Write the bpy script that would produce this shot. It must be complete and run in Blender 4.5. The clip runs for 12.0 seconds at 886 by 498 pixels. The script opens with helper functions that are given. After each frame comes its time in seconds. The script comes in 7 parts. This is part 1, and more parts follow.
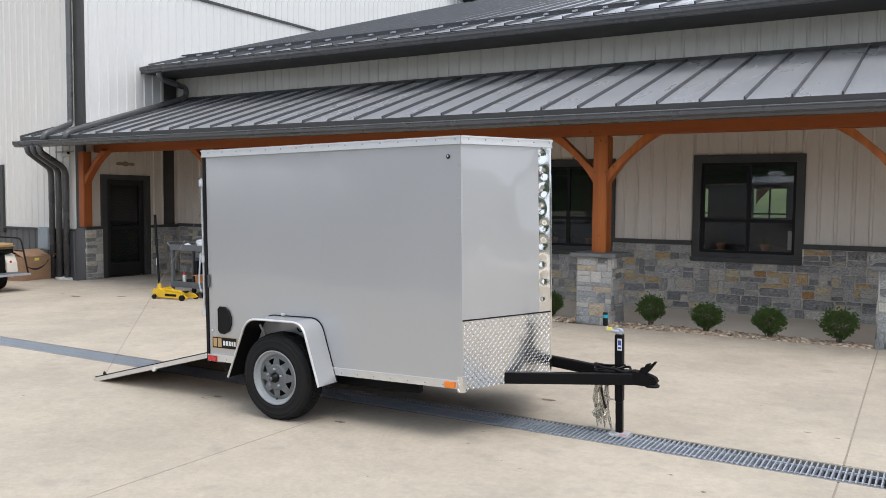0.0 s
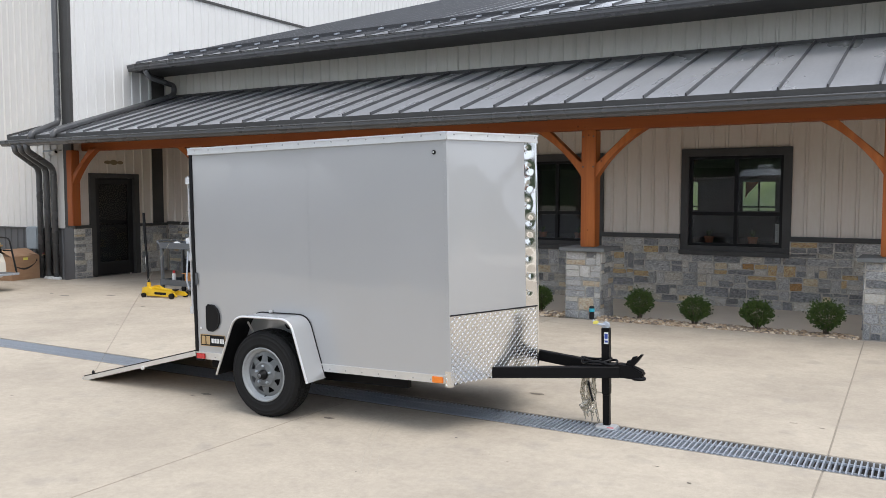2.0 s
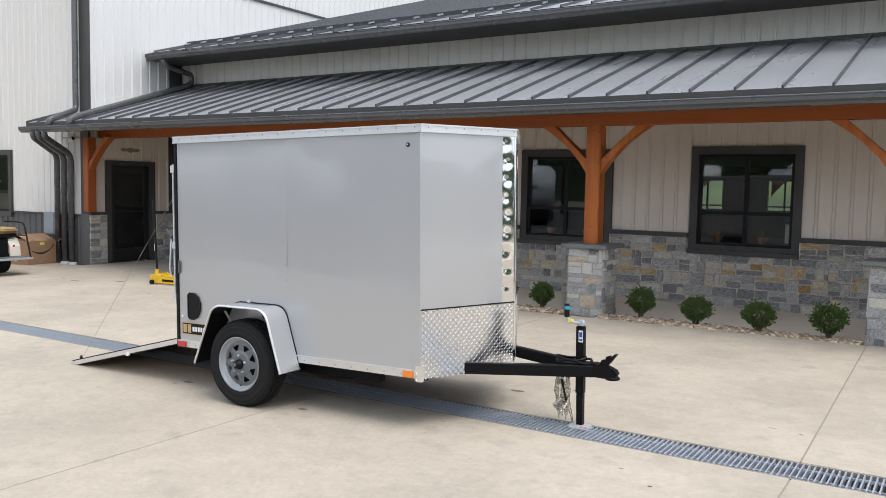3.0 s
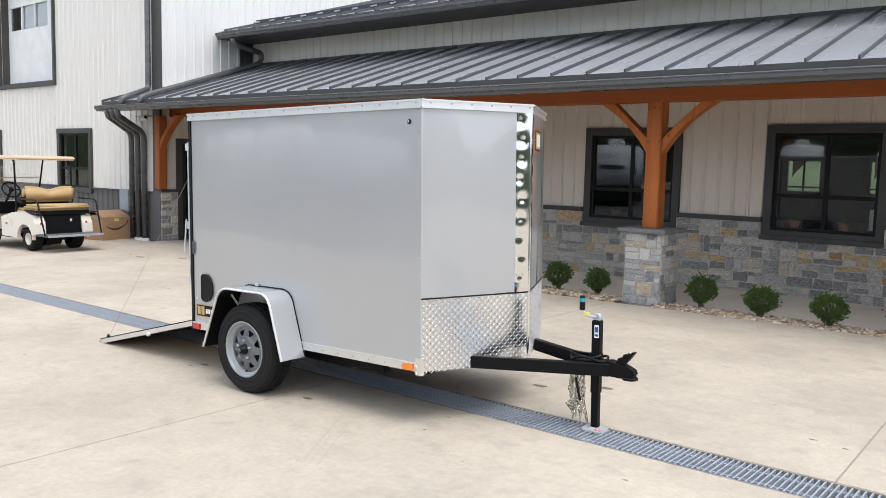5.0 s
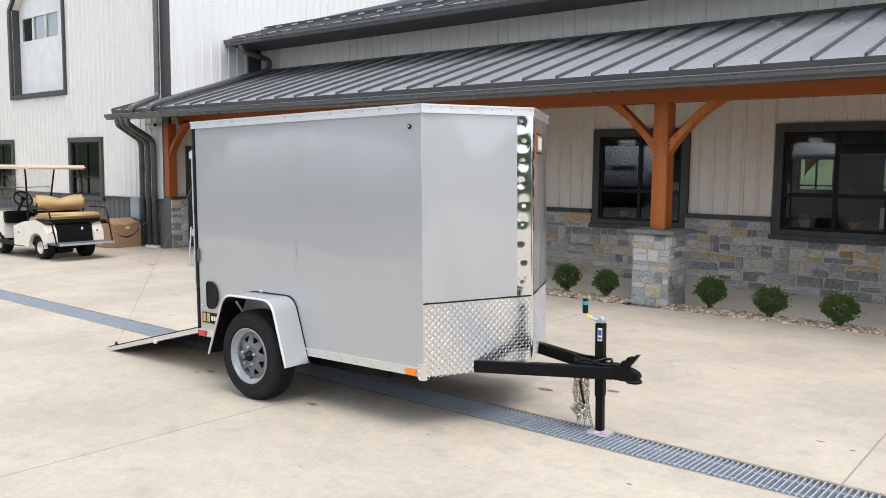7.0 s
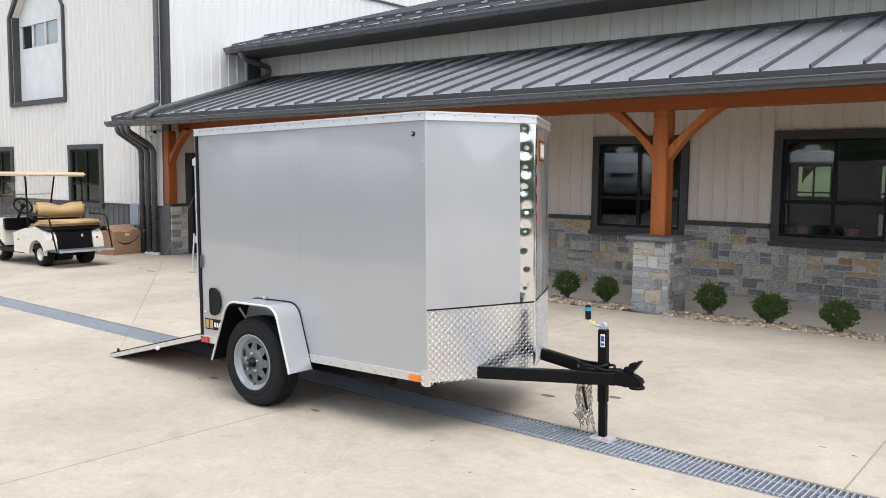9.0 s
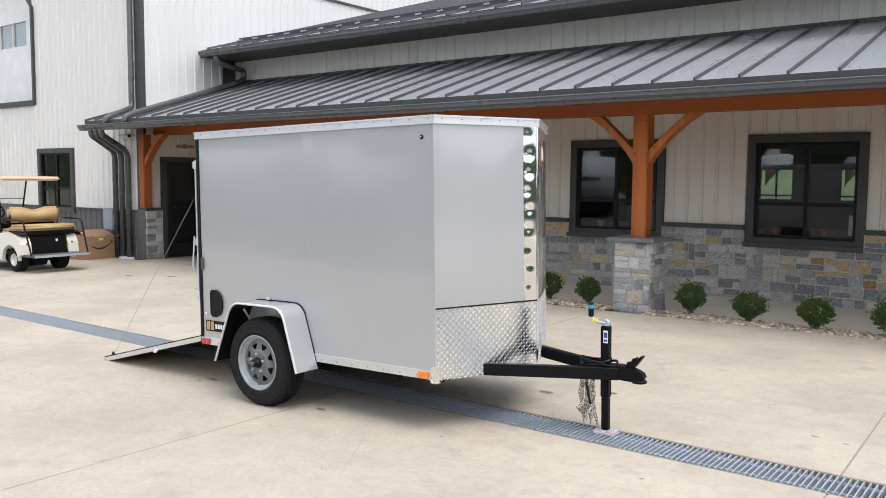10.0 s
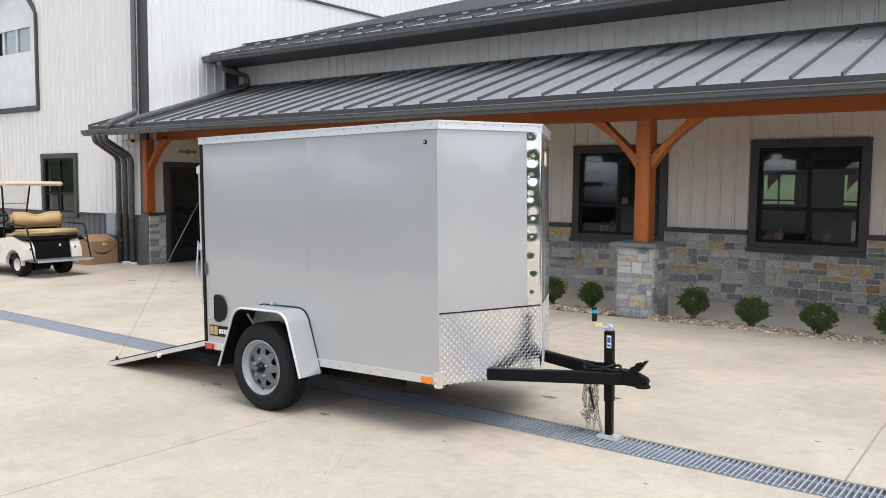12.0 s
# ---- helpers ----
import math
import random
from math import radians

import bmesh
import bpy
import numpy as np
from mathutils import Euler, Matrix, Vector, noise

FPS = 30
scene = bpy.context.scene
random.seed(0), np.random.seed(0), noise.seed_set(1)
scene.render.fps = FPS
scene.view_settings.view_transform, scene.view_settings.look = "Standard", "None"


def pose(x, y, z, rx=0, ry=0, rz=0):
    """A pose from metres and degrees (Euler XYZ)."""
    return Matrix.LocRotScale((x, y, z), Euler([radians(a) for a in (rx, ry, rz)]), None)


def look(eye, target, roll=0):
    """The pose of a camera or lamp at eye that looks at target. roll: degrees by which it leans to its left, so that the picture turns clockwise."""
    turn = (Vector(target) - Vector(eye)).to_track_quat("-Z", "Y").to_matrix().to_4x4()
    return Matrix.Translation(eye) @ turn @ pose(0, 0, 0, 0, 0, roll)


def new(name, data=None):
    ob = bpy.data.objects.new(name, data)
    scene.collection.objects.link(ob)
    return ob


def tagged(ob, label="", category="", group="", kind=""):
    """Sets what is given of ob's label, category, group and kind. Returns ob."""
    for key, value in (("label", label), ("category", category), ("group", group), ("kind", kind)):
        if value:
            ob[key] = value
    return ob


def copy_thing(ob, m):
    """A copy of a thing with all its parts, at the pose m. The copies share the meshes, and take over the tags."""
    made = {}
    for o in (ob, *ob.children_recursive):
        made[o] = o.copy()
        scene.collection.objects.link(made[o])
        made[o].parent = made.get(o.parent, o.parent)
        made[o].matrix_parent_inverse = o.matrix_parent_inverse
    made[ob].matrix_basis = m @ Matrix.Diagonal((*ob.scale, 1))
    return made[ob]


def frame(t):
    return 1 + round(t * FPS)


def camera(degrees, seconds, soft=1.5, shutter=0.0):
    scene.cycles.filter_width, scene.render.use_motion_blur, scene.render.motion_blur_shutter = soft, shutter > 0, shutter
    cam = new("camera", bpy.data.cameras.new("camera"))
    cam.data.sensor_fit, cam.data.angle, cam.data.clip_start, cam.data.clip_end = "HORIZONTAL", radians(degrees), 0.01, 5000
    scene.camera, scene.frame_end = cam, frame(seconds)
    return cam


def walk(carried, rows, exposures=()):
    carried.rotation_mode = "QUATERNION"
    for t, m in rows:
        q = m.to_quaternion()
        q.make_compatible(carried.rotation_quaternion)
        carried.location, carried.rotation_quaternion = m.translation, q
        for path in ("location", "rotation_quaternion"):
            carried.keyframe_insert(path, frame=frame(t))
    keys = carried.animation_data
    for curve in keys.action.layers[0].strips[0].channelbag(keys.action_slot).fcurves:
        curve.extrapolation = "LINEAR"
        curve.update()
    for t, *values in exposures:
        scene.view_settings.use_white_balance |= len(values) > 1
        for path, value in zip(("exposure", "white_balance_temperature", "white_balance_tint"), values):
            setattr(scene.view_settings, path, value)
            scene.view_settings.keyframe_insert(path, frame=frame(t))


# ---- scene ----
cam = camera(56.6, 12.0, soft=0.8)
PATH = [
    (0, (0.24, 0.082, 1.724), (-0.798, 1.787, 1.6), 0.5),
    (0.5, (0.244, 0.071, 1.727), (-0.799, 1.773, 1.607), 0.5),
    (1, (0.252, 0.058, 1.724), (-0.793, 1.759, 1.606), 0.6),
    (1.5, (0.253, 0.065, 1.724), (-0.784, 1.771, 1.598), 0.3),
    (2, (0.282, 0.085, 1.723), (-0.739, 1.8, 1.589), -0.0),
    (2.5, (0.42, 0.201, 1.713), (-0.607, 1.912, 1.587), 0.6),
    (3, (0.59, 0.34, 1.724), (-0.491, 2.016, 1.574), 1.1),
    (3.2, (0.617, 0.379, 1.732), (-0.488, 2.037, 1.563), 0.7),
    (4.8, (0.783, 0.945, 1.741), (-0.445, 2.511, 1.543), 1.4),
    (5, (0.842, 1.015, 1.744), (-0.417, 2.555, 1.539), 1.4),
    (5.5, (0.886, 1.056, 1.752), (-0.408, 2.567, 1.536), 0.8),
    (6, (0.873, 1.07, 1.75), (-0.423, 2.578, 1.536), 0.7),
    (6.5, (0.869, 1.079, 1.752), (-0.421, 2.593, 1.543), 0.6),
    (7, (0.894, 1.067, 1.754), (-0.39, 2.588, 1.556), 0.6),
    (9, (0.883, 1.021, 1.753), (-0.398, 2.547, 1.572), 0.6),
    (9.5, (0.796, 0.875, 1.744), (-0.448, 2.431, 1.571), 0.5),
    (10, (0.742, 0.73, 1.736), (-0.47, 2.311, 1.566), 0.5),
    (10.5, (0.729, 0.696, 1.738), (-0.471, 2.287, 1.571), 0.9),
    (11, (0.737, 0.688, 1.738), (-0.469, 2.276, 1.583), 1.2),
    (11.5, (0.74, 0.707, 1.736), (-0.476, 2.287, 1.583), 1.1),
    (12, (0.74, 0.717, 1.736), (-0.477, 2.296, 1.578), 0.5),
]
walk(cam, [(t, look(eye, target, roll)) for t, eye, target, roll in PATH],
     exposures=((0.0, 0.0), (1.8, 0.02), (2.6, 0.09), (3.2, 0.12), (5.0, 0.28), (7.2, 0.28), (9.5, 0.24), (12.0, 0.21)))

# ---- world and light ----
world = bpy.data.worlds.new("world")
scene.world = world
world.use_nodes = True
wn = world.node_tree
sky = wn.nodes.new("ShaderNodeTexSky")
sky.sky_type, sky.sun_disc = "NISHITA", False
sky.sun_elevation, sky.sun_rotation = radians(64), radians(103)
sky.air_density, sky.dust_density, sky.ozone_density = 1.0, 4.0, 1.0
# an overcast sky: the clear sky mixed with the even white of cloud
cloud_co = wn.nodes.new("ShaderNodeTexCoord")
cloud_tex = wn.nodes.new("ShaderNodeTexNoise")
cloud_tex.inputs["Scale"].default_value = 2.2
cloud_tex.inputs["Detail"].default_value = 6
wn.links.new(cloud_co.outputs["Generated"], cloud_tex.inputs["Vector"])
cloud_ramp = wn.nodes.new("ShaderNodeValToRGB")
cloud_ramp.color_ramp.elements[0].position, cloud_ramp.color_ramp.elements[0].color = 0.3, (7.6, 8.5, 10.0, 1)
cloud_ramp.color_ramp.elements[1].position, cloud_ramp.color_ramp.elements[1].color = 0.7, (10.6, 11.4, 12.8, 1)
wn.links.new(cloud_tex.outputs["Fac"], cloud_ramp.inputs["Fac"])
cloud_mix = wn.nodes.new("ShaderNodeMix")
cloud_mix.data_type = "RGBA"
cloud_mix.inputs["Factor"].default_value = 0.75
wn.links.new(sky.outputs["Color"], cloud_mix.inputs["A"])
wn.links.new(cloud_ramp.outputs["Color"], cloud_mix.inputs["B"])
wn.links.new(cloud_mix.outputs["Result"], wn.nodes["Background"].inputs["Color"])
wn.nodes["Background"].inputs["Strength"].default_value = 0.147

sun_data = bpy.data.lights.new("sun", "SUN")
sun_data.energy, sun_data.angle, sun_data.color = 2.1, radians(34), (1.0, 0.965, 0.92)
sun = new("sun", sun_data)
sun.matrix_world = look((0, 0, 30), (-9.5, 2.5, 10.0))


# ---- materials ----
def material(name, base, rough=0.6, metal=0.0, second=None, scale=6.0, amount=0.5, bump=0.15, fine=80.0,
             coat=0.0, spread=0.0, stretch=(1, 1, 1), stain=None, stain_scale=1.5, stain_at=0.62, specular=0.5, knots=None):
    """A procedural surface: two tones at a large scale, fine grain in relief, and stains where wanted."""
    m = bpy.data.materials.new(name)
    m.use_nodes = True
    nt, b = m.node_tree, m.node_tree.nodes["Principled BSDF"]
    b.inputs["Roughness"].default_value, b.inputs["Metallic"].default_value = rough, metal
    b.inputs["Coat Weight"].default_value = coat
    b.inputs["Coat Roughness"].default_value = 0.04
    b.inputs["Coat IOR"].default_value = 1.62
    b.inputs["Specular IOR Level"].default_value = specular
    co = nt.nodes.new("ShaderNodeTexCoord")
    mp = nt.nodes.new("ShaderNodeMapping")
    mp.inputs["Scale"].default_value = stretch
    nt.links.new(co.outputs["Object"], mp.inputs["Vector"])
    big = nt.nodes.new("ShaderNodeTexNoise")
    big.inputs["Scale"].default_value, big.inputs["Detail"].default_value = scale, 5
    nt.links.new(mp.outputs["Vector"], big.inputs["Vector"])
    small = nt.nodes.new("ShaderNodeTexNoise")
    small.inputs["Scale"].default_value, small.inputs["Detail"].default_value = fine, 4
    nt.links.new(mp.outputs["Vector"], small.inputs["Vector"])
    second = second or tuple(c * 0.82 for c in base)
    mix = nt.nodes.new("ShaderNodeMix")
    mix.data_type = "RGBA"
    mix.inputs["A"].default_value, mix.inputs["B"].default_value = (*base, 1), (*second, 1)
    rmp = nt.nodes.new("ShaderNodeMapRange")
    rmp.inputs["From Min"].default_value, rmp.inputs["From Max"].default_value = 0.35, 0.65
    rmp.inputs["To Max"].default_value = amount
    nt.links.new(big.outputs["Fac"], rmp.inputs["Value"])
    nt.links.new(rmp.outputs["Result"], mix.inputs["Factor"])
    colour = mix.outputs["Result"]
    grain = nt.nodes.new("ShaderNodeMix")
    grain.data_type, grain.blend_type = "RGBA", "OVERLAY"
    grain.inputs["Factor"].default_value = 0.12 if bump else 0.0
    nt.links.new(colour, grain.inputs["A"])
    nt.links.new(small.outputs["Fac"], grain.inputs["B"])
    colour = grain.outputs["Result"]
    if stain:
        st = nt.nodes.new("ShaderNodeTexNoise")
        st.inputs["Scale"].default_value, st.inputs["Detail"].default_value = stain_scale, 8
        nt.links.new(co.outputs["Object"], st.inputs["Vector"])
        sr = nt.nodes.new("ShaderNodeMapRange")
        sr.inputs["From Min"].default_value, sr.inputs["From Max"].default_value = stain_at, stain_at + 0.12
        sr.inputs["To Max"].default_value = 0.55
        nt.links.new(st.outputs["Fac"], sr.inputs["Value"])
        sm = nt.nodes.new("ShaderNodeMix")
        sm.data_type = "RGBA"
        sm.inputs["B"].default_value = (*stain, 1)
        nt.links.new(sr.outputs["Result"], sm.inputs["Factor"])
        nt.links.new(colour, sm.inputs["A"])
        colour = sm.outputs["Result"]
    if knots:
        # scattered round knots, some large, some small
        vo = nt.nodes.new("ShaderNodeTexVoronoi")
        vo.inputs["Scale"].default_value = 5.5
        nt.links.new(co.outputs["Object"], vo.inputs["Vector"])
        kr = nt.nodes.new("ShaderNodeMapRange")
        kr.inputs["From Min"].default_value, kr.inputs["From Max"].default_value = 0.03, 0.10
        kr.inputs["To Min"].default_value, kr.inputs["To Max"].default_value = 0.85, 0.0
        nt.links.new(vo.outputs["Distance"], kr.inputs["Value"])
        km = nt.nodes.new("ShaderNodeMix")
        km.data_type = "RGBA"
        km.inputs["B"].default_value = (*knots, 1)
        nt.links.new(kr.outputs["Result"], km.inputs["Factor"])
        nt.links.new(colour, km.inputs["A"])
        colour = km.outputs["Result"]
    if spread:
        info = nt.nodes.new("ShaderNodeObjectInfo")
        hsv = nt.nodes.new("ShaderNodeHueSaturation")
        vr = nt.nodes.new("ShaderNodeMapRange")
        vr.inputs["To Min"].default_value, vr.inputs["To Max"].default_value = 1 - spread, 1 + spread
        nt.links.new(info.outputs["Random"], vr.inputs["Value"])
        nt.links.new(vr.outputs["Result"], hsv.inputs["Value"])
        nt.links.new(colour, hsv.inputs["Color"])
        colour = hsv.outputs["Color"]
    nt.links.new(colour, b.inputs["Base Color"])
    rr = nt.nodes.new("ShaderNodeMapRange")
    rr.inputs["To Min"].default_value, rr.inputs["To Max"].default_value = max(rough - 0.08, 0.02), min(rough + 0.08, 1)
    nt.links.new(big.outputs["Fac"], rr.inputs["Value"])
    nt.links.new(rr.outputs["Result"], b.inputs["Roughness"])
    if bump:
        bp = nt.nodes.new("ShaderNodeBump")
        bp.inputs["Strength"].default_value, bp.inputs["Distance"].default_value = bump, 0.004
        nt.links.new(small.outputs["Fac"], bp.inputs["Height"])
        nt.links.new(bp.outputs["Normal"], b.inputs["Normal"])
    return m


def stone_material(name, tones, bloom):
    """Quarried stone whose tone differs from piece to piece."""
    m = material(name, (0.34, 0.345, 0.36), 0.9, second=(0.13, 0.13, 0.14), scale=11, amount=1.0, bump=1.0, fine=34, specular=0.2, stretch=(0.8, 1, 1.4))
    nt, b = m.node_tree, m.node_tree.nodes["Principled BSDF"]
    info = nt.nodes.new("ShaderNodeObjectInfo")
    ramp = nt.nodes.new("ShaderNodeValToRGB")
    ramp.color_ramp.interpolation = "CONSTANT"
    els = ramp.color_ramp.elements
    for k, (at, c) in enumerate(tones):
        e = els[k] if k < 2 else els.new(at)
        e.position, e.color = at, (*c, 1)
    nt.links.new(info.outputs["Random"], ramp.inputs["Fac"])
    old = b.inputs["Base Color"].links[0].from_socket
    mul = nt.nodes.new("ShaderNodeMix")
    mul.data_type, mul.blend_type = "RGBA", "OVERLAY"
    mul.inputs["Factor"].default_value = 0.95
    nt.links.new(ramp.outputs["Color"], mul.inputs["A"])
    bright = nt.nodes.new("ShaderNodeMix")
    bright.data_type, bright.blend_type = "RGBA", "MULTIPLY"
    bright.inputs["Factor"].default_value = 1
    bright.inputs["B"].default_value = (2.2, 2.15, 2.05, 1)
    nt.links.new(old, bright.inputs["A"])
    nt.links.new(bright.outputs["Result"], mul.inputs["B"])
    # pale lime bloom in ragged flecks, and rusty seams
    last = mul.outputs["Result"]
    geo = nt.nodes.new("ShaderNodeNewGeometry")
    for scale, lo, hi, colour, weight in ((16, 0.54, 0.70, bloom, 0.75), (7, 0.60, 0.74, (0.42, 0.29, 0.15, 1), 0.45), (38, 0.58, 0.72, (0.07, 0.07, 0.07, 1), 0.6)):
        fleck = nt.nodes.new("ShaderNodeTexNoise")
        fleck.inputs["Scale"].default_value, fleck.inputs["Detail"].default_value, fleck.inputs["Roughness"].default_value = scale, 5, 0.7
        nt.links.new(geo.outputs["Position"], fleck.inputs["Vector"])
        cut = nt.nodes.new("ShaderNodeMapRange")
        cut.inputs["From Min"].default_value, cut.inputs["From Max"].default_value, cut.inputs["To Max"].default_value = lo, hi, weight
        nt.links.new(fleck.outputs["Fac"], cut.inputs["Value"])
        lay = nt.nodes.new("ShaderNodeMix")
        lay.data_type = "RGBA"
        lay.inputs["B"].default_value = colour
        nt.links.new(cut.outputs["Result"], lay.inputs["Factor"])
        nt.links.new(last, lay.inputs["A"])
        last = lay.outputs["Result"]
    nt.links.new(last, b.inputs["Base Color"])
    b.inputs["Normal"].links[0].from_node.inputs["Distance"].default_value = 0.016
    return m


def glass_material(name, tint=(0.9, 0.95, 0.95), rough=0.0, ior=1.8):
    m = bpy.data.materials.new(name)
    m.use_nodes = True
    b = m.node_tree.nodes["Principled BSDF"]
    b.inputs["Base Color"].default_value = (*tint, 1)
    b.inputs["Roughness"].default_value, b.inputs["IOR"].default_value = rough, ior
    b.inputs["Transmission Weight"].default_value = 1.0
    return m


CONCRETE = material("concrete", (0.443, 0.386, 0.311), 0.85, second=(0.368, 0.319, 0.258), scale=0.9, amount=1.0, bump=0.3, fine=120,
                    stain=(0.32, 0.285, 0.24), stain_scale=3.4, stain_at=0.585, specular=0.3)
# finer blotches and trodden dirt in the yard's concrete
slab_nodes = CONCRETE.node_tree
slab_shader = slab_nodes.nodes["Principled BSDF"]
slab_colour = slab_shader.inputs["Base Color"].links[0].from_socket
slab_co = slab_nodes.nodes.new("ShaderNodeTexCoord")
for blotch_scale, blotch_part in ((6.5, 0.16), (26.0, 0.12)):
    blotch = slab_nodes.nodes.new("ShaderNodeTexNoise")
    blotch.inputs["Scale"].default_value, blotch.inputs["Detail"].default_value, blotch.inputs["Roughness"].default_value = blotch_scale, 7, 0.62
    slab_nodes.links.new(slab_co.outputs["Object"], blotch.inputs["Vector"])
    blend = slab_nodes.nodes.new("ShaderNodeMix")
    blend.data_type, blend.blend_type = "RGBA", "OVERLAY"
    blend.inputs["Factor"].default_value = blotch_part
    slab_nodes.links.new(slab_colour, blend.inputs["A"])
    slab_nodes.links.new(blotch.outputs["Fac"], blend.inputs["B"])
    slab_colour = blend.outputs["Result"]
slab_nodes.links.new(slab_colour, slab_shader.inputs["Base Color"])
PORCH = material("porch_concrete", (0.76, 0.675, 0.56), 0.85, second=(0.69, 0.61, 0.505), scale=1.2, amount=0.9, bump=0.2, fine=120)
ASPHALT = material("asphalt", (0.055, 0.055, 0.055), 0.9, second=(0.04, 0.04, 0.04), scale=2, bump=0.4)
JOINT = material("joint_filler", (0.28, 0.243, 0.196), 0.9, scale=8, bump=0.3)
EARTH = material("earth", (0.16, 0.14, 0.11), 0.95, second=(0.10, 0.12, 0.06), scale=0.3, bump=0.5)
WHITE_METAL = material("white_metal", (0.68, 0.672, 0.655), 0.45, second=(0.65, 0.642, 0.625), scale=1.5, amount=0.6, bump=0.04, fine=30, stretch=(1, 1, 0.2))
# white metal tinted warm: the front's warmer light against the sky-lit side
WHITE_METAL_WARM_LIT = material("white_metal_warm_lit", (0.70, 0.672, 0.625), 0.45, second=(0.67, 0.642, 0.595), scale=1.5, amount=0.6, bump=0.04, fine=30, stretch=(1, 1, 0.2))
BEIGE_METAL = material("beige_metal", (0.73, 0.66, 0.57), 0.5, second=(0.69, 0.59, 0.51), scale=1.5, amount=0.6, bump=0.04, fine=30, stretch=(1, 1, 0.2))
# wall metal with the porch roof's cool bounce light mixed into the colour
BEIGE_METAL_ROOF_LIT = material("beige_metal_roof_lit", (0.66, 0.65, 0.585), 0.5, second=(0.63, 0.62, 0.555), scale=1.5, amount=0.6, bump=0.04, fine=30, stretch=(1, 1, 0.2))
GREY_METAL = material("grey_metal", (0.095, 0.095, 0.097), 0.45, second=(0.10, 0.10, 0.102), scale=2.5, amount=0.7, bump=0.05, fine=40)
TRIM = material("dark_trim", (0.062, 0.060, 0.057), 0.5, second=(0.05, 0.048, 0.046), scale=3, amount=0.7, bump=0.06, fine=60, specular=0.35)
ROOF = material("roof_metal", (0.405, 0.41, 0.428), 0.28, metal=0.34, second=(0.325, 0.33, 0.346), scale=1.3, amount=0.7, bump=0.05, fine=25, stretch=(1, 0.3, 1))
SOFFIT = material("dark_soffit", (0.05, 0.048, 0.045), 0.7, scale=3, bump=0.05)
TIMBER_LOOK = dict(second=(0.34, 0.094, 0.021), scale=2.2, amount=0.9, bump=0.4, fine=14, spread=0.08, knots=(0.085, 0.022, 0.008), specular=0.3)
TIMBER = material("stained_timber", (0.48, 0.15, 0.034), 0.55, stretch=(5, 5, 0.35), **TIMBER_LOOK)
# the post timber darkened: eave shade painted into beam and wing post
TIMBER_LONG_SHADED = material("stained_timber_long_shaded", (0.30, 0.080, 0.024), 0.55, stretch=(0.35, 5, 5), **TIMBER_LOOK)
TIMBER_SHADED = material("shaded_stained_timber", (0.33, 0.088, 0.026), 0.55, stretch=(5, 5, 0.35), **TIMBER_LOOK)
MORTAR = material("mortar", (0.62, 0.58, 0.51), 0.95, second=(0.36, 0.34, 0.30), amount=1.0, scale=14, bump=0.6, fine=60, specular=0.2)
STONE = stone_material("wall_stone", [(0.0, (0.402, 0.398, 0.383)), (0.14, (0.586, 0.570, 0.526)), (0.27, (0.260, 0.261, 0.257)), (0.41, (0.666, 0.628, 0.556)),
                                      (0.50, (0.489, 0.484, 0.463)), (0.66, (0.601, 0.554, 0.464)), (0.73, (0.304, 0.305, 0.305)),
                                      (0.88, (0.689, 0.579, 0.397)), (0.945, (0.621, 0.451, 0.246)), (0.985, (0.482, 0.280, 0.122))], (0.54, 0.515, 0.46, 1))
PIER_STONE = stone_material("pier_stone", [(0.0, (0.465, 0.471, 0.464)), (0.2, (0.650, 0.638, 0.612)), (0.36, (0.264, 0.269, 0.273)), (0.46, (0.790, 0.760, 0.705)),
                                           (0.62, (0.537, 0.537, 0.529)), (0.80, (0.336, 0.342, 0.345)), (0.90, (0.814, 0.772, 0.684)), (0.96, (0.689, 0.568, 0.407))], (0.80, 0.77, 0.71, 1))
CAPSTONE = material("capstone", (0.19, 0.197, 0.195), 0.85, second=(0.13, 0.136, 0.135), scale=10, bump=0.8, fine=30)
GLASS = glass_material("window_glass", (0.66, 0.71, 0.71), 0.0, 1.7)
DOOR_GLASS = glass_material("door_glass", (0.5, 0.52, 0.52), 0.0, 1.38)
BLACK = material("black_paint", (0.008, 0.008, 0.009), 0.4, scale=5, bump=0.05, specular=0.18)
DARK_DOOR = material("black_door", (0.010, 0.010, 0.011), 0.45, scale=4, bump=0.03)
# interior dimness is put into this dark wall colour
ROOM = material("room_painted_dim", (0.07, 0.07, 0.072), 0.9, scale=1, bump=0.0)
TERRACOTTA = material("terracotta", (0.42, 0.16, 0.08), 0.8, scale=20, bump=0.2)
PEBBLE = material("river_pebble", (0.58, 0.43, 0.295), 0.8, second=(0.27, 0.21, 0.165), scale=9, amount=1.0, bump=0.3, fine=60)
LEAF = material("shrub_leaf", (0.105, 0.150, 0.042), 0.55, second=(0.036, 0.066, 0.018), scale=22, amount=1.0, bump=0.1, specular=0.2)
TREE_LEAF = material("tree_leaf", (0.060, 0.085, 0.035), 0.6, second=(0.03, 0.048, 0.02), scale=0.8, amount=1.0, bump=0.1)
BARK = material("bark", (0.13, 0.10, 0.075), 0.9, scale=20, bump=0.8, fine=50)
GALV = material("galvanised_steel", (0.50, 0.54, 0.60), 0.4, metal=0.45, second=(0.38, 0.415, 0.465), scale=30, amount=0.8, bump=0.15, fine=90)
# ceiling tone kept dark so the porch wall's top falls into shade
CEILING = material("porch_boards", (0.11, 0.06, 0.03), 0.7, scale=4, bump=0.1)
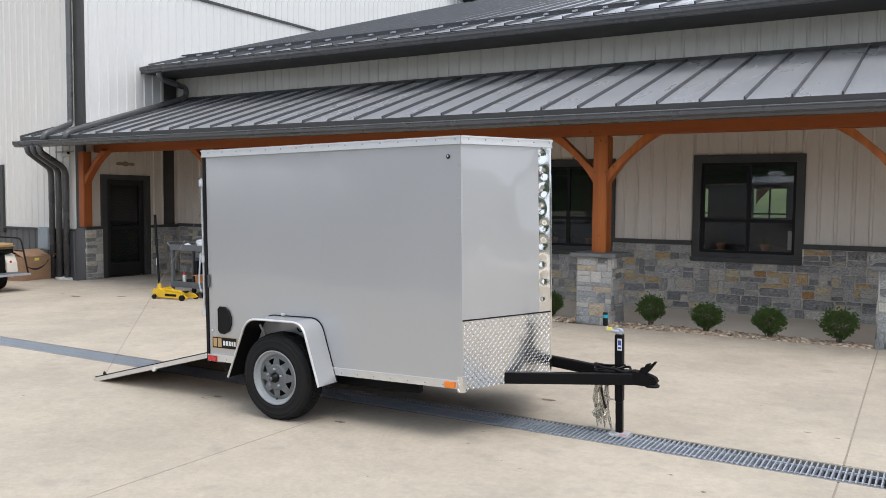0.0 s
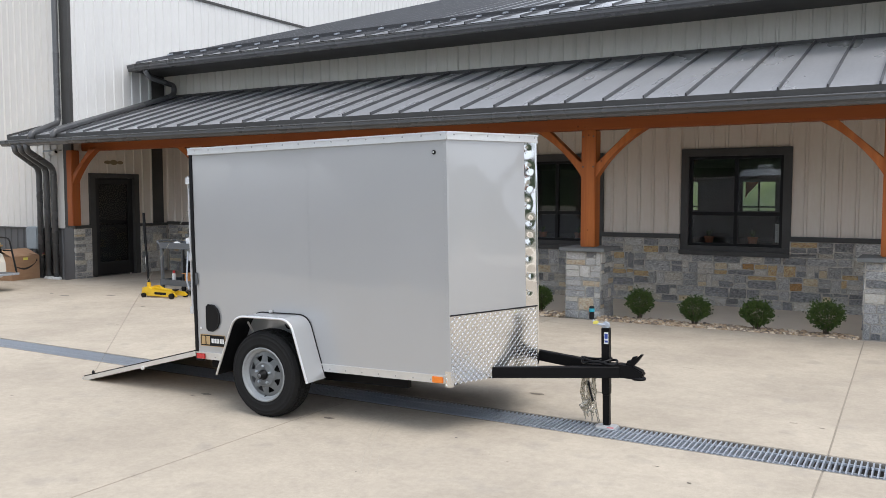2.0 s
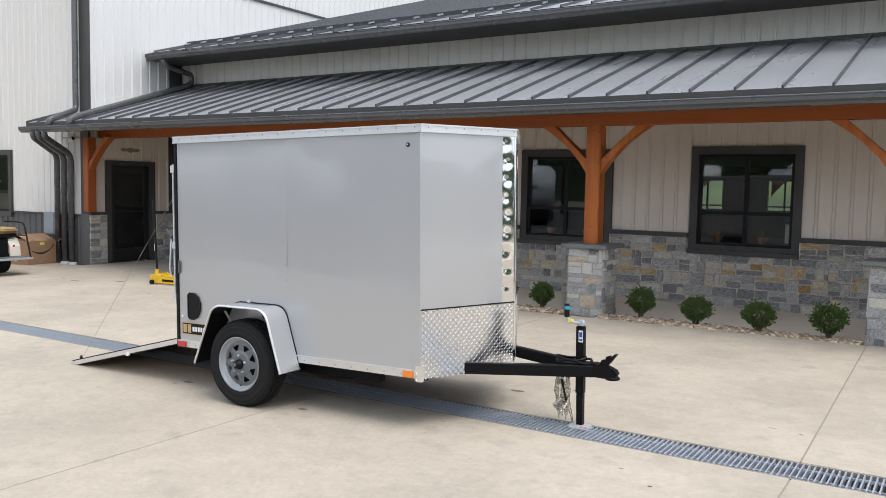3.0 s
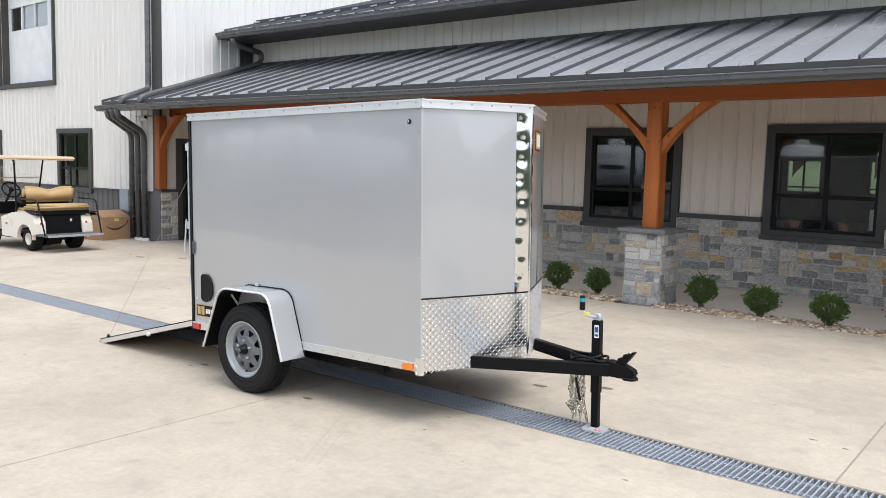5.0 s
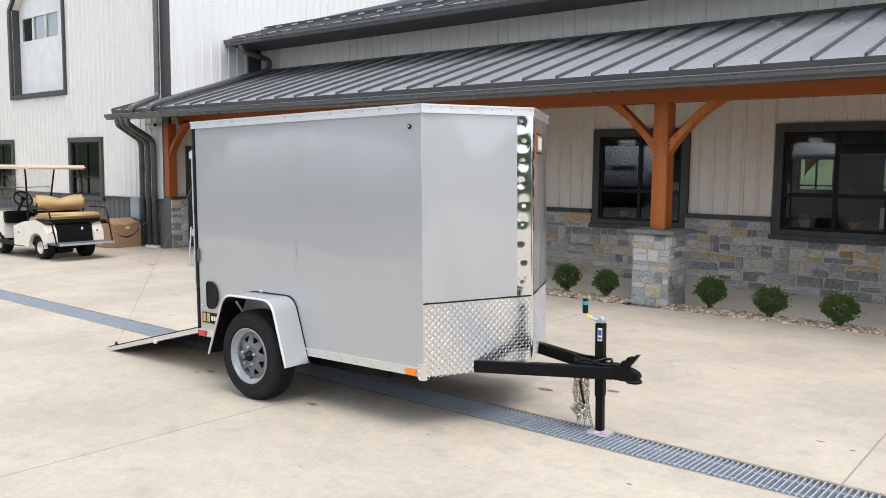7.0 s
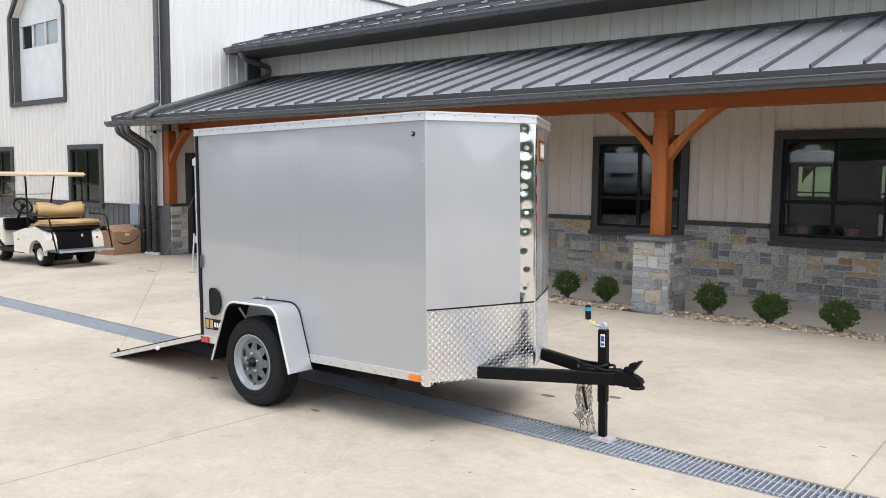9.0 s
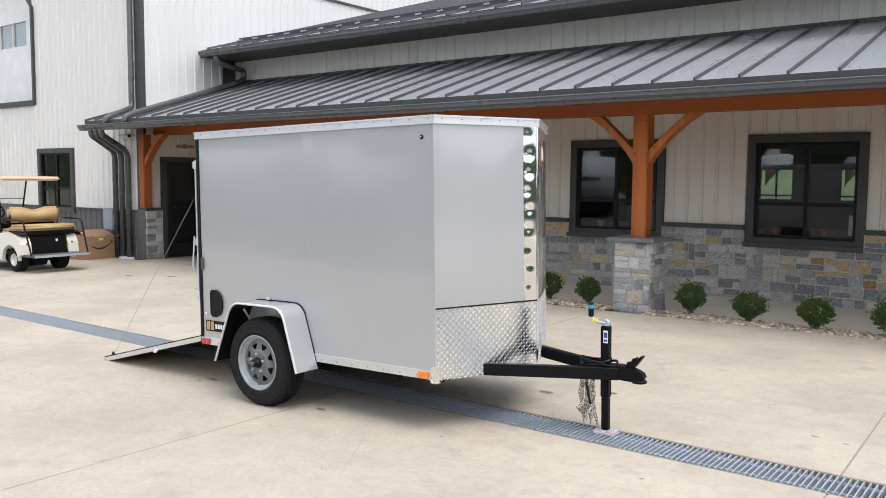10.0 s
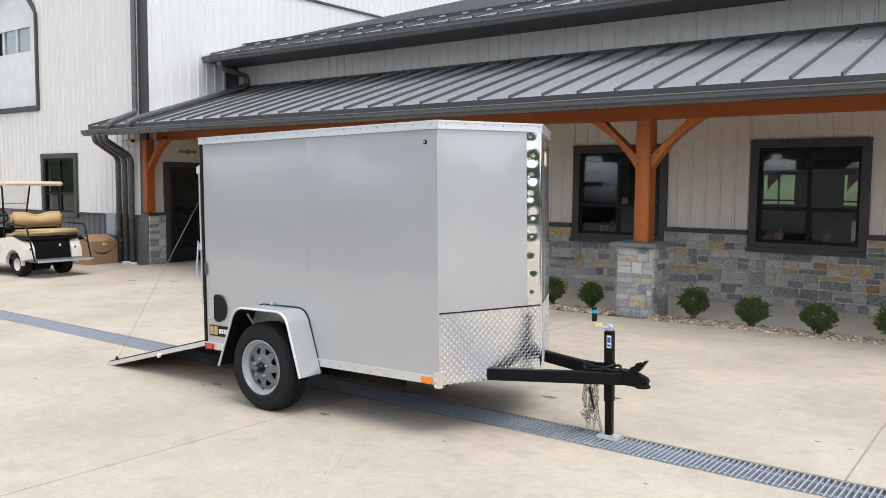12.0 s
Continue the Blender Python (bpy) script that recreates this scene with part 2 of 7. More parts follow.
TRENCH_WALL = material("trench_wall", (0.27, 0.245, 0.21), 0.9, second=(0.15, 0.14, 0.125), scale=6, amount=1.0, bump=0.4)
SILVER = material("silver_paint", (0.448, 0.453, 0.459), 0.34, metal=0.38, second=(0.428, 0.434, 0.440), scale=1.2, amount=0.5, bump=0.0, fine=3, coat=1.0)
paint = SILVER.node_tree
paint.links.remove(paint.nodes["Principled BSDF"].inputs["Roughness"].links[0])
paint.nodes["Principled BSDF"].inputs["Coat IOR"].default_value = 1.6
for node in paint.nodes:
    if node.bl_idname == "ShaderNodeTexNoise":
        node.inputs["Detail"].default_value = 1
ZINC = material("zinc_chain", (0.74, 0.71, 0.63), 0.26, metal=0.85, second=(0.48, 0.45, 0.38), scale=40, amount=1.0, bump=0.1)
ALU = material("bare_aluminium", (0.78, 0.78, 0.77), 0.38, metal=0.85, second=(0.70, 0.70, 0.69), scale=9, amount=0.6, bump=0.06, fine=60)
CHROME = material("polished_stainless", (0.82, 0.82, 0.81), 0.06, metal=1.0, second=(0.80, 0.80, 0.79), scale=3, amount=0.5, bump=0.0)
PLATE = material("diamond_plate", (0.80, 0.80, 0.79), 0.15, metal=1.0, second=(0.74, 0.74, 0.73), scale=7, amount=0.6, bump=0.05, fine=70)
RUBBER = material("tyre_rubber", (0.016, 0.016, 0.0165), 0.75, second=(0.02, 0.02, 0.02), scale=10, amount=0.6, bump=0.3, fine=60, specular=0.12)
RIM = material("grey_rim_paint", (0.30, 0.318, 0.328), 0.4, metal=0.1, scale=8, bump=0.05)
FRAME_BLACK = material("black_frame_paint", (0.007, 0.007, 0.0078), 0.4, scale=8, bump=0.06, specular=0.10)
RED_LENS = material("red_lens", (0.55, 0.015, 0.02), 0.15, scale=30, bump=0.1, coat=0.5)
AMBER_LENS = material("amber_lens", (0.85, 0.22, 0.01), 0.15, scale=30, bump=0.1, coat=0.5)
PLYWOOD = material("plywood", (0.52, 0.43, 0.32), 0.7, second=(0.42, 0.33, 0.23), scale=5, amount=0.8, bump=0.2, stretch=(0.3, 3, 1))
WHITE_PAINT = material("white_paint", (0.75, 0.75, 0.73), 0.5, scale=3, bump=0.03)
GREY_PLASTIC = material("grey_plastic", (0.10, 0.107, 0.115), 0.6, scale=6, bump=0.08)
BOX_GREY = material("grey_enclosure", (0.30, 0.34, 0.36), 0.5, scale=6, bump=0.05)
CARD = material("cardboard", (0.36, 0.22, 0.13), 0.85, second=(0.31, 0.185, 0.11), scale=5, amount=0.7, bump=0.12, fine=50, stretch=(1, 1, 4))
INK = material("dark_print", (0.03, 0.022, 0.018), 0.8, scale=9, bump=0.0)
TAPE = material("light_tape", (0.55, 0.47, 0.40), 0.4, scale=8, bump=0.03)
YELLOW = material("yellow_paint", (0.75, 0.47, 0.02), 0.4, second=(0.62, 0.38, 0.02), scale=9, amount=0.6, bump=0.08)
CREAM = material("cream_body", (0.72, 0.68, 0.60), 0.3, second=(0.66, 0.62, 0.54), scale=3, amount=0.5, bump=0.02, coat=0.4)
TAN_VINYL = material("tan_vinyl", (0.48, 0.33, 0.16), 0.55, second=(0.42, 0.28, 0.13), scale=6, amount=0.6, bump=0.2, fine=70)
CANOPY = material("tan_canopy", (0.80, 0.63, 0.46), 0.5, second=(0.72, 0.56, 0.41), scale=2, amount=0.6, bump=0.04)
CLEAR = glass_material("clear_plastic", (0.92, 0.93, 0.92), 0.02)
BLUE = material("blue_label", (0.03, 0.07, 0.35), 0.4, scale=9, bump=0.0)
CYAN = material("teal_band", (0.02, 0.32, 0.42), 0.4, scale=9, bump=0.0)
PINK_TAG = material("pink_tag", (0.62, 0.25, 0.27), 0.5, scale=9, bump=0.0)
BRIGHT_ZINC = material("bright_zinc", (0.66, 0.67, 0.68), 0.35, metal=0.35, second=(0.55, 0.56, 0.57), scale=20, amount=0.8, bump=0.05)
YELLOW_TAG = material("yellow_tag", (0.80, 0.72, 0.15), 0.5, scale=9, bump=0.0)
RED_PAINT = material("red_paint", (0.45, 0.03, 0.03), 0.4, scale=9, bump=0.02)
GOLD = material("tan_print", (0.30, 0.22, 0.12), 0.5, scale=9, bump=0.0)
CABLE = material("steel_cable", (0.44, 0.40, 0.34), 0.7, metal=0.0, scale=60, bump=0.2)
CAMPER_GREY = material("camper_skin", (0.55, 0.57, 0.60), 0.4, scale=2, bump=0.02)
RAG = material("white_rag", (0.62, 0.63, 0.64), 0.9, scale=12, bump=0.3)
ORANGE = material("orange_carton", (0.55, 0.24, 0.07), 0.7, scale=9, bump=0.05)


# ---- building blocks ----
def part(name, bm, mat, parent=None, label=""):
    me = bpy.data.meshes.new(name)
    bmesh.ops.recalc_face_normals(bm, faces=bm.faces)
    bm.to_mesh(me)
    bm.free()
    me.materials.append(mat)
    ob = new(name, me)
    if parent is not None:
        ob.parent = parent
    if label:
        tagged(ob, label)
    return ob


def share(name, mesh, parent, m):
    """One more object on a mesh that is already there."""
    ob = new(name, mesh)
    ob.parent = parent
    ob.matrix_basis = m
    return ob


def smooth(ob, on=True):
    ob.data.polygons.foreach_set("use_smooth", [on] * len(ob.data.polygons))
    return ob


def thing(name, m, label, category, group="", kind=""):
    e = new(name)
    e.empty_display_size = 0.1
    e.matrix_basis = m
    return tagged(e, label, category, group, kind)


def box(bm, x0, x1, y0, y1, z0, z1, bevel=0.0):
    vs = [bm.verts.new((x, y, z)) for x in (x0, x1) for y in (y0, y1) for z in (z0, z1)]
    fs = [bm.faces.new([vs[i] for i in f]) for f in ((0, 1, 3, 2), (4, 6, 7, 5), (0, 4, 5, 1), (2, 3, 7, 6), (0, 2, 6, 4), (1, 5, 7, 3))]
    if bevel:
        es = {e for f in fs for e in f.edges}
        bmesh.ops.bevel(bm, geom=list(es), offset=bevel, segments=2, affect="EDGES", clamp_overlap=True)
    return bm


def boxed(x0, x1, y0, y1, z0, z1, bevel=0.0):
    return box(bmesh.new(), x0, x1, y0, y1, z0, z1, bevel)


def prism(bm, pts, axis, a0, a1):
    """A flat outline carried along an axis; pts are the other two coordinates in x, y, z order."""
    def at(p, a):
        q = list(p)
        q.insert(axis, a)
        return q
    lo = [bm.verts.new(at(p, a0)) for p in pts]
    hi = [bm.verts.new(at(p, a1)) for p in pts]
    n = len(pts)
    bm.faces.new(lo)
    bm.faces.new(hi[::-1])
    for i in range(n):
        bm.faces.new((lo[i], lo[(i + 1) % n], hi[(i + 1) % n], hi[i]))
    return bm


def strip(bm, pts, axis, a0, a1, thick=0.0):
    """An open outline carried along an axis, as a bent sheet."""
    if thick:
        out = []
        for i, p in enumerate(pts):
            a, b = Vector(pts[max(i - 1, 0)]), Vector(pts[min(i + 1, len(pts) - 1)])
            d = (b - a).normalized()
            out.append((p[0] - d.y * thick, p[1] + d.x * thick))
        n = len(pts)
        def at(p, a):
            q = list(p)
            q.insert(axis, a)
            return bm.verts.new(q)
        A, B, C, D = ([at(p, a) for p in s] for s, a in ((pts, a0), (out, a0), (pts, a1), (out, a1)))
        for i in range(n - 1):
            bm.faces.new((A[i], A[i + 1], C[i + 1], C[i]))
            bm.faces.new((B[i], D[i], D[i + 1], B[i + 1]))
            bm.faces.new((A[i], B[i], B[i + 1], A[i + 1]))
            bm.faces.new((C[i], C[i + 1], D[i + 1], D[i]))
        bm.faces.new((A[0], C[0], D[0], B[0]))
        bm.faces.new((A[-1], B[-1], D[-1], C[-1]))
    return bm


def tube(bm, pts, r, n=8, closed=False):
    """A round bar along a bent line."""
    pts = [Vector(p) for p in pts]
    rings, up = [], None
    for i, p in enumerate(pts):
        if closed:
            d = pts[(i + 1) % len(pts)] - pts[i - 1]
        else:
            d = pts[min(i + 1, len(pts) - 1)] - pts[max(i - 1, 0)]
        d.normalize()
        if up is None:
            up = d.orthogonal().normalized()
        up = (up - d * up.dot(d)).normalized()
        side = d.cross(up)
        rr = r[i] if isinstance(r, (list, tuple)) else r
        rings.append([bm.verts.new(p + (up * math.cos(2 * math.pi * k / n) + side * math.sin(2 * math.pi * k / n)) * rr) for k in range(n)])
    m = len(rings)
    for i in range(m if closed else m - 1):
        a, b = rings[i], rings[(i + 1) % m]
        for k in range(n):
            bm.faces.new((a[k], a[(k + 1) % n], b[(k + 1) % n], b[k]))
    if not closed:
        bm.faces.new(rings[0][::-1])
        bm.faces.new(rings[-1])
    return bm


def lathe(bm, profile, n=24, m=Matrix(), close=False):
    """A profile of (radius, height) turned about z, then carried by m."""
    rings = []
    for r, h in profile:
        rings.append([bm.verts.new(m @ Vector((r * math.cos(2 * math.pi * k / n), r * math.sin(2 * math.pi * k / n), h))) for k in range(n)])
    k2 = len(rings) if close else len(rings) - 1
    for i in range(k2):
        a, b = rings[i], rings[(i + 1) % len(rings)]
        for k in range(n):
            bm.faces.new((a[k], a[(k + 1) % n], b[(k + 1) % n], b[k]))
    if not close:
        bm.faces.new(rings[0][::-1])
        bm.faces.new(rings[-1])
    return bm


def rounded(pts, steps=5, radius=0.08):
    """Points of a bent line with its corners rounded off."""
    pts = [Vector(p) for p in pts]
    out = [pts[0]]
    for a, b, c in zip(pts, pts[1:], pts[2:]):
        r = min(radius, (a - b).length * 0.45, (c - b).length * 0.45)
        p, q = b + (a - b).normalized() * r, b + (c - b).normalized() * r
        for k in range(steps + 1):
            s = k / steps
            out.append((1 - s) ** 2 * p + 2 * s * (1 - s) * b + s * s * q)
    return out + [pts[-1]]


def lie(x, y):
    """The height of the yard: it falls gently to the drain's low end."""
    return 0.0065 * (x + 4.1) + 0.004 * (min(y, 11.0) - 4.8)


# ---- yard ----
YW, XS, YG = 13.31, -15.06, 10.85       # main wall, wing's side wall, wing's front wall
D0, D1 = 5.53, 5.85                     # the drain's edges

bm = bmesh.new()
for x, y in ((-400, -400), (400, -400), (400, 600), (-400, 600)):
    bm.verts.new((x, y, -0.42))
bm.faces.new(bm.verts)
ground = tagged(part("ground", bm, EARTH), "brown earth and grass round the concrete yard", "ground", kind="structure")


def slab(parent, corners, mat, thick=0.16):
    bm = bmesh.new()
    top = [bm.verts.new((x, y, lie(x, y))) for x, y in corners]
    low = [bm.verts.new((x, y, lie(x, y) - thick)) for x, y in corners]
    n = len(corners)
    bm.faces.new(top)
    bm.faces.new(low[::-1])
    for i in range(n):
        bm.faces.new((top[i], low[i], low[(i + 1) % n], top[(i + 1) % n]))
    es = [e for e in bm.edges if all(v in top for v in e.verts)]
    bmesh.ops.bevel(bm, geom=es, offset=0.001, segments=1, affect="EDGES")
    return part("concrete_slab", bm, mat, parent)


yard = tagged(new("pavement"), "pale broom-finished concrete yard with saw-cut joints", "pavement", kind="structure")
J = 0.006
near_x = [(-60.0, -60.0), (-3.845, -3.992), (-0.245, -0.215), (5.0, 5.0), (60.0, 60.0)]
for (a0, a1), (b0, b1) in zip(near_x, near_x[1:]):
    slab(yard, [(a1 + J, -3.5), (b1 - J, -3.5), (b0 - J, D0 - 0.02), (a0 + J, D0 - 0.02)], CONCRETE)
far_x = [(-60.0, -60.0), (-4.06, -4.14), (-0.25, -0.345), (5.0, 5.0), (60.0, 60.0)]
for (a0, a1), (b0, b1) in zip(far_x, far_x[1:]):
    slab(yard, [(a0 + J, D1 + 0.02), (b0 - J, D1 + 0.02), (b1 - J, 10.56), (a1 + J, 10.56)], CONCRETE)
slab(yard, [(-60, -60), (60, -60), (60, -3.51), (-60, -3.51)], ASPHALT)
for (e0, e1), y0, y1 in [(p, -3.5, D0 - 0.03) for p in near_x[1:3]] + [(p, 10.55, D1 + 0.03) for p in far_x[1:3]]:
    bm = bmesh.new()
    vs = [bm.verts.new((x + o, y, lie(x, y) - dz)) for x, y in ((e1, y0), (e0, y1)) for o in (-0.0055, 0.0055) for dz in (0.0025, 0.03)]
    for f in ((0, 2, 6, 4), (0, 4, 5, 1), (2, 3, 7, 6), (0, 1, 3, 2), (4, 6, 7, 5)):
        bm.faces.new([vs[i] for i in f])
    part("joint_filler", bm, JOINT, yard)
# under the porch roof the floor lies a little lower
slab(yard, [(-15.0, 10.568), (-7.0, 10.568), (-7.0, 13.3), (-15.0, 13.3)], CONCRETE)
bm = bmesh.new()
box(bm, -6.992, 30, 11.02, 13.35, -0.25, -0.015)
part("porch_floor", bm, PORCH, yard)
bm = bmesh.new()
box(bm, -6.992, 30, 10.57, 11.015, -0.25, -0.05)
part("planting_bed", bm, EARTH, yard)
bm = bmesh.new()
box(bm, -60, -15.01, 10.568, 10.84, -0.3, -0.085)
part("wall_apron", bm, CONCRETE, yard)

# oil spots and tyre scuffs on the concrete
STAIN = material("oil_spot", (0.085, 0.07, 0.055), 0.6, second=(0.21, 0.175, 0.135), scale=30, amount=1.0, bump=0.0)
for sx, sy, w, d in ((-3.65, 4.98, 0.045, 0.022), (-5.05, 5.06, 0.055, 0.025), (-5.12, 4.96, 0.03, 0.012), (-2.54, 5.01, 0.012, 0.006), (-2.59, 5.32, 0.014, 0.007), (-2.21, 4.78, 0.006, 0.004), (-2.17, 4.80, 0.007, 0.005), (-2.0, 4.72, 0.008, 0.006), (-2.73, 4.09, 0.008, 0.005), (-2.57, 6.45, 0.06, 0.035), (-2.15, 6.75, 0.05, 0.03), (-11.9, 9.3, 0.09, 0.05), (-12.6, 8.9, 0.11, 0.05), (-1.0, 7.2, 0.012, 0.006), (-0.55, 6.55, 0.03, 0.004), (-0.35, 6.5, 0.02, 0.005), (-1.7, 8.1, 0.06, 0.004), (-0.9, 4.9, 0.014, 0.008), (-1.15, 5.1, 0.02, 0.004), (-2.2, 3.2, 0.014, 0.008), (-2.4, 7.6, 0.03, 0.005), (-6.5, 4.2, 0.02, 0.008), (-13.1, 9.0, 0.07, 0.03), (-10.2, 8.6, 0.05, 0.02), (-9.0, 7.2, 0.03, 0.015)):
    bm = bmesh.new()
    vs = []
    for k in range(14):
        a = 2 * math.pi * k / 14
        r = 1 + 0.75 * noise.noise((sx * 5 + math.cos(a) * 1.6, sy * 5 + math.sin(a) * 1.6, 0))
        vs.append(bm.verts.new((sx + math.cos(a) * w * r, sy + math.sin(a) * d * r, lie(sx, sy) + 0.003)))
    bm.faces.new(vs)
    part("oil_spot", bm, STAIN, yard)

# faint rubber marks left by a turning wheel
SCUFF = material("rubber_mark", (0.365, 0.322, 0.262), 0.85, second=(0.42, 0.37, 0.30), scale=25, amount=1.0, bump=0.1)
arc = [Vector((-3.27, 5.40, 0)), Vector((-3.12, 5.0, 0)), Vector((-2.92, 4.64, 0)), Vector((-2.70, 4.28, 0)), Vector((-2.42, 3.88, 0))]
arc = rounded(arc, 6, 0.3)
for off in (0.0, 0.055, 0.10):
    bm = bmesh.new()
    side = Vector((-0.87, -0.5, 0)) * off
    row = []
    for k, p in enumerate(arc[:-1]):
        d = (arc[k + 1] - p).normalized()
        n = Vector((d.y, -d.x, 0)) * (0.004 + 0.003 * noise.noise((k * 0.8, off * 40, 0)))
        row.append([bm.verts.new((v.x, v.y, lie(v.x, v.y) + 0.002)) for v in (p + side - n, p + side + n)])
    for p, q in zip(row, row[1:]):
        bm.faces.new((p[0], q[0], q[1], p[1]))
    part("rubber_mark", bm, SCUFF, yard)

# ---- drain ----
trench = tagged(new("drain_channel"), "long trench drain under steel grating", "drain", kind="structure")
bm = bmesh.new()
for y0, y1, z0, z1 in ((D0 - 0.018, D0, -0.3, 0.0), (D1, D1 + 0.018, -0.3, 0.0), (D0, D1, -0.32, -0.22)):
    vs = []
    for x in (-40, 20):
        for y, z in ((y0, z0), (y1, z0), (y1, z1), (y0, z1)):
            vs.append(bm.verts.new((x, y, z + (lie(x, D0) if z1 == 0.0 or z < 0 else 0) - 0.001)))
    for f in ((0, 1, 2, 3), (7, 6, 5, 4), (0, 4, 5, 1), (1, 5, 6, 2), (2, 6, 7, 3), (3, 7, 4, 0)):
        bm.faces.new([vs[i] for i in f])
part("trench", bm, TRENCH_WALL, trench)

GRATE = 1.0
grate = thing("drain_grate", pose(0, 0, 0), "galvanised steel bar grate set flush in the concrete drain", "drain grate", "gratings along the drain")
for y in (D0 + 0.042, D0 + 0.215):
    part("rail", boxed(0.004, GRATE - 0.004, y - 0.004, y + 0.004, -0.016, -0.002), GALV, grate)
for y in (D0 + 0.004, D1 - 0.004):
    part("rim", boxed(0.004, GRATE - 0.004, y - 0.002, y + 0.002, -0.046, -0.030), GALV, grate)
bar_mesh = part("cross_bar", boxed(-0.0048, 0.0048, D0 + 0.007, D1 - 0.007, -0.045, 0.0), GALV, grate)
bar_mesh.location.x = 0.017
for k in range(1, 29):
    share("cross_bar", bar_mesh.data, grate, pose(0.017 + k * 0.0345, 0, 0))
DRAIN_TILT = math.degrees(math.atan(0.0065))
grate.matrix_basis = pose(-13.0, 0, lie(-13.0, D0), 0, -DRAIN_TILT, 0)
for k in range(1, 17):
    copy_thing(grate, pose(-13.0 + k, 0, lie(-13.0 + k, D0), 0, -DRAIN_TILT, 0))


# ---- ribbed metal walls ----
def ribbed(bm, a0, a1, z0, z1, place, pitch=0.2286, rib=0.02, phase=0.0):
    """Vertical ribbed sheet between a0 and a1 along a wall; place(a, out, z) gives the point."""
    prof = [(a0, 0.0)]
    k = math.ceil((a0 - phase) / pitch - 0.1)
    while phase + k * pitch < a1 + 0.03:
        c = phase + k * pitch
        for da, o in ((-0.030, 0.0), (-0.014, rib), (0.014, rib), (0.030, 0.0)):
            if a0 < c + da < a1:
                prof.append((c + da, o))
        k += 1
    prof = sorted(p for p in prof if a0 <= p[0] <= a1)
    prof.append((a1, 0.0))
    lo = [bm.verts.new(place(a, o, z0)) for a, o in prof]
    hi = [bm.verts.new(place(a, o, z1)) for a, o in prof]
    for i in range(len(prof) - 1):
        if (prof[i + 1][0] - prof[i][0]) > 1e-5:
            bm.faces.new((lo[i], lo[i + 1], hi[i + 1], hi[i]))


def holed(a0, a1, z0, z1, holes):
    """The rectangles that are left of a wall round its openings."""
    cuts = sorted({a0, a1, *(h[0] for h in holes), *(h[1] for h in holes)})
    cuts = [c for c in cuts if a0 <= c <= a1]
    for c0, c1 in zip(cuts, cuts[1:]):
        spans, mid = [(z0, z1)], (c0 + c1) / 2
        for h in holes:
            if h[0] < mid < h[1]:
                spans = [s for lo, hi in spans for s in ((lo, min(hi, h[2])), (max(lo, h[3]), hi)) if s[1] - s[0] > 1e-4]
        for lo, hi in spans:
            yield c0, c1, lo, hi


def metal_wall(name, label, mat, a0, a1, z0, z1, holes, place, thick=0.2, phase=0.0):
    bm = bmesh.new()
    for c0, c1, lo, hi in holed(a0, a1, z0, z1, holes):
        ribbed(bm, c0, c1, lo, hi, place, phase=phase)
        ps = [place(a, o, z) for a in (c0, c1) for o in (-0.002, -thick) for z in (lo, hi)]
        vs = [bm.verts.new(p) for p in ps]
        for f in ((0, 1, 3, 2), (4, 6, 7, 5), (0, 4, 5, 1), (2, 3, 7, 6), (0, 2, 6, 4), (1, 5, 7, 3)):
            bm.faces.new([vs[i] for i in f])
    return tagged(part(name, bm, mat), label, "wall", kind="structure")


front = lambda y: (lambda a, o, z: (a, y - o, z))
facing_x = lambda x: (lambda a, o, z: (x + o, a, z))

WIN_A = (-3.165, -1.535, 0.79, 2.425)
WIN_B = (-6.135, -4.455, 0.80, 2.40)
main_holes = [WIN_A, WIN_B]
metal_wall("wall_main", "beige ribbed metal wall above a stone wainscot", BEIGE_METAL, XS, 14.0, 0.9, 3.8, main_holes, front(YW), phase=-3.4)
# split off so that light bounced from the roof can be painted in
metal_wall("wall_main_upper", "ribbed metal wall between the two roofs, cool roof bounce put into its colour", BEIGE_METAL_ROOF_LIT, XS, 14.0, 3.803, 4.45, [], front(YW), phase=-3.4)
DOOR = (11.31, 12.37, -0.2, 2.10)
metal_wall("wall_side_low", "beige ribbed metal wall beside the entrance door", BEIGE_METAL, YG + 0.0, YW, -0.2, 3.0, [DOOR], facing_x(XS), phase=0.05)
metal_wall("wall_side_high", "tall white ribbed metal side wall of the higher wing", WHITE_METAL, YG, 27.0, 3.0, 6.34, [], facing_x(XS), phase=0.05)
metal_wall("wall_side_top", "white ribbed metal wall above a dark flashing", WHITE_METAL, YG, 27.0, 6.40, 11.5, [], facing_x(XS), phase=0.16)
UP = (-22.70, -19.72, 3.56, 6.9)
WIN_L, WIN_M = (-19.59, -17.92, 0.86, 2.385), (-24.48, -22.81, 0.86, 2.385)
# the difference in light from the side wall is painted into this colour
metal_wall("wall_wing", "white ribbed metal front wall of the higher wing, warmer light put into its colour", WHITE_METAL_WARM_LIT, -45.0, XS - 0.006, 1.0, 11.5, [WIN_L, WIN_M, UP], front(YG))
metal_wall("wall_wing_base", "charcoal ribbed metal wainscot", GREY_METAL, -45.0, XS - 0.006, -0.3, 0.96, [WIN_L, WIN_M], front(YG), phase=0.1)


def trim(name, bm, label="", mat=TRIM):
    return tagged(part(name, bm, mat), label or "dark bronze metal trim", "trim", kind="structure")


bm = boxed(XS + 0.002, XS + 0.04, YG, 27.0, 6.34, 6.40)
trim("trim_flashing", bm, "dark metal flashing across the white side wall")
bm = bmesh.new()
box(bm, XS - 0.24, XS + 0.03, YG - 0.03, YG - 0.002, 0.96, 11.5)
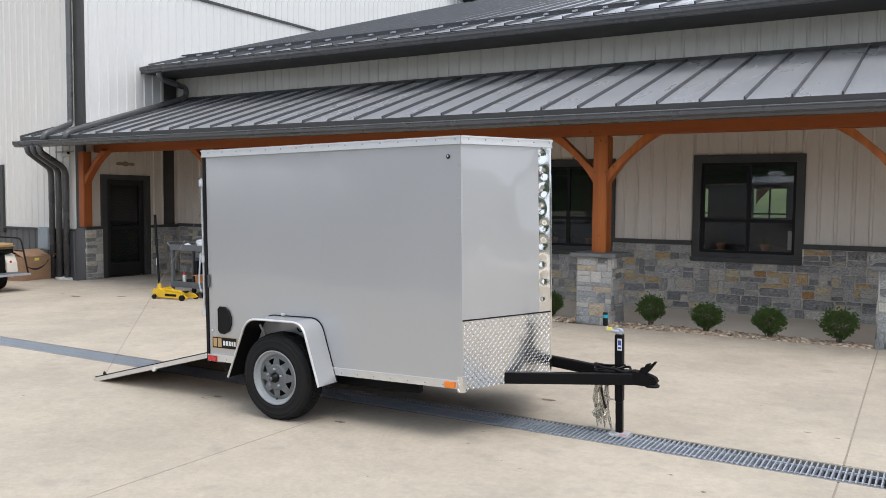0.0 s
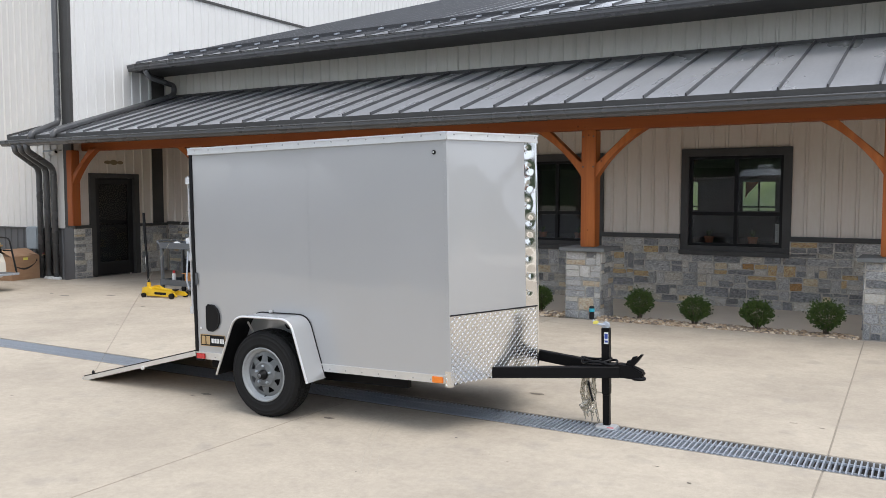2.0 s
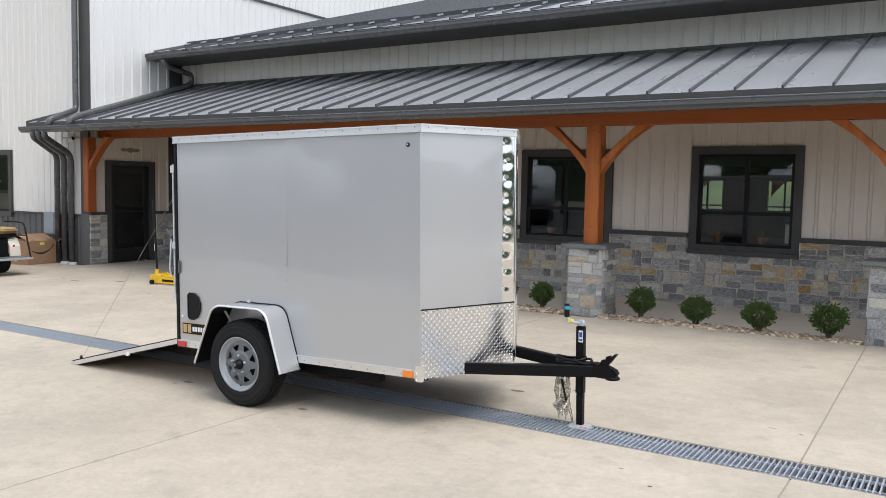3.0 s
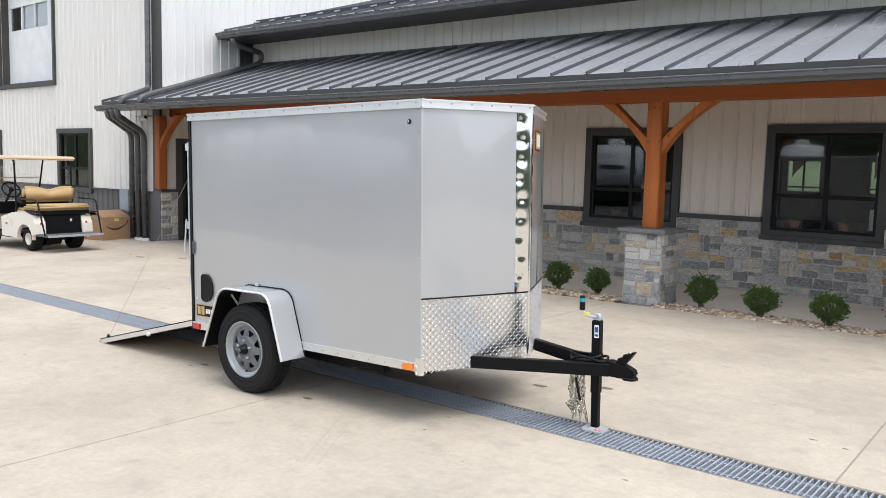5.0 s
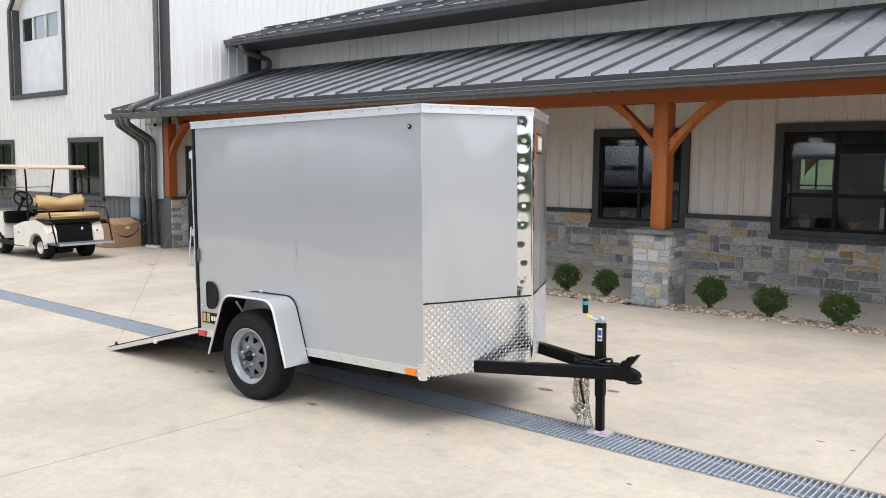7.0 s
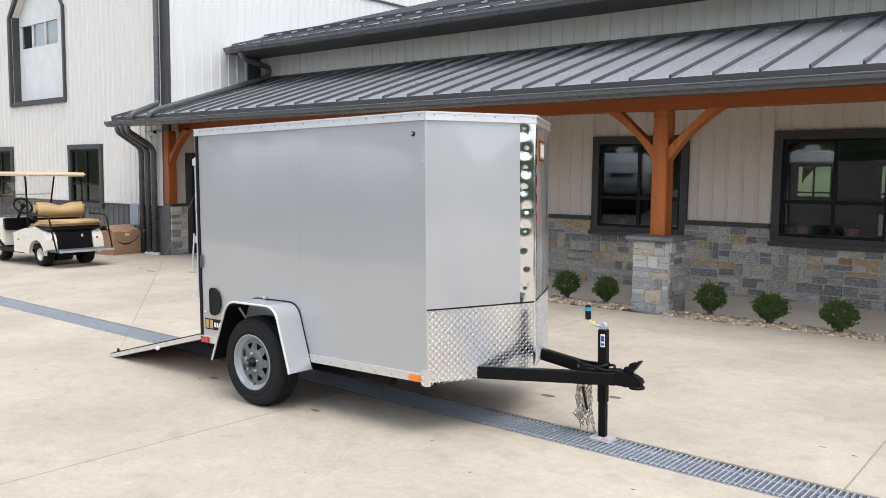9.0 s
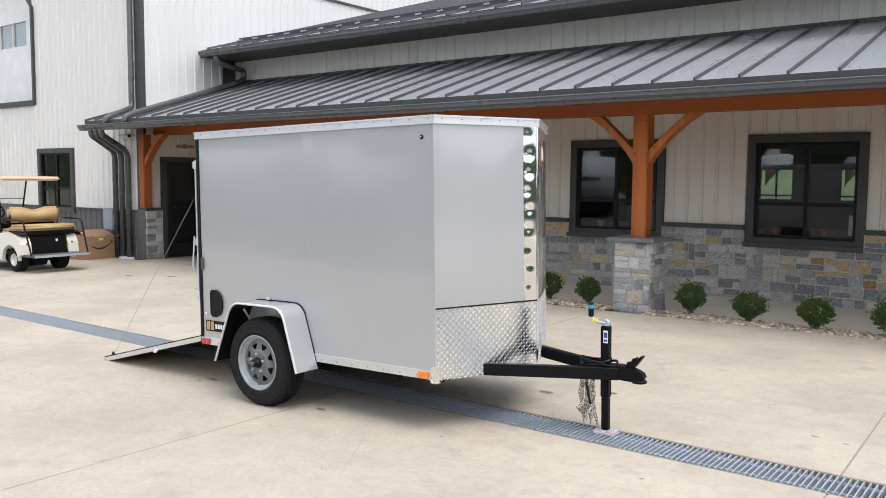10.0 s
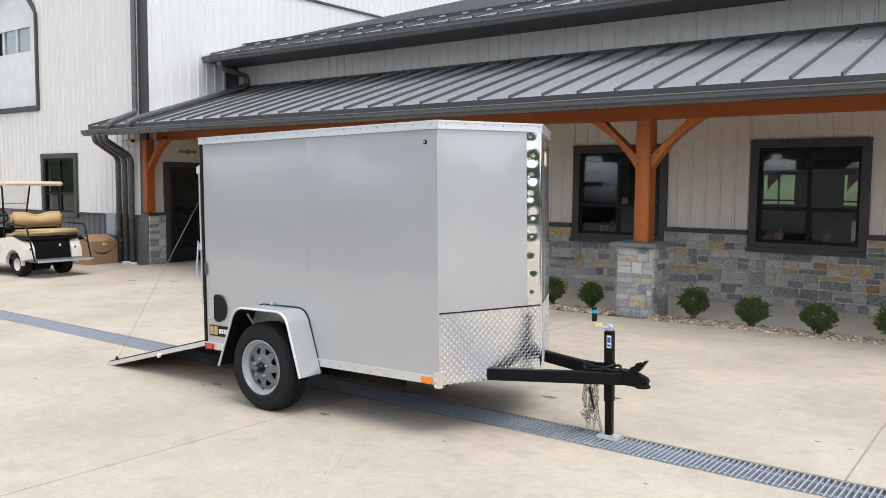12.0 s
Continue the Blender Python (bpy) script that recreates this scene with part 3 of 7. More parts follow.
box(bm, XS + 0.002, XS + 0.027, YG - 0.0015, YG + 0.045, 2.9, 11.5)
box(bm, XS + 0.002, XS + 0.027, YG - 0.0015, YG + 0.03, 1.07, 2.9)
trim("trim_corner", bm, "charcoal corner trim of the higher wing")
trim("trim_corner_base", boxed(XS - 0.24, XS + 0.05, YG - 0.045, YG - 0.031, -0.2, 1.02), "charcoal lower corner panel", GREY_METAL)
trim("trim_back_corner", boxed(XS + 0.002, XS + 0.03, 26.75, 27.02, 3.0, 11.6), "dark trim at the wing's rear corner")
for b0, b1 in ((-45.0, WIN_M[0]), (WIN_M[1], WIN_L[0]), (WIN_L[1], XS - 0.24)):
    trim("trim_wainscot", boxed(b0, b1, YG - 0.04, YG - 0.002, 0.96, 1.0), "dark trim above the charcoal wainscot")
trim("trim_rear_eave", prism(bmesh.new(), [(25.2, 9.45), (26.75, 8.72), (27.3, 8.72), (27.3, 8.95), (26.8, 8.98), (25.2, 9.75)], 0, XS + 0.031, XS + 0.5), "dark eave of the wing's rear roof")
# inside corner between side wall and main wall
bm = boxed(XS + 0.022, XS + 0.035, 12.86, 13.16, 1.03, 2.95)
trim("trim_inside_corner", bm, "dark trim in the inside corner")
trim("trim_inside_corner", boxed(XS + 0.022, XS + 0.035, 12.9, 13.25, 3.75, 4.45), "dark trim in the inside corner above the porch roof")
# wainscot caps
for c0, c1 in ((XS + 0.1, WIN_B[0]), (WIN_B[1], WIN_A[0]), (WIN_A[1], 14.0)):
    trim("trim_stone_cap", boxed(c0, c1, YW - 0.125, YW - 0.022, 1.015, 1.085, 0.004), "dark metal cap along the stone wainscot")
trim("trim_stone_cap", boxed(XS + 0.022, XS + 0.12, YG - 0.05, 11.215, 1.0, 1.06, 0.004), "dark metal cap above the stone pilaster")
trim("trim_stone_cap", boxed(XS + 0.022, XS + 0.12, 12.475, 13.2, 1.0, 1.06, 0.004), "dark metal cap along the stone wainscot")


# ---- windows ----
def window(name, x0, x1, z0, z1, y, mull_x, mull_z, label, sill=True, cap=0.12):
    """A window in a wall that faces the yard: wide outer trim, sash, one upright, one crossbar and four panes."""
    w = thing(name, pose(0, 0, 0), label, "window", kind="structure")
    c = cap
    bm = bmesh.new()
    box(bm, x0 - 0.0, x0 + c, y - 0.055, y + 0.02, z0 + c, z1 - c, 0.004)
    box(bm, x1 - c, x1 + 0.0, y - 0.055, y + 0.02, z0 + c, z1 - c, 0.004)
    box(bm, x0 - 0.0, x1 + 0.0, y - 0.06, y + 0.02, z1 - c, z1, 0.004)
    box(bm, x0 - 0.0, x1 + 0.0, y - 0.06, y + 0.02, z0, z0 + c, 0.004)
    part("window_frame", bm, TRIM, w)
    if sill:
        part("window_sill", boxed(x0 - 0.0, x1 + 0.0, y - 0.15, y - 0.061, z0 - 0.02, z0 + 0.05, 0.006), TRIM, w)
    a0, a1, b0, b1 = x0 + c, x1 - c, z0 + c, z1 - c
    s = 0.045
    bm = bmesh.new()
    box(bm, a0, a0 + s, y - 0.01, y + 0.06, b0, b1)
    box(bm, a1 - s, a1, y - 0.01, y + 0.06, b0, b1)
    box(bm, a0 + s, a1 - s, y - 0.01, y + 0.06, b1 - s, b1)
    box(bm, a0 + s, a1 - s, y - 0.01, y + 0.06, b0, b0 + s)
    part("sash", bm, BLACK, w)
    m = 0.028
    part("upright", boxed(mull_x - m, mull_x + m, y - 0.005, y + 0.055, b0 + s, b1 - s), BLACK, w)
    for p0, p1 in ((a0 + s, mull_x - m), (mull_x + m, a1 - s)):
        part("crossbar", boxed(p0, p1, y - 0.003, y + 0.05, mull_z - m, mull_z + m), BLACK, w)
        for q0, q1 in ((b0 + s, mull_z - m), (mull_z + m, b1 - s)):
            ob = part("pane", boxed(p0 - 0.004, p1 + 0.004, y + 0.02, y + 0.026, q0 - 0.004, q1 + 0.004), GLASS, w)
            ob.visible_shadow = False
    return w


window("window_1", *WIN_A, YW, -2.335, 1.415, "dark-framed four-pane window in the beige wall with flower pots inside")
window("window_2", *WIN_B, YW, -5.30, 1.40, "dark-framed four-pane window behind the timber post with a flower pot inside")
window("window_3", *WIN_L, YG, -18.755, 1.43, "dark-framed four-pane window in the white wing wall", False)
window("window_4", *WIN_M, YG, -23.645, 1.43, "dark-framed four-pane window in the white wing wall", False)

# dim rooms behind the windows; the main one reaches to the rear wall and its windows
def room(x0, x1, y0, y1, rear):
    bm = boxed(x0, x1, y0, y1, -0.02, 2.75)
    for f in list(bm.faces):
        if abs(f.calc_center_median().y - y0) < 1e-3 or (rear and abs(f.calc_center_median().y - y1) < 1e-3):
            bm.faces.remove(f)
    if rear:
        for c0, c1, lo, hi in holed(x0, x1, -0.02, 2.75, rear):
            box(bm, c0, c1, y1, y1 + 0.15, lo, hi)
    return tagged(part("wall_room", bm, ROOM), "plain room seen through the windows, its dimness put into dark walls", "room", kind="structure")


REAR_Y = 34.0
REAR = [(-9.10, -7.92, 1.06, 2.19), (-6.19, -4.98, 1.06, 2.19), (-3.28, -2.10, 1.06, 2.19), (-12.01, -10.83, 1.06, 2.19)]
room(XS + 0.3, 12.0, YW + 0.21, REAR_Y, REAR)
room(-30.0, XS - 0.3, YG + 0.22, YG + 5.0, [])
for k, (x0, x1, z0, z1) in enumerate(REAR):
    rw = thing("window_%d" % (6 + k), pose(0, 0, 0), "small two-light rear window looking out on green", "window", kind="structure")
    part("upright", boxed((x0 + x1) / 2 - 0.035, (x0 + x1) / 2 + 0.035, REAR_Y + 0.03, REAR_Y + 0.10, z0, z1), BLACK, rw)
    part("crossbar", boxed(x0, x1, REAR_Y + 0.02, REAR_Y + 0.11, z0 + 0.12, z0 + 0.18), BLACK, rw)
    bm = prism(bmesh.new(), [(x0, z1), (x0, z1 - 0.62), (x0 + 0.09, z1 - 0.45), (x0 + 0.42, z1 - 0.08), (x0 + 0.55, z1)], 1, REAR_Y + 0.6, REAR_Y + 0.7)
    tagged(part("rear_brace", bm, TIMBER), "curved timber brace outside the rear window", "brace", kind="structure")

# upper opening of the wing: a deep dark reveal round a white panelled wall with a strip of panes
up = thing("window_5", pose(0, 0, 0), "deep dark-framed upper opening with white panelling and a strip of panes", "window", kind="structure")
u0, u1, v0, v1 = UP
bm = bmesh.new()
CH, CZ = 0.95, 5.82                     # the upper corners are cut off at a slant from this height
box(bm, u0 - 0.13, u0, YG - 0.06, YG + 0.02, v0 - 0.11, CZ, 0.006)
box(bm, u1, u1 + 0.09, YG - 0.06, YG + 0.02, v0 - 0.11, CZ, 0.006)
box(bm, u0, u1, YG - 0.06, YG + 0.02, v0 - 0.11, v0, 0.006)
for sgn, ue, uo in ((1, u0, u0 - 0.13), (-1, u1, u1 + 0.09)):
    prism(bm, [(ue, CZ), (ue + sgn * CH, CZ + CH), (ue + sgn * (CH - 0.2), CZ + CH), (uo, CZ)], 1, YG - 0.06, YG + 0.02)
part("window_frame", bm, TRIM, up)
for sgn, ue in ((1, u0), (-1, u1)):
    part("corner_infill", prism(bmesh.new(), [(ue, CZ), (ue + sgn * CH, CZ + CH), (ue + sgn * CH, v1), (ue, v1)], 1, YG + 0.021, YG + 0.19), WHITE_METAL_WARM_LIT, up)
RV = YG + 0.20
bm = bmesh.new()
box(bm, u0 + 0.004, u0 + 0.03, YG + 0.021, RV - 0.001, v0 + 0.03, v1)
box(bm, u1 - 0.03, u1 - 0.004, YG + 0.021, RV - 0.001, v0 + 0.03, v1)
box(bm, u0 + 0.004, u1 - 0.004, YG + 0.021, RV - 0.001, v0 + 0.004, v0 + 0.03)
part("reveal", bm, TRIM, up)
PA, PW = -22.60, 0.72
bm = bmesh.new()
for c0, c1, lo, hi in holed(u0, u1, v0, v1 + 0.2, [(PA, PA + 3 * PW, 5.0, 5.6)]):
    box(bm, c0, c1, RV, RV + 0.058, lo, hi)
part("inner_panel", bm, WHITE_PAINT, up)
for k in range(3):
    p0 = PA + k * PW
    part("pane", boxed(p0 + 0.02, p0 + PW - 0.02, RV + 0.04, RV + 0.048, 5.0, 5.6), GLASS, up)
    part("glazing_bar", boxed(p0 - 0.018, p0 + 0.018, RV - 0.005, RV + 0.05, 5.0, 5.6), WHITE_PAINT, up)
    # added panel: black paints in a dark pane, white the bright ones
    part("pane_backing", boxed(p0 + 0.001, p0 + PW - 0.001, RV + 0.06, RV + 0.07, 4.98, 5.62), DARK_DOOR if k == 0 else WHITE_PAINT, up)

# ---- entrance door ----
door = thing("door_1", pose(0, 0, 0), "black glazed entrance door with a wide dark frame", "door", kind="structure")
bm = bmesh.new()
box(bm, XS - 0.1, XS + 0.06, 11.22, 11.35, -0.06, 2.16, 0.004)
box(bm, XS - 0.1, XS + 0.06, 12.34, 12.47, -0.06, 2.16, 0.004)
box(bm, XS - 0.1, XS + 0.06, 11.35, 12.34, 2.06, 2.16, 0.004)
part("door_frame", bm, TRIM, door)
bm = bmesh.new()
for y0, y1, z0, z1 in ((11.36, 11.48, -0.03, 2.05), (12.21, 12.33, -0.03, 2.05), (11.48, 12.21, 1.93, 2.05), (11.48, 12.21, -0.03, 0.25)):
    box(bm, XS - 0.06, XS - 0.01, y0, y1, z0, z1, 0.004)
leaf = part("door_leaf", bm, DARK_DOOR, door)
part("pane", boxed(XS - 0.04, XS - 0.032, 11.47, 12.22, 0.24, 1.94), DOOR_GLASS, door)
part("push_bar", boxed(XS - 0.03, XS + 0.015, 11.48, 12.21, 1.0, 1.05, 0.01), BLACK, door)
# dark sheet standing in for the unlit space behind the door glass
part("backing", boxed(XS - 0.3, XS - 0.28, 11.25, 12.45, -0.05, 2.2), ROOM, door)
emblem = thing("wall_emblem", pose(0, 0, 0), "small bronze winged oval emblem fixed above the entrance door", "sign")
bm = bmesh.new()
lathe(bm, [(0.0001, 0.0), (0.09, 0.0), (0.09, 0.02), (0.0001, 0.02)], 18, pose(XS + 0.022, 11.84, 2.40, 0, 90, 0) @ Matrix.Diagonal((0.6, 1, 1, 1)))
part("plate", bm, GOLD, emblem)
for dy in (-0.16, 0.16):
    bm = bmesh.new()
    lathe(bm, [(0.0001, 0.0), (0.075, 0.0), (0.075, 0.018), (0.0001, 0.018)], 14, pose(XS + 0.022, 11.84 + dy, 2.40, 0, 90, 0) @ Matrix.Diagonal((0.5, 1, 1, 1)))
    part("wing_plate", bm, GOLD, emblem)


# ---- roofs ----
# roof metal darkened: the shade on the seams' sides is painted in
SEAM_SHADED = material("shaded_seam_metal", (0.075, 0.077, 0.083), 0.4, second=(0.06, 0.062, 0.067), scale=2, amount=0.7, bump=0.04, fine=30)
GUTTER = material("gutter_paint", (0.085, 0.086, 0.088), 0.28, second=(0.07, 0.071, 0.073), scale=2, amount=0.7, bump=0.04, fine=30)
def metal_roof(name, label, x0, x1, y0, z0, y1, z1, pitch, phase, rib_h=0.040, mat=ROOF):
    slope = math.atan2(z1 - z0, y1 - y0)
    run = math.hypot(y1 - y0, z1 - z0)
    r = thing(name, Matrix.Translation((0, y0, z0)) @ Matrix.Rotation(slope, 4, "X"), label, "roof", kind="structure")
    k = math.ceil((x0 - phase) / pitch)
    edges = [x0]
    while phase + k * pitch < x1:
        edges.append(phase + k * pitch)
        k += 1
    edges.append(x1)
    for e0, e1 in zip(edges, edges[1:]):
        bm = bmesh.new()
        n = 8
        rows = []
        for j in range(n + 1):
            s = j / n * run
            rows.append([bm.verts.new((e0 + (e1 - e0) * i / 4, s, 0.0015 * math.sin(i / 4 * math.pi) * noise.noise((e0, s, 3.0)))) for i in range(5)])
        for a, b in zip(rows, rows[1:]):
            for i in range(4):
                bm.faces.new((a[i], a[i + 1], b[i + 1], b[i]))
        smooth(part("roof_panel", bm, mat, r))
    for e in edges[1:-1]:
        bm = bmesh.new()
        prism(bm, [(e - 0.012, 0.0), (e - 0.009, rib_h), (e + 0.009, rib_h), (e + 0.012, 0.0)], 1, 0.0, run)
        part("seam", bm, SEAM_SHADED, r)
    bm = bmesh.new()
    box(bm, x0, x1, 0.02, run, -0.05, -0.012)
    part("roof_deck", bm, SOFFIT, r)
    return r


RIB = 0.513
porch_roof = metal_roof("roof_porch", "charcoal standing-seam metal porch roof", -16.0, 12.0, 10.08, 2.885, YW, 3.925, RIB, -2.299)
upper_roof = metal_roof("roof_upper", "charcoal standing-seam metal main roof with snow rail", XS + 0.03, 14.0, 12.28, 4.555, 28.5, 9.42, RIB, -2.45)
# ridge side beyond, so that the roof is closed
tagged(part("roof_back", prism(bmesh.new(), [(28.5, 9.42), (44.0, 4.8), (28.5, 9.3)], 0, XS + 0.03, 14.0), ROOF), "rear slope of the main roof", "roof", kind="structure")
tagged(part("roof_wing", prism(bmesh.new(), [(10.3, 11.4), (19.0, 14.5), (27.6, 11.4), (27.6, 11.3), (10.3, 11.3)], 0, -45.0, XS + 0.5), ROOF), "metal roof of the higher wing", "roof", kind="structure")
# eave edges, fascia, soffit
trim("trim_porch_fascia", boxed(-16.0, 12.0, 10.085, 10.12, 2.68, 2.872), "dark metal fascia under the porch roof's edge")
trim("trim_porch_drip", boxed(-16.01, 12.0, 10.062, 10.084, 2.79, 2.886), "dark drip edge of the porch roof")
trim("trim_upper_fascia", boxed(XS + 0.02, 14.0, 12.285, 12.32, 4.395, 4.54), "dark metal fascia under the main roof's edge")
tagged(part("soffit_upper", boxed(XS + 0.025, 14.0, 12.32, YW - 0.03, 4.405, 4.43), SOFFIT), "dark soffit under the main roof's eave", "soffit", kind="structure")
# unseen from the yard; its dark colour cuts the bounce onto the wall
tagged(part("ceiling_porch", prism(bmesh.new(), [(10.12, 2.80), (13.30, 3.72), (13.30, 3.68), (10.12, 2.76)], 0, XS, 12.0), CEILING), "boarded porch ceiling toned dark to shade the wall's top", "ceiling", kind="structure")
trim("trim_headwall", boxed(XS + 0.03, 14.0, YW - 0.05, YW - 0.022, 3.90, 3.965), "dark flashing where the porch roof meets the wall")
trim("trim_porch_rake", prism(bmesh.new(), [(10.08, 2.87), (13.3, 3.90), (13.3, 3.95), (10.08, 2.925)], 0, -16.05, -15.99), "dark rake trim of the porch roof")


def gutter(name, label, x0, x1, y, z, w=0.13, h=0.13):
    """An open gutter with a curled front lip; y is its back, z its top."""
    prof = [(y, z), (y, z - h), (y - w * 0.62, z - h), (y - w * 0.74, z - h * 0.74), (y - w, z - h * 0.5), (y - w, z), (y - w + 0.02, z + 0.004), (y - w + 0.018, z - 0.012),
            (y - w + 0.008, z - 0.012), (y - w + 0.008, z - h * 0.46), (y - w * 0.68, z - h * 0.7), (y - w * 0.58, z - h + 0.008), (y - 0.006, z - h + 0.008), (y - 0.006, z)]
    g = thing(name, pose(0, 0, 0), label, "gutter")
    part("trough", prism(bmesh.new(), prof, 0, x0, x1), GUTTER, g)
    smooth(part("lip", tube(bmesh.new(), [(x0, y - w + 0.004, z + 0.002), (x1, y - w + 0.004, z + 0.002)], 0.013, 10), GUTTER, g, "rolled front lip"))
    for x in (x0, x1):
        part("end_cap", prism(bmesh.new(), prof[:6], 0, x - 0.003, x + 0.003), GUTTER, g)
    return g


gutter("gutter", "charcoal metal gutter along the porch roof's edge", -16.07, 12.0, 10.06, 2.785, 0.13, 0.105)
gutter("gutter", "charcoal metal gutter along the main roof's edge", XS + 0.16, 14.0, 12.28, 4.495, 0.14, 0.105)


def pipe(name, label, runs, category="downspout"):
    p = thing(name, pose(0, 0, 0), label, category)
    for nm, pts, r in runs:
        smooth(part(nm, tube(bmesh.new(), rounded(pts, 6, 0.16), r, 10), GUTTER, p))
    return p


# downspouts: three down the corner of the wing, one along the porch roof, one from the wing's eave
for k, (top_x, low_x) in enumerate(((-15.56, -16.04), (-15.36, -15.79), (-15.16, -15.54))):
    pipe("downspout", "charcoal downspout from the porch gutter down the wing's corner",
         [("pipe", [(top_x - 0.12, 10.0, 2.71), (top_x - 0.12, 10.02, 2.58), (low_x, YG - 0.10, 2.26), (low_x, YG - 0.10, -0.02)], 0.062)])
for low_x in (-15.79, -15.54):
    collar = thing("drain_collar", pose(low_x, YG - 0.10, lie(-15.7, 10.75) - 0.03), "white plastic drain collar at the foot of the downspout", "drain collar", "collars at the downspouts")
    part("ring", lathe(bmesh.new(), [(0.064, 0.0), (0.105, 0.0), (0.10, 0.045), (0.075, 0.06), (0.064, 0.06)], 18), WHITE_PAINT, collar)
pipe("downspout", "charcoal downspout from the main gutter along the porch roof",
     [("pipe", [(-14.38, 12.2, 4.37), (-14.38, 12.3, 4.24), (-14.55, 13.12, 4.16), (-14.55, 13.12, 3.97), (-14.54, 12.95, 3.88), (-14.43, 10.25, 3.01), (-14.42, 10.03, 2.92), (-14.42, 10.0, 2.78)], 0.06)])
pipe("downspout", "charcoal downspout down the wing's corner to the porch gutter",
     [("pipe", [(-15.34, YG - 0.10, 11.3), (-15.34, YG - 0.10, 3.26), (-15.30, YG - 0.14, 3.18), (-15.15, 10.22, 3.0), (-15.14, 10.04, 2.93), (-15.14, 10.0, 2.78)], 0.06)])

# snow rail on the main roof
rail = thing("snow_rail", Matrix.Translation((0, 12.28, 4.555)) @ Matrix.Rotation(math.atan2(4.865, 16.22), 4, "X"), "galvanised snow rail clamped along the main roof's seams", "snow guard")
part("bar", boxed(-14.35, 14.0, 0.60, 0.63, 0.045, 0.11), SEAM_SHADED, rail)
part("bar", boxed(-14.35, 14.0, 0.50, 0.52, 0.041, 0.06), SEAM_SHADED, rail)
clip = None
for k in range(-23, 32):
    x = -2.45 + k * RIB
    if clip is None:
        clip = part("clamp", boxed(-0.022, 0.022, 0.46, 0.66, 0.056, 0.085, 0.004), GALV, rail)
        clip.location.x = x
    else:
        share("clamp", clip.data, rail, pose(x, 0, 0))


# ---- porch timbers and piers ----
def timber(bm, x0, x1, y0, y1, z0, z1):
    return box(bm, x0, x1, y0, y1, z0, z1, 0.012)


# the beam's colour carries the shade of the eave above it
beam = tagged(part("porch_beam", timber(bmesh.new(), XS + 0.03, 12.0, 11.05, 11.25, 2.61, 2.86), TIMBER_LONG_SHADED), "stained timber beam carried by the porch posts", "beam", kind="structure")


def brace(bm, x0, z0, x1, z1, y0, y1, w=0.13):
    """A curved knee brace from the post (x0, z0) up to the beam (x1, z1)."""
    mid = Vector(((x0 + x1) / 2, (z0 + z1) / 2))
    corner = Vector((x0, z1))
    c = mid + (corner - mid) * 0.26
    low, up_ = [], []
    for k in range(11):
        s = k / 10
        p = (1 - s) ** 2 * Vector((x0, z0)) + 2 * s * (1 - s) * c + s * s * Vector((x1, z1))
        t = (2 * (1 - s) * (c - Vector((x0, z0))) + 2 * s * (Vector((x1, z1)) - c)).normalized()
        n = Vector((-t.y, t.x))
        if n.dot(corner - mid) < 0:
            n = -n
        low.append(p)
        # the upper edge runs nearly straight
        up_.append(p + n * w * (1.0 - 0.42 * math.sin(math.pi * s)))
    # the brace ends flush with post and beam
    up_[0] = Vector((x0, z0 + w * 1.5))
    up_[-1] = Vector((x1 - math.copysign(w * 1.5, x1 - x0), z1))
    prism(bm, [tuple(p) for p in low] + [tuple(p) for p in reversed(up_)], 1, y0, y1)
    return bm


def porch_post(x, y, z0, label, sides=(-1, 1)):
    h = 0.105
    p = thing("porch_post", pose(0, 0, 0), label, "post", "posts along the porch")
    part("post", timber(bmesh.new(), x - h, x + h, y - h, y + h, z0, 2.61), TIMBER, p)
    for s in sides:
        bm = bmesh.new()
        brace(bm, x + s * h, 1.95, x + s * (h + 0.70), 2.608, y - 0.075, y + 0.075, 0.135)
        part("brace", bm, TIMBER, p)
        for zz, xx in ((2.10, x + s * (h - 0.03)), (2.52, x + s * (h - 0.03))):
            bm = bmesh.new()
            lathe(bm, [(0.0001, 0), (0.013, 0), (0.013, 0.006), (0.0001, 0.006)], 8, pose(xx, y - h - 0.006, zz, -90, 0, 0))
            part("peg", bm, BARK, p)
    return p


PIERS = [(-3.89, 11.17), (-0.13, 11.17), (3.63, 11.17), (-7.65, 11.17), (-11.41, 11.17)]
for x, y in PIERS:
    porch_post(x, y, 0.975, "orange-brown stained timber post with curved knee braces on a stone pier")
# the post at the wing's corner, against the wall, with one brace along the wall plane
bm = bmesh.new()
pl = thing("porch_post", pose(0, 0, 0), "stained timber post against the wing's corner, eave shade put into its colour", "post", "posts along the porch")
# post and brace get the darker timber that paints in eave shade
part("post", timber(bmesh.new(), XS + 0.035, XS + 0.215, YG - 0.16, YG + 0.03, 1.065, 2.61), TIMBER_SHADED, pl)
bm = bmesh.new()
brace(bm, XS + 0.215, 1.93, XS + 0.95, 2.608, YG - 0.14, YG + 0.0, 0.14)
part("brace", bm, TIMBER_SHADED, pl)


# ---- cargo trailer ----
# local frame: x along the trailer towards its nose, y across it away from the yard's open side, z up;
# the front corner of the near side is the origin
T = Matrix.Translation((-2.61, 5.0, 0.012)) @ Matrix.Rotation(radians(1.6), 4, "Z") @ Matrix.Translation((-1.5, 0, 0)) @ Matrix.Rotation(radians(-1.25), 4, "Y") @ Matrix.Translation((1.5, 0, 0))
trailer = thing("cargo_trailer", T, "silver enclosed cargo trailer with a V-shaped nose and lowered rear ramp", "trailer")
L, W = -2.42, 1.51
CX = 0.036                              # the front corner of the side wall
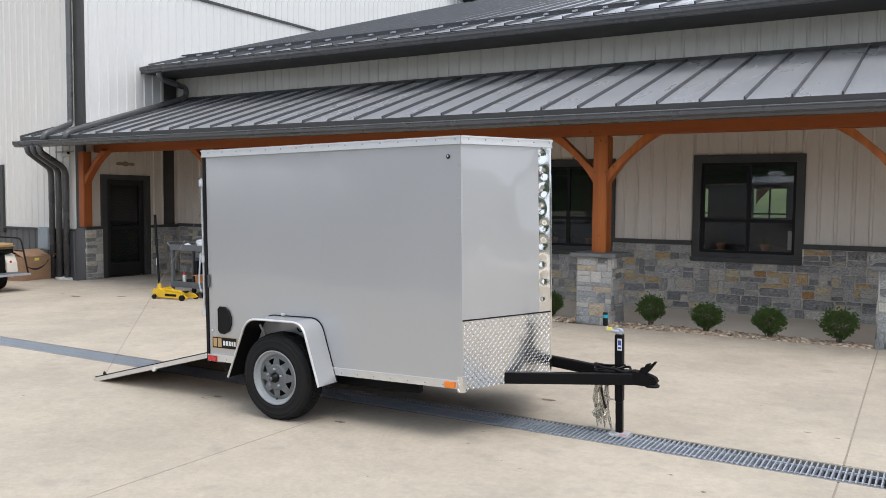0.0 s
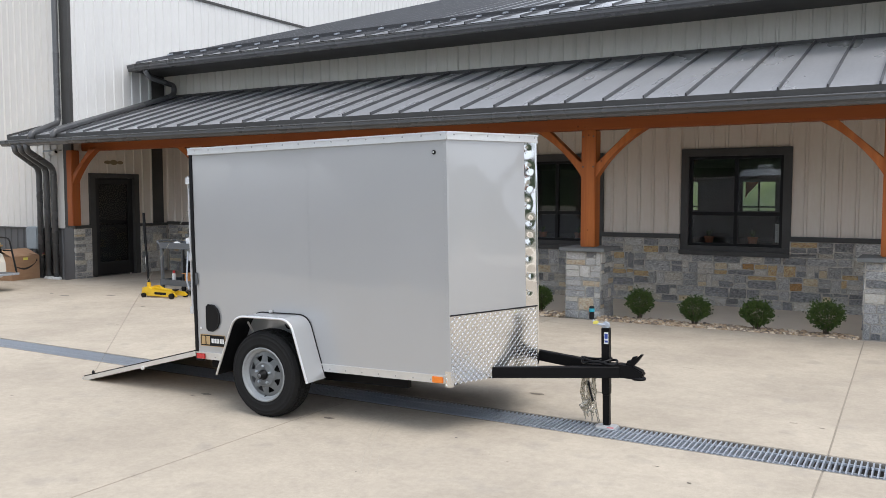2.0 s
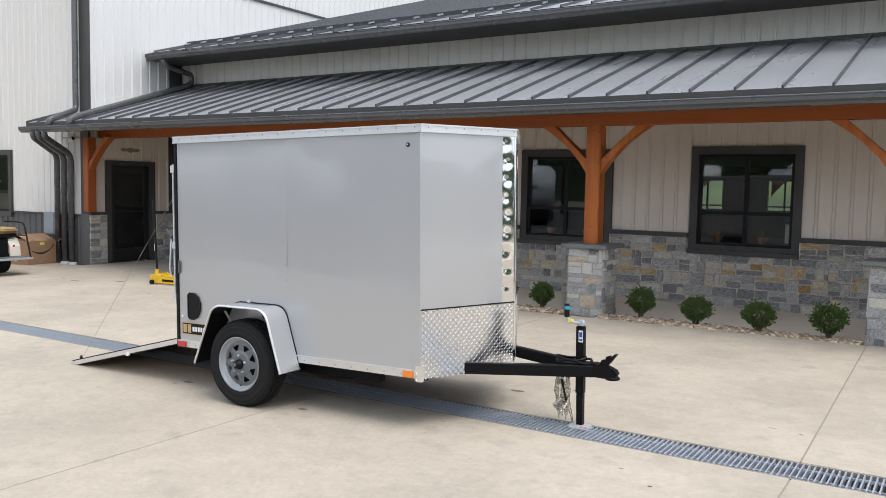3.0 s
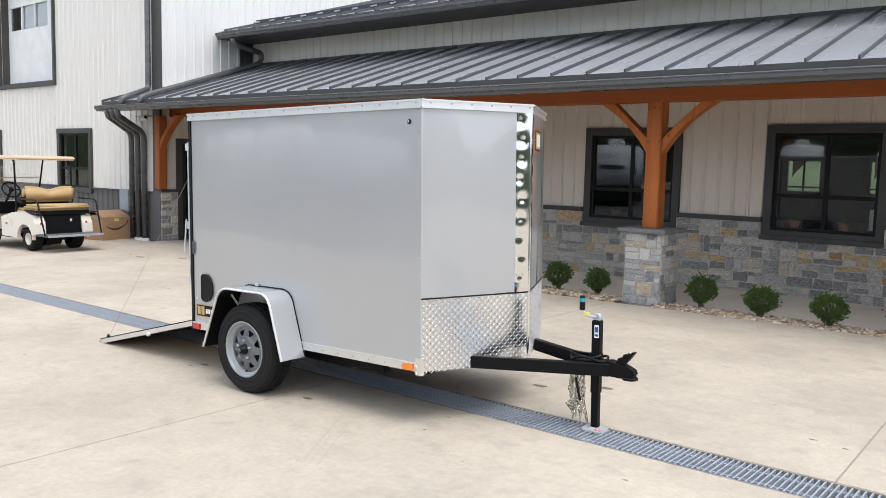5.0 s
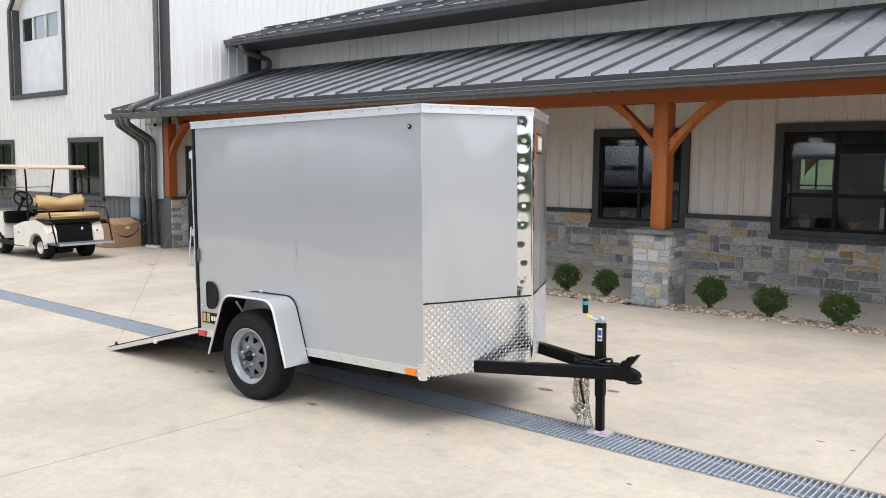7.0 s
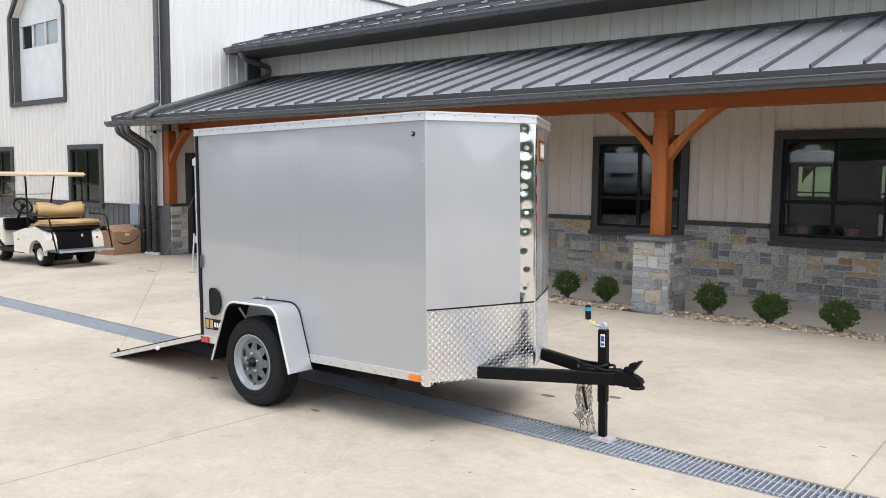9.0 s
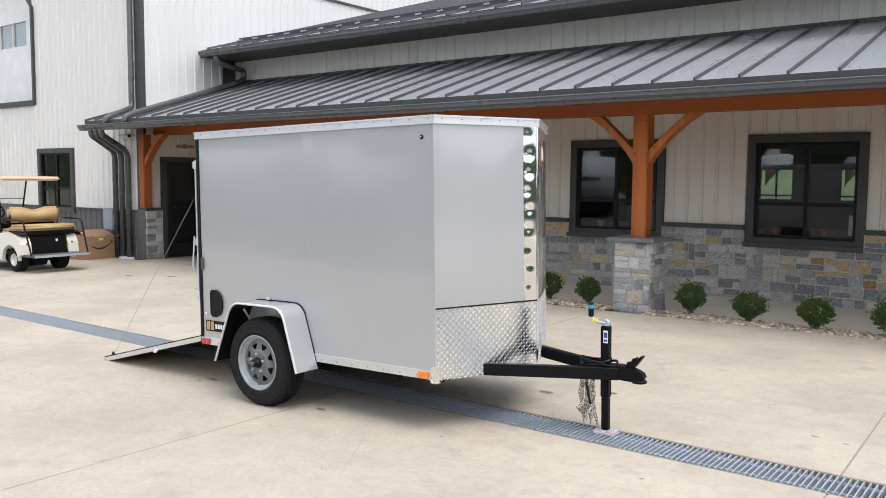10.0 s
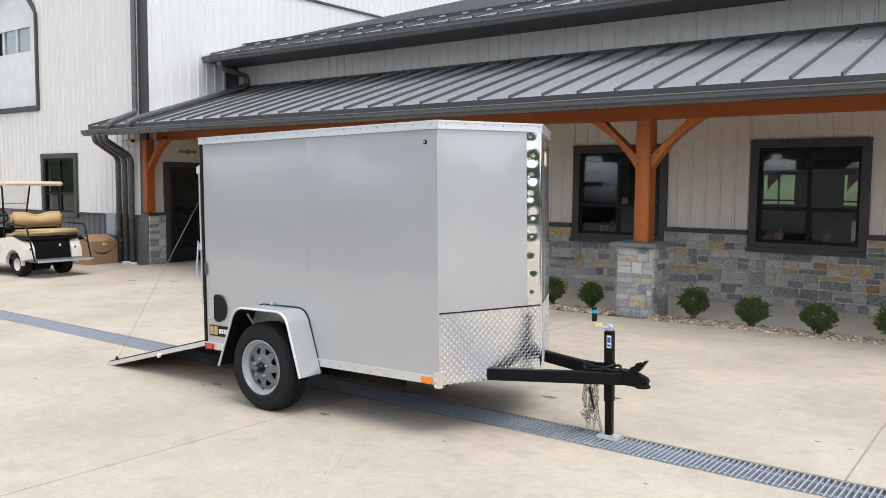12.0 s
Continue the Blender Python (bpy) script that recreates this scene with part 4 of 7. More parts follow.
NX, NY = 0.385, W / 2
ZB, ZR, ZT, ZC = 0.345, 0.40, 2.055, 2.108    # lower rail, its top, upper rail, its top


def sheet(p0, p1, z0, z1, t=0.012, bulge=0.0, nx=14, nz=24):
    """An upright sheet from p0 to p1 in plan, faintly bulged as thin cladding is."""
    p0, p1 = Vector((*p0, 0)), Vector((*p1, 0))
    d = p1 - p0
    n = Vector((d.y, -d.x, 0)).normalized()
    bm = bmesh.new()
    fr = [[bm.verts.new(p0 + d * (i / nx) + Vector((0, 0, z0 + (z1 - z0) * j / nz)) + n * (bulge * math.sin(math.pi * i / nx) * (0.4 + 0.6 * math.sin(math.pi * j / nz)) * (1 + 0.6 * noise.noise((i * 0.28 + p0.x * 9, j * 0.16, p0.y * 5))) + (0.0030 * noise.noise((i * 0.42 + p0.x * 7, j * 0.14, 4.0)) if bulge else 0.0)))
           for i in range(nx + 1)] for j in range(nz + 1)]
    for a, b in zip(fr, fr[1:]):
        for i in range(nx):
            bm.faces.new((a[i], a[i + 1], b[i + 1], b[i]))
    back = [bm.verts.new(p + Vector((0, 0, z)) - n * t) for p in (p0, p1) for z in (z0, z1)]
    bm.faces.new((back[0], back[1], back[3], back[2]))
    return bm


rivet_bm = bmesh.new()
lathe(rivet_bm, [(0.0062, 0.0), (0.0055, 0.0024), (0.0026, 0.0036)], 8)
rivet = part("rivet", rivet_bm, SILVER, trailer, "small domed rivet")
rivets = [rivet]


def rivet_at(m, parent=None):
    if len(rivets) == 1 and not rivet.get("used"):
        rivet["used"] = 1
        rivet.matrix_basis = m
        return
    rivets.append(share("rivet", rivet.data, trailer, m))


SIDE_OUT = Matrix.Rotation(radians(90), 4, "X")     # rivet axis towards -y
seam_x = -1.175
for nm, x0, x1 in (("side_panel", L + 0.02, seam_x - 0.0), ("side_panel", seam_x, CX - 0.012)):
    smooth(part(nm, sheet((x0, 0.0 if x0 > -2 else 0.0015), (x1, 0.0 if x0 > -2 else 0.0015), ZR, ZT, 0.012, 0.007), SILVER, trailer))
for nm, x0, x1 in (("side_panel", CX - 0.012, seam_x), ("side_panel", seam_x, L + 0.02)):
    smooth(part(nm, sheet((x0, W), (x1, W), ZR, ZT, 0.012, 0.003), SILVER, trailer))
nose_dir = Vector((NX - CX, NY)).normalized()
seam_n = Vector((NX, NY)) - nose_dir * 0.118
for s in (1, -1):
    fy = (lambda y: y) if s == 1 else (lambda y: W - y)
    a, b, c = (CX, fy(0.0)), (seam_n.x, fy(seam_n.y)), (NX, fy(NY))
    o1 = [a, b] if s == 1 else [b, a]
    o2 = [b, c] if s == 1 else [c, b]
    smooth(part("nose_panel", sheet(*o1, 0.828, ZT, 0.012, 0.005), SILVER, trailer))
    bm = sheet(*o2, 0.828, ZT, 0.012, 0.0, 14, 120)
    outward = Vector((nose_dir.y, -nose_dir.x, 0)) if s == 1 else Vector((nose_dir.y, nose_dir.x, 0))
    for v in bm.verts:
        # the thin strip is drawn in round its fasteners
        along = (Vector((v.co.x, v.co.y)) - Vector((seam_n.x, fy(seam_n.y)))).length
        for j in range(9):
            r2 = (along - 0.042 - 0.012 * math.sin(j * 2.1)) ** 2 + (v.co.z - (0.95 + j * 0.13)) ** 2
            v.co -= outward * 0.0030 * math.exp(-r2 / 0.033 ** 2)
        v.co += outward * 0.0018 * noise.noise((along * 8, v.co.z * 5, s * 3.0))
    smooth(part("nose_trim", bm, CHROME, trailer, "mirror-polished stainless nose strip"))
    part("gravel_guard", sheet(*([a, c] if s == 1 else [c, a]), 0.345, 0.824, 0.012, 0.0, 1, 1), PLATE, trailer, "bright aluminium diamond-plate stone guard")
    # black bead between stone guard and nose panels
    q0, q1 = Vector((*a, 0.826)), Vector((*c, 0.826))
    part("bead", tube(bmesh.new(), [q0, q1], 0.006, 6), BLACK, trailer)
# corner posts
part("corner_post", prism(bmesh.new(), [(CX - 0.03, -0.004), (CX + 0.002, -0.004), (CX + 0.008, 0.012), (CX + 0.003, 0.015), (CX - 0.004, 0.004), (CX - 0.03, 0.002)], 2, 0.828, ZT), SILVER, trailer)
part("corner_guard", prism(bmesh.new(), [(CX - 0.042, -0.006), (CX + 0.004, -0.006), (CX + 0.016, 0.020), (CX + 0.010, 0.024), (CX - 0.003, 0.002), (CX - 0.042, 0.001)], 2, 0.322, 0.435), PLATE, trailer)
part("corner_angle", prism(bmesh.new(), [(CX - 0.03, -0.004), (CX + 0.002, -0.004), (CX + 0.004, 0.002), (CX - 0.03, 0.002)], 2, 0.435, 0.828), SILVER, trailer)
part("nose_edge", tube(bmesh.new(), [(NX + 0.001, NY, 0.35), (NX + 0.001, NY, ZT)], 0.007, 8), CHROME, trailer)
part("rear_post", boxed(L, L + 0.035, -0.006, 0.05, 0.33, ZC - 0.03, 0.003), BLACK, trailer, "black rear door post")
part("rear_post", boxed(L, L + 0.035, W - 0.05, W + 0.006, 0.33, ZC - 0.03, 0.003), BLACK, trailer, "black rear door post")
part("rear_header", boxed(L, L + 0.035, 0.05, W - 0.05, 1.95, ZC - 0.03), BLACK, trailer)

# raised tread of the stone guard: short bars laid crosswise in turn
def tread(p0, p1, z0, z1):
    d = Vector((p1[0] - p0[0], p1[1] - p0[1], 0))
    ln = d.length
    d.normalize()
    n = Vector((d.y, -d.x, 0))
    up_v = Vector((0, 0, 1))
    base = Vector((*p0, 0))
    verts, faces = [], []
    sp = 0.0232
    for i in range(int(ln / sp)):
        for j in range(int((z1 - z0) / sp)):
            cx, cz = (i + 0.5) * sp, z0 + (j + 0.5) * sp
            ang = radians(45) if (i + j) % 2 else radians(-45)
            t, q = d * math.cos(ang) + up_v * math.sin(ang), -d * math.sin(ang) + up_v * math.cos(ang)
            c = base + d * cx + up_v * cz
            k = len(verts)
            for u, v, o in ((-0.0150, 0, 0), (0, -0.0046, 0), (0.0150, 0, 0), (0, 0.0046, 0), (-0.0082, 0, 0.0031), (0.0082, 0, 0.0031)):
                verts.append(c + t * u + q * v + n * (o + 0.0004))
            faces += [(k, k + 1, k + 4), (k + 1, k + 5, k + 4), (k + 1, k + 2, k + 5), (k + 2, k + 3, k + 5), (k + 3, k + 4, k + 5), (k + 3, k, k + 4)]
    me = bpy.data.meshes.new("tread")
    me.from_pydata(verts, [], faces)
    me.materials.append(PLATE)
    ob = new("tread", me)
    ob.parent = trailer
    return tagged(ob, "raised diamond tread", kind="stuff")


tread((CX + 0.005, 0.008), (NX, NY), 0.332, 0.824)
tread((NX, NY), (CX, W), 0.345, 0.824)
tread((CX - 0.041, -0.006), (CX + 0.004, -0.006), 0.326, 0.432)

# rails
def rail_run(name, pts, z0, z1, out, mat, label=""):
    """A strip of rail round the plan, standing out from the cladding."""
    bm = bmesh.new()
    n = len(pts)
    for p, q in zip(pts, pts[1:]):
        p, q = Vector((*p, 0)), Vector((*q, 0))
        d = (q - p).normalized()
        nn = Vector((d.y, -d.x, 0))
        vs = [bm.verts.new(v + nn * o + Vector((0, 0, z))) for v in (p - d * 0.004, q + d * 0.004) for o in (-0.01, out) for z in (z0, z1)]
        for f in ((0, 1, 3, 2), (4, 6, 7, 5), (0, 4, 5, 1), (2, 3, 7, 6), (0, 2, 6, 4), (1, 5, 7, 3)):
            bm.faces.new([vs[i] for i in f])
    return part(name, bm, mat, trailer, label)


outline = [(L + 0.004, 0.0), (CX, 0.0), (NX, NY), (CX, W), (L + 0.004, W)]
rail_run("roof_rail", outline, ZT, ZC - 0.012, 0.012, ALU, "bright aluminium roof rail")
rail_run("roof_lip", outline, ZC - 0.012, ZC, 0.02, ALU)
rail_run("roof_hem", outline, ZT - 0.004, ZT + 0.006, 0.018, ALU)
rail_run("side_rail", [(L + 0.02, 0.0), (CX - 0.042, 0.0)], ZB, ZR, 0.006, ALU, "bright aluminium lower side rail")
rail_run("side_rail", [(-0.04, W), (L + 0.02, W)], ZB, ZR, 0.006, ALU)
rail_run("side_hem", [(L + 0.02, 0.0), (CX - 0.042, 0.0)], ZR - 0.006, ZR + 0.004, 0.011, ALU)
bm = bmesh.new()
ring = [(L + 0.006, 0.0), (CX, 0.0), (NX, NY), (CX, W), (L + 0.006, W)]
vs = [bm.verts.new((x, y, ZC - 0.002)) for x, y in ring]
bm.faces.new(vs)
part("roof", bm, WHITE_PAINT, trailer)
part("floor", prism(bmesh.new(), [(L + 0.03, 0.01), (-0.03, 0.01), (NX - 0.05, NY), (-0.03, W - 0.01), (L + 0.03, W - 0.01)], 2, 0.37, 0.40), PLYWOOD, trailer)
part("underbody", prism(bmesh.new(), [(L + 0.04, 0.015), (-0.03, 0.015), (NX - 0.06, NY), (-0.03, W - 0.015), (L + 0.04, W - 0.015)], 2, 0.352, 0.366), FRAME_BLACK, trailer, "black undercoated underside")
part("lining", boxed(-0.04, -0.03, 0.02, W - 0.02, 0.4, ZT), PLYWOOD, trailer)

# rivets: seams, corners, roof rail
for j in range(13):
    z = 0.62 + j * 0.117
    rivet_at(Matrix.Translation((seam_x - 0.012, -0.0045, z)) @ SIDE_OUT)
    rivet_at(Matrix.Translation((CX - 0.018, -0.005, z)) @ SIDE_OUT)
for i in range(16):
    rivet_at(Matrix.Translation((L + 0.08 + i * 0.156, -0.0125, ZT + 0.03)) @ SIDE_OUT)
    rivet_at(Matrix.Translation((L + 0.08 + i * 0.148, -0.0065, ZB + 0.022)) @ SIDE_OUT)
nose_out = Matrix.Rotation(math.atan2(nose_dir.y, nose_dir.x), 4, "Z") @ SIDE_OUT
for i in range(6):
    p = Vector((CX, 0.0)) + nose_dir * (0.06 + i * 0.15)
    nn = Vector((nose_dir.y, -nose_dir.x))
    rivet_at(Matrix.Translation((p.x + nn.x * 0.0125, p.y + nn.y * 0.0125, ZT + 0.03)) @ nose_out)
far_out = Matrix.Rotation(math.atan2(nose_dir.y, -nose_dir.x), 4, "Z") @ SIDE_OUT
for j in range(9):
    q = Vector((NX, NY)) - nose_dir * 0.100
    rivet_at(Matrix.Translation((q.x + nn.x * 0.001, q.y + nn.y * 0.001, 0.95 + j * 0.13)) @ nose_out)
    q2 = Vector((NX - nose_dir.x * 0.06, NY + nose_dir.y * 0.06))
    rivet_at(Matrix.Translation((q2.x + 0.001, q2.y, 0.95 + j * 0.13)) @ far_out)

# knob near the top of the front corner, small light at the rear
bm = bmesh.new()
lathe(bm, [(0.016, 0.0), (0.016, 0.004), (0.010, 0.010), (0.004, 0.012)], 14, Matrix.Translation((-0.062, -0.002, 1.968)) @ SIDE_OUT)
part("vent_button", bm, BLACK, trailer, "small black vent button")
part("vent_insert", lathe(bmesh.new(), [(0.0065, 0.0095), (0.006, 0.0135), (0.002, 0.0145)], 12, Matrix.Translation((-0.0605, -0.002, 1.969)) @ SIDE_OUT), BRIGHT_ZINC, trailer)
# added block that stands for a dark smudge beside the rear post
part("rear_dark_block", boxed(L + 0.036, L + 0.062, -0.016, -0.001, 0.965, 1.075, 0.006), GREY_PLASTIC, trailer, "small dark grey block beside the rear post")
bm = bmesh.new()
lathe(bm, [(0.011, 0.0), (0.011, 0.004), (0.006, 0.009)], 12, Matrix.Translation((L + 0.075, -0.002, 0.605)) @ SIDE_OUT)
part("stud", bm, ALU, trailer)
# black vent flap behind the wheel
pts = [(-2.268, 0.61), (-2.268, 0.79), (-2.248, 0.808), (-2.19, 0.806), (-2.15, 0.78), (-2.125, 0.725), (-2.127, 0.665), (-2.155, 0.612), (-2.20, 0.588), (-2.248, 0.590)]
part("vent", prism(bmesh.new(), pts, 1, -0.014, 0.002), BLACK, trailer, "black plastic side vent")
part("vent_rim", tube(bmesh.new(), [(x, -0.014, z) for x, z in pts], 0.005, 6, True), BLACK, trailer)
# maker's label: plain shapes
part("label", boxed(-2.355, -2.075, -0.003, 0.001, 0.460, 0.550), BLACK, trailer, "tan and black maker's label with unreadable letters")
for x0, x1, z0, z1 in ((-2.355, -2.075, 0.456, 0.461), (-2.355, -2.075, 0.551, 0.556), (-2.355, -2.349, 0.461, 0.551), (-2.081, -2.075, 0.461, 0.551)):
    part("label_border", boxed(x0, x1, -0.0045, -0.0032, z0, z1), TAN_VINYL, trailer)
for x0, x1, mat_ in ((-2.338, -2.298, TAN_VINYL), (-2.286, -2.246, TAN_VINYL), (-2.228, -2.204, WHITE_PAINT), (-2.196, -2.172, WHITE_PAINT), (-2.164, -2.142, WHITE_PAINT), (-2.134, -2.114, WHITE_PAINT), (-2.107, -2.09, WHITE_PAINT)):
    tall = mat_ is TAN_VINYL
    part("label_bar", boxed(x0, x1, -0.006, -0.0046, 0.472 if tall else 0.486, 0.542 if tall else 0.524), mat_, trailer)
part("tail_marker", boxed(-2.397, -2.30, -0.018, -0.006, 0.348, 0.392, 0.004), RED_LENS, trailer, "red side marker lens")
part("front_marker", boxed(-0.106, -0.019, -0.018, -0.006, 0.348, 0.394, 0.004), AMBER_LENS, trailer, "amber side marker lens")

# rear latch bar and hinge of the ramp door
bm = bmesh.new()
tube(bm, [(L - 0.028, 0.012, 0.72), (L - 0.028, 0.012, 1.88)], 0.009, 8)
part("latch_bar", bm, BRIGHT_ZINC, trailer, "galvanised upright latch bar")
for z in (0.75, 1.2, 1.84):
    part("latch_keeper", boxed(L - 0.048, L, -0.006, 0.03, z - 0.03, z + 0.03, 0.004), BRIGHT_ZINC, trailer)
part("latch_handle", tube(bmesh.new(), rounded([(L - 0.04, -0.01, 1.25), (L - 0.045, -0.03, 1.0), (L - 0.03, -0.02, 0.93)], 4, 0.05), 0.007, 6), GALV, trailer)

# ramp door lying on the ground
RA = math.atan2(0.40 - 0.06, 1.43)
ramp = part("ramp", boxed(-1.50, 0.0, 0.04, W - 0.04, -0.022, 0.014), PLYWOOD, trailer, "lowered ramp door with plywood deck and aluminium edges")
ramp.matrix_basis = Matrix.Translation((L - 0.01, 0, 0.392)) @ Matrix.Rotation(-RA, 4, "Y")
for nm, y0, y1 in (("ramp_edge", 0.012, 0.04), ("ramp_edge", W - 0.04, W - 0.012)):
    part(nm, boxed(-1.50, 0.0, y0, y1, -0.030, 0.010, 0.003), ALU, ramp)
    part("ramp_seal", boxed(-1.50, 0.0, y0 + 0.002, y1 - 0.002, 0.0105, 0.019), BLACK, ramp)
part("ramp_end", boxed(-1.535, -1.50, 0.012, W - 0.012, -0.02, 0.010, 0.004), ALU, ramp)
for y in (0.03, W - 0.03):
    part("ramp_bolt", lathe(bmesh.new(), [(0.016, 0), (0.016, 0.012), (0.006, 0.03)], 10, Matrix.Translation((-1.38, y, 0.018))), BLACK, ramp)
    part("ramp_roller", lathe(bmesh.new(), [(0.018, -0.012), (0.018, 0.012)], 12, Matrix.Translation((-0.68, 0.008 if y < 1 else W - 0.008, -0.03)) @ SIDE_OUT), WHITE_PAINT, ramp)
part("ramp_cable", tube(bmesh.new(), [(L + 0.01, 0.045, 1.69), (L - 1.345, 0.03, 0.10)], 0.0016, 6), CABLE, trailer, "pale ramp support cable")

# chassis under the box
for y in (0.16, W - 0.22):
    part("frame_rail", boxed(L + 0.02, -0.42, y, y + 0.06, 0.238, 0.35, 0.004), FRAME_BLACK, trailer)
for k in range(6):
    x = L + 0.1 + k * 0.44
    part("cross_member", boxed(x, x + 0.05, 0.225, W - 0.225, 0.275, 0.345), FRAME_BLACK, trailer)
part("axle", boxed(-1.54, -1.46, 0.03, W - 0.03, 0.235, 0.30), FRAME_BLACK, trailer)
part("rear_sill", boxed(L - 0.005, L + 0.06, 0.02, W - 0.02, 0.322, 0.345), FRAME_BLACK, trailer)
part("trailing_arm", prism(bmesh.new(), [(-1.62, 0.27), (-1.15, 0.28), (-1.15, 0.35), (-1.62, 0.33)], 1, 0.02, 0.06), FRAME_BLACK, trailer)

# wheels
def wheel(y_out, s, name="wheel"):
    """s is -1 for the near side; the wheel's outer face is at y_out."""
    R = 0.334
    w = new(name)
    w.empty_display_size = 0.1
    w.parent = trailer
    w.matrix_basis = Matrix.Translation((-1.50, y_out, 0.320)) @ (SIDE_OUT if s < 0 else Matrix.Rotation(radians(-90), 4, "X"))
    # z of this frame points outwards
    tyre_prof = [(0.200, -0.012), (0.215, 0.0), (0.232, 0.0045), (0.236, 0.0075), (0.242, 0.0045), (0.262, 0.006), (0.278, 0.005), (0.283, 0.0075), (0.289, 0.003), (0.304, -0.002), (0.307, 0.001), (0.312, -0.004), (0.316, -0.010), (0.327, -0.026), (0.332, -0.045), (R, -0.1), (0.332, -0.160), (0.324, -0.185), (0.30, -0.203), (0.25, -0.208), (0.2, -0.195)]
    ty = smooth(part("tyre", lathe(bmesh.new(), tyre_prof, 64, close=True), RUBBER, w, "black ribbed trailer tyre"))
    bm = bmesh.new()
    for k in range(72):
        a = 2 * math.pi * k / 72
        for z0, z1, off in ((-0.052, -0.030, 0.0), (-0.092, -0.060, 0.5), (-0.140, -0.102, 0.0), (-0.172, -0.150, 0.5)):
            a2 = a + off * 2 * math.pi / 72
            c, sn = Vector((math.cos(a2), math.sin(a2), 0)), Vector((-math.sin(a2), math.cos(a2), 0))
            r0 = 0.329 if -0.14 < (z0 + z1) / 2 < -0.06 else 0.323
            vs = [bm.verts.new(c * r + sn * t + Vector((0, 0, z))) for r in (r0, r0 + 0.012) for t in (-0.011, 0.011) for z in (z0, z1)]
            for f in ((4, 6, 7, 5), (0, 4, 5, 1), (2, 3, 7, 6), (0, 2, 6, 4), (1, 5, 7, 3)):
                bm.faces.new([vs[i] for i in f])
    tagged(part("tread_block", bm, RUBBER, w), kind="stuff")
    rim_prof = [(0.206, -0.014), (0.212, 0.002), (0.204, 0.006), (0.197, -0.004), (0.193, -0.024), (0.184, -0.030), (0.178, -0.055), (0.174, -0.10), (0.16, -0.10), (0.168, -0.05), (0.188, -0.016)]
    smooth(part("rim", lathe(bmesh.new(), rim_prof, 48, close=True), RIM, w, "grey painted steel rim"))
    # the disc: eight spokes with rounded openings between, and a raised centre
    bm = bmesh.new()
    n = 64
    rings = [(0.180, -0.040), (0.146, -0.030), (0.104, -0.022), (0.090, -0.010), (0.052, -0.008), (0.036, -0.010)]
    # the openings narrow towards the hub
    pinch = lambda i, k: {1: {2: -0.3, 6: 0.3}, 2: {2: 1.45, 3: 0.75, 5: -0.75, 6: -1.45}}.get(i, {}).get(k % 8, 0)
    grid = [[bm.verts.new((r * math.cos(2 * math.pi * (k + pinch(i, k)) / n), r * math.sin(2 * math.pi * (k + pinch(i, k)) / n), h)) for k in range(n)] for i, (r, h) in enumerate(rings)]
    for i in range(len(rings) - 1):
        for k in range(n):
            if i == 1 and k % 8 in (2, 3, 4, 5):
                continue
            bm.faces.new((grid[i][k], grid[i][(k + 1) % n], grid[i + 1][(k + 1) % n], grid[i + 1][k]))
    bmesh.ops.solidify(bm, geom=list(bm.faces), thickness=0.006)
    smooth(part("disc", bm, RIM, w), False)
    smooth(part("drum", lathe(bmesh.new(), [(0.165, -0.13), (0.165, -0.090), (0.05, -0.085), (0.05, -0.13)], 32), BLACK, w))
    smooth(part("hub", lathe(bmesh.new(), [(0.040, -0.01), (0.038, 0.006), (0.026, 0.014), (0.026, 0.034), (0.022, 0.042), (0.010, 0.044)], 24), BLACK, w, "black hub with grease cap"))
    smooth(part("hub_cap", lathe(bmesh.new(), [(0.017, 0.041), (0.015, 0.050), (0.010, 0.053), (0.002, 0.053)], 20), GREY_PLASTIC, w))
    for k in range(5):
        a = 2 * math.pi * k / 5 + 0.3
        part("lug_nut", lathe(bmesh.new(), [(0.009, -0.006), (0.009, 0.010), (0.005, 0.014)], 6, Matrix.Translation((0.068 * math.cos(a), 0.068 * math.sin(a), 0))), GALV, w)
    part("valve", tube(bmesh.new(), [(0.0, -0.165, -0.03), (0.0, -0.172, -0.012)], 0.004, 6), BLACK, w)
    return w


wheel(-0.205, -1)
wheel(W + 0.205, 1)


# fenders
def fender(y0, y1):
    """A bent sheet over the wheel with a bright rolled edge; y0 is the outer edge."""
    f = new("fender")
    f.empty_display_size = 0.1
    f.parent = trailer
    pts = rounded([(x, 0, z) for x, z in [(-1.965, 0.285), (-1.755, 0.765), (-1.205, 0.765), (-1.058, 0.294)]], 12, 0.10)
    prof = [(p.x, p.z) for p in pts]
    a, b = min(y0, y1), max(y0, y1)
    smooth(part("fender_skin", strip(bmesh.new(), prof, 1, a, b, 0.004), SILVER, f, "silver sheet fender"), False)
    # added black sheet under the skin paints in the wheel well's shade
    inner = [(-1.53 + (x + 1.53) * 0.982, 0.285 + (z - 0.285) * 0.982) for x, z in prof]
    part("fender_shade_sheet", strip(bmesh.new(), inner, 1, a + 0.008, b - 0.004, 0.003), FRAME_BLACK, f, "black sheet inside the fender that stands for its shade")
    edge = y0
    part("fender_edge", tube(bmesh.new(), [(x, edge, z) for x, z in prof], 0.009, 8), ALU if y0 < y1 else SILVER, f, "rolled fender edge")
    gap = y1
    part("fender_seal", tube(bmesh.new(), [(x, gap + (-0.004 if y0 < y1 else 0.004), z + 0.006) for x, z in prof], 0.007, 6), BLACK, f, "black rubber seal")
    return f


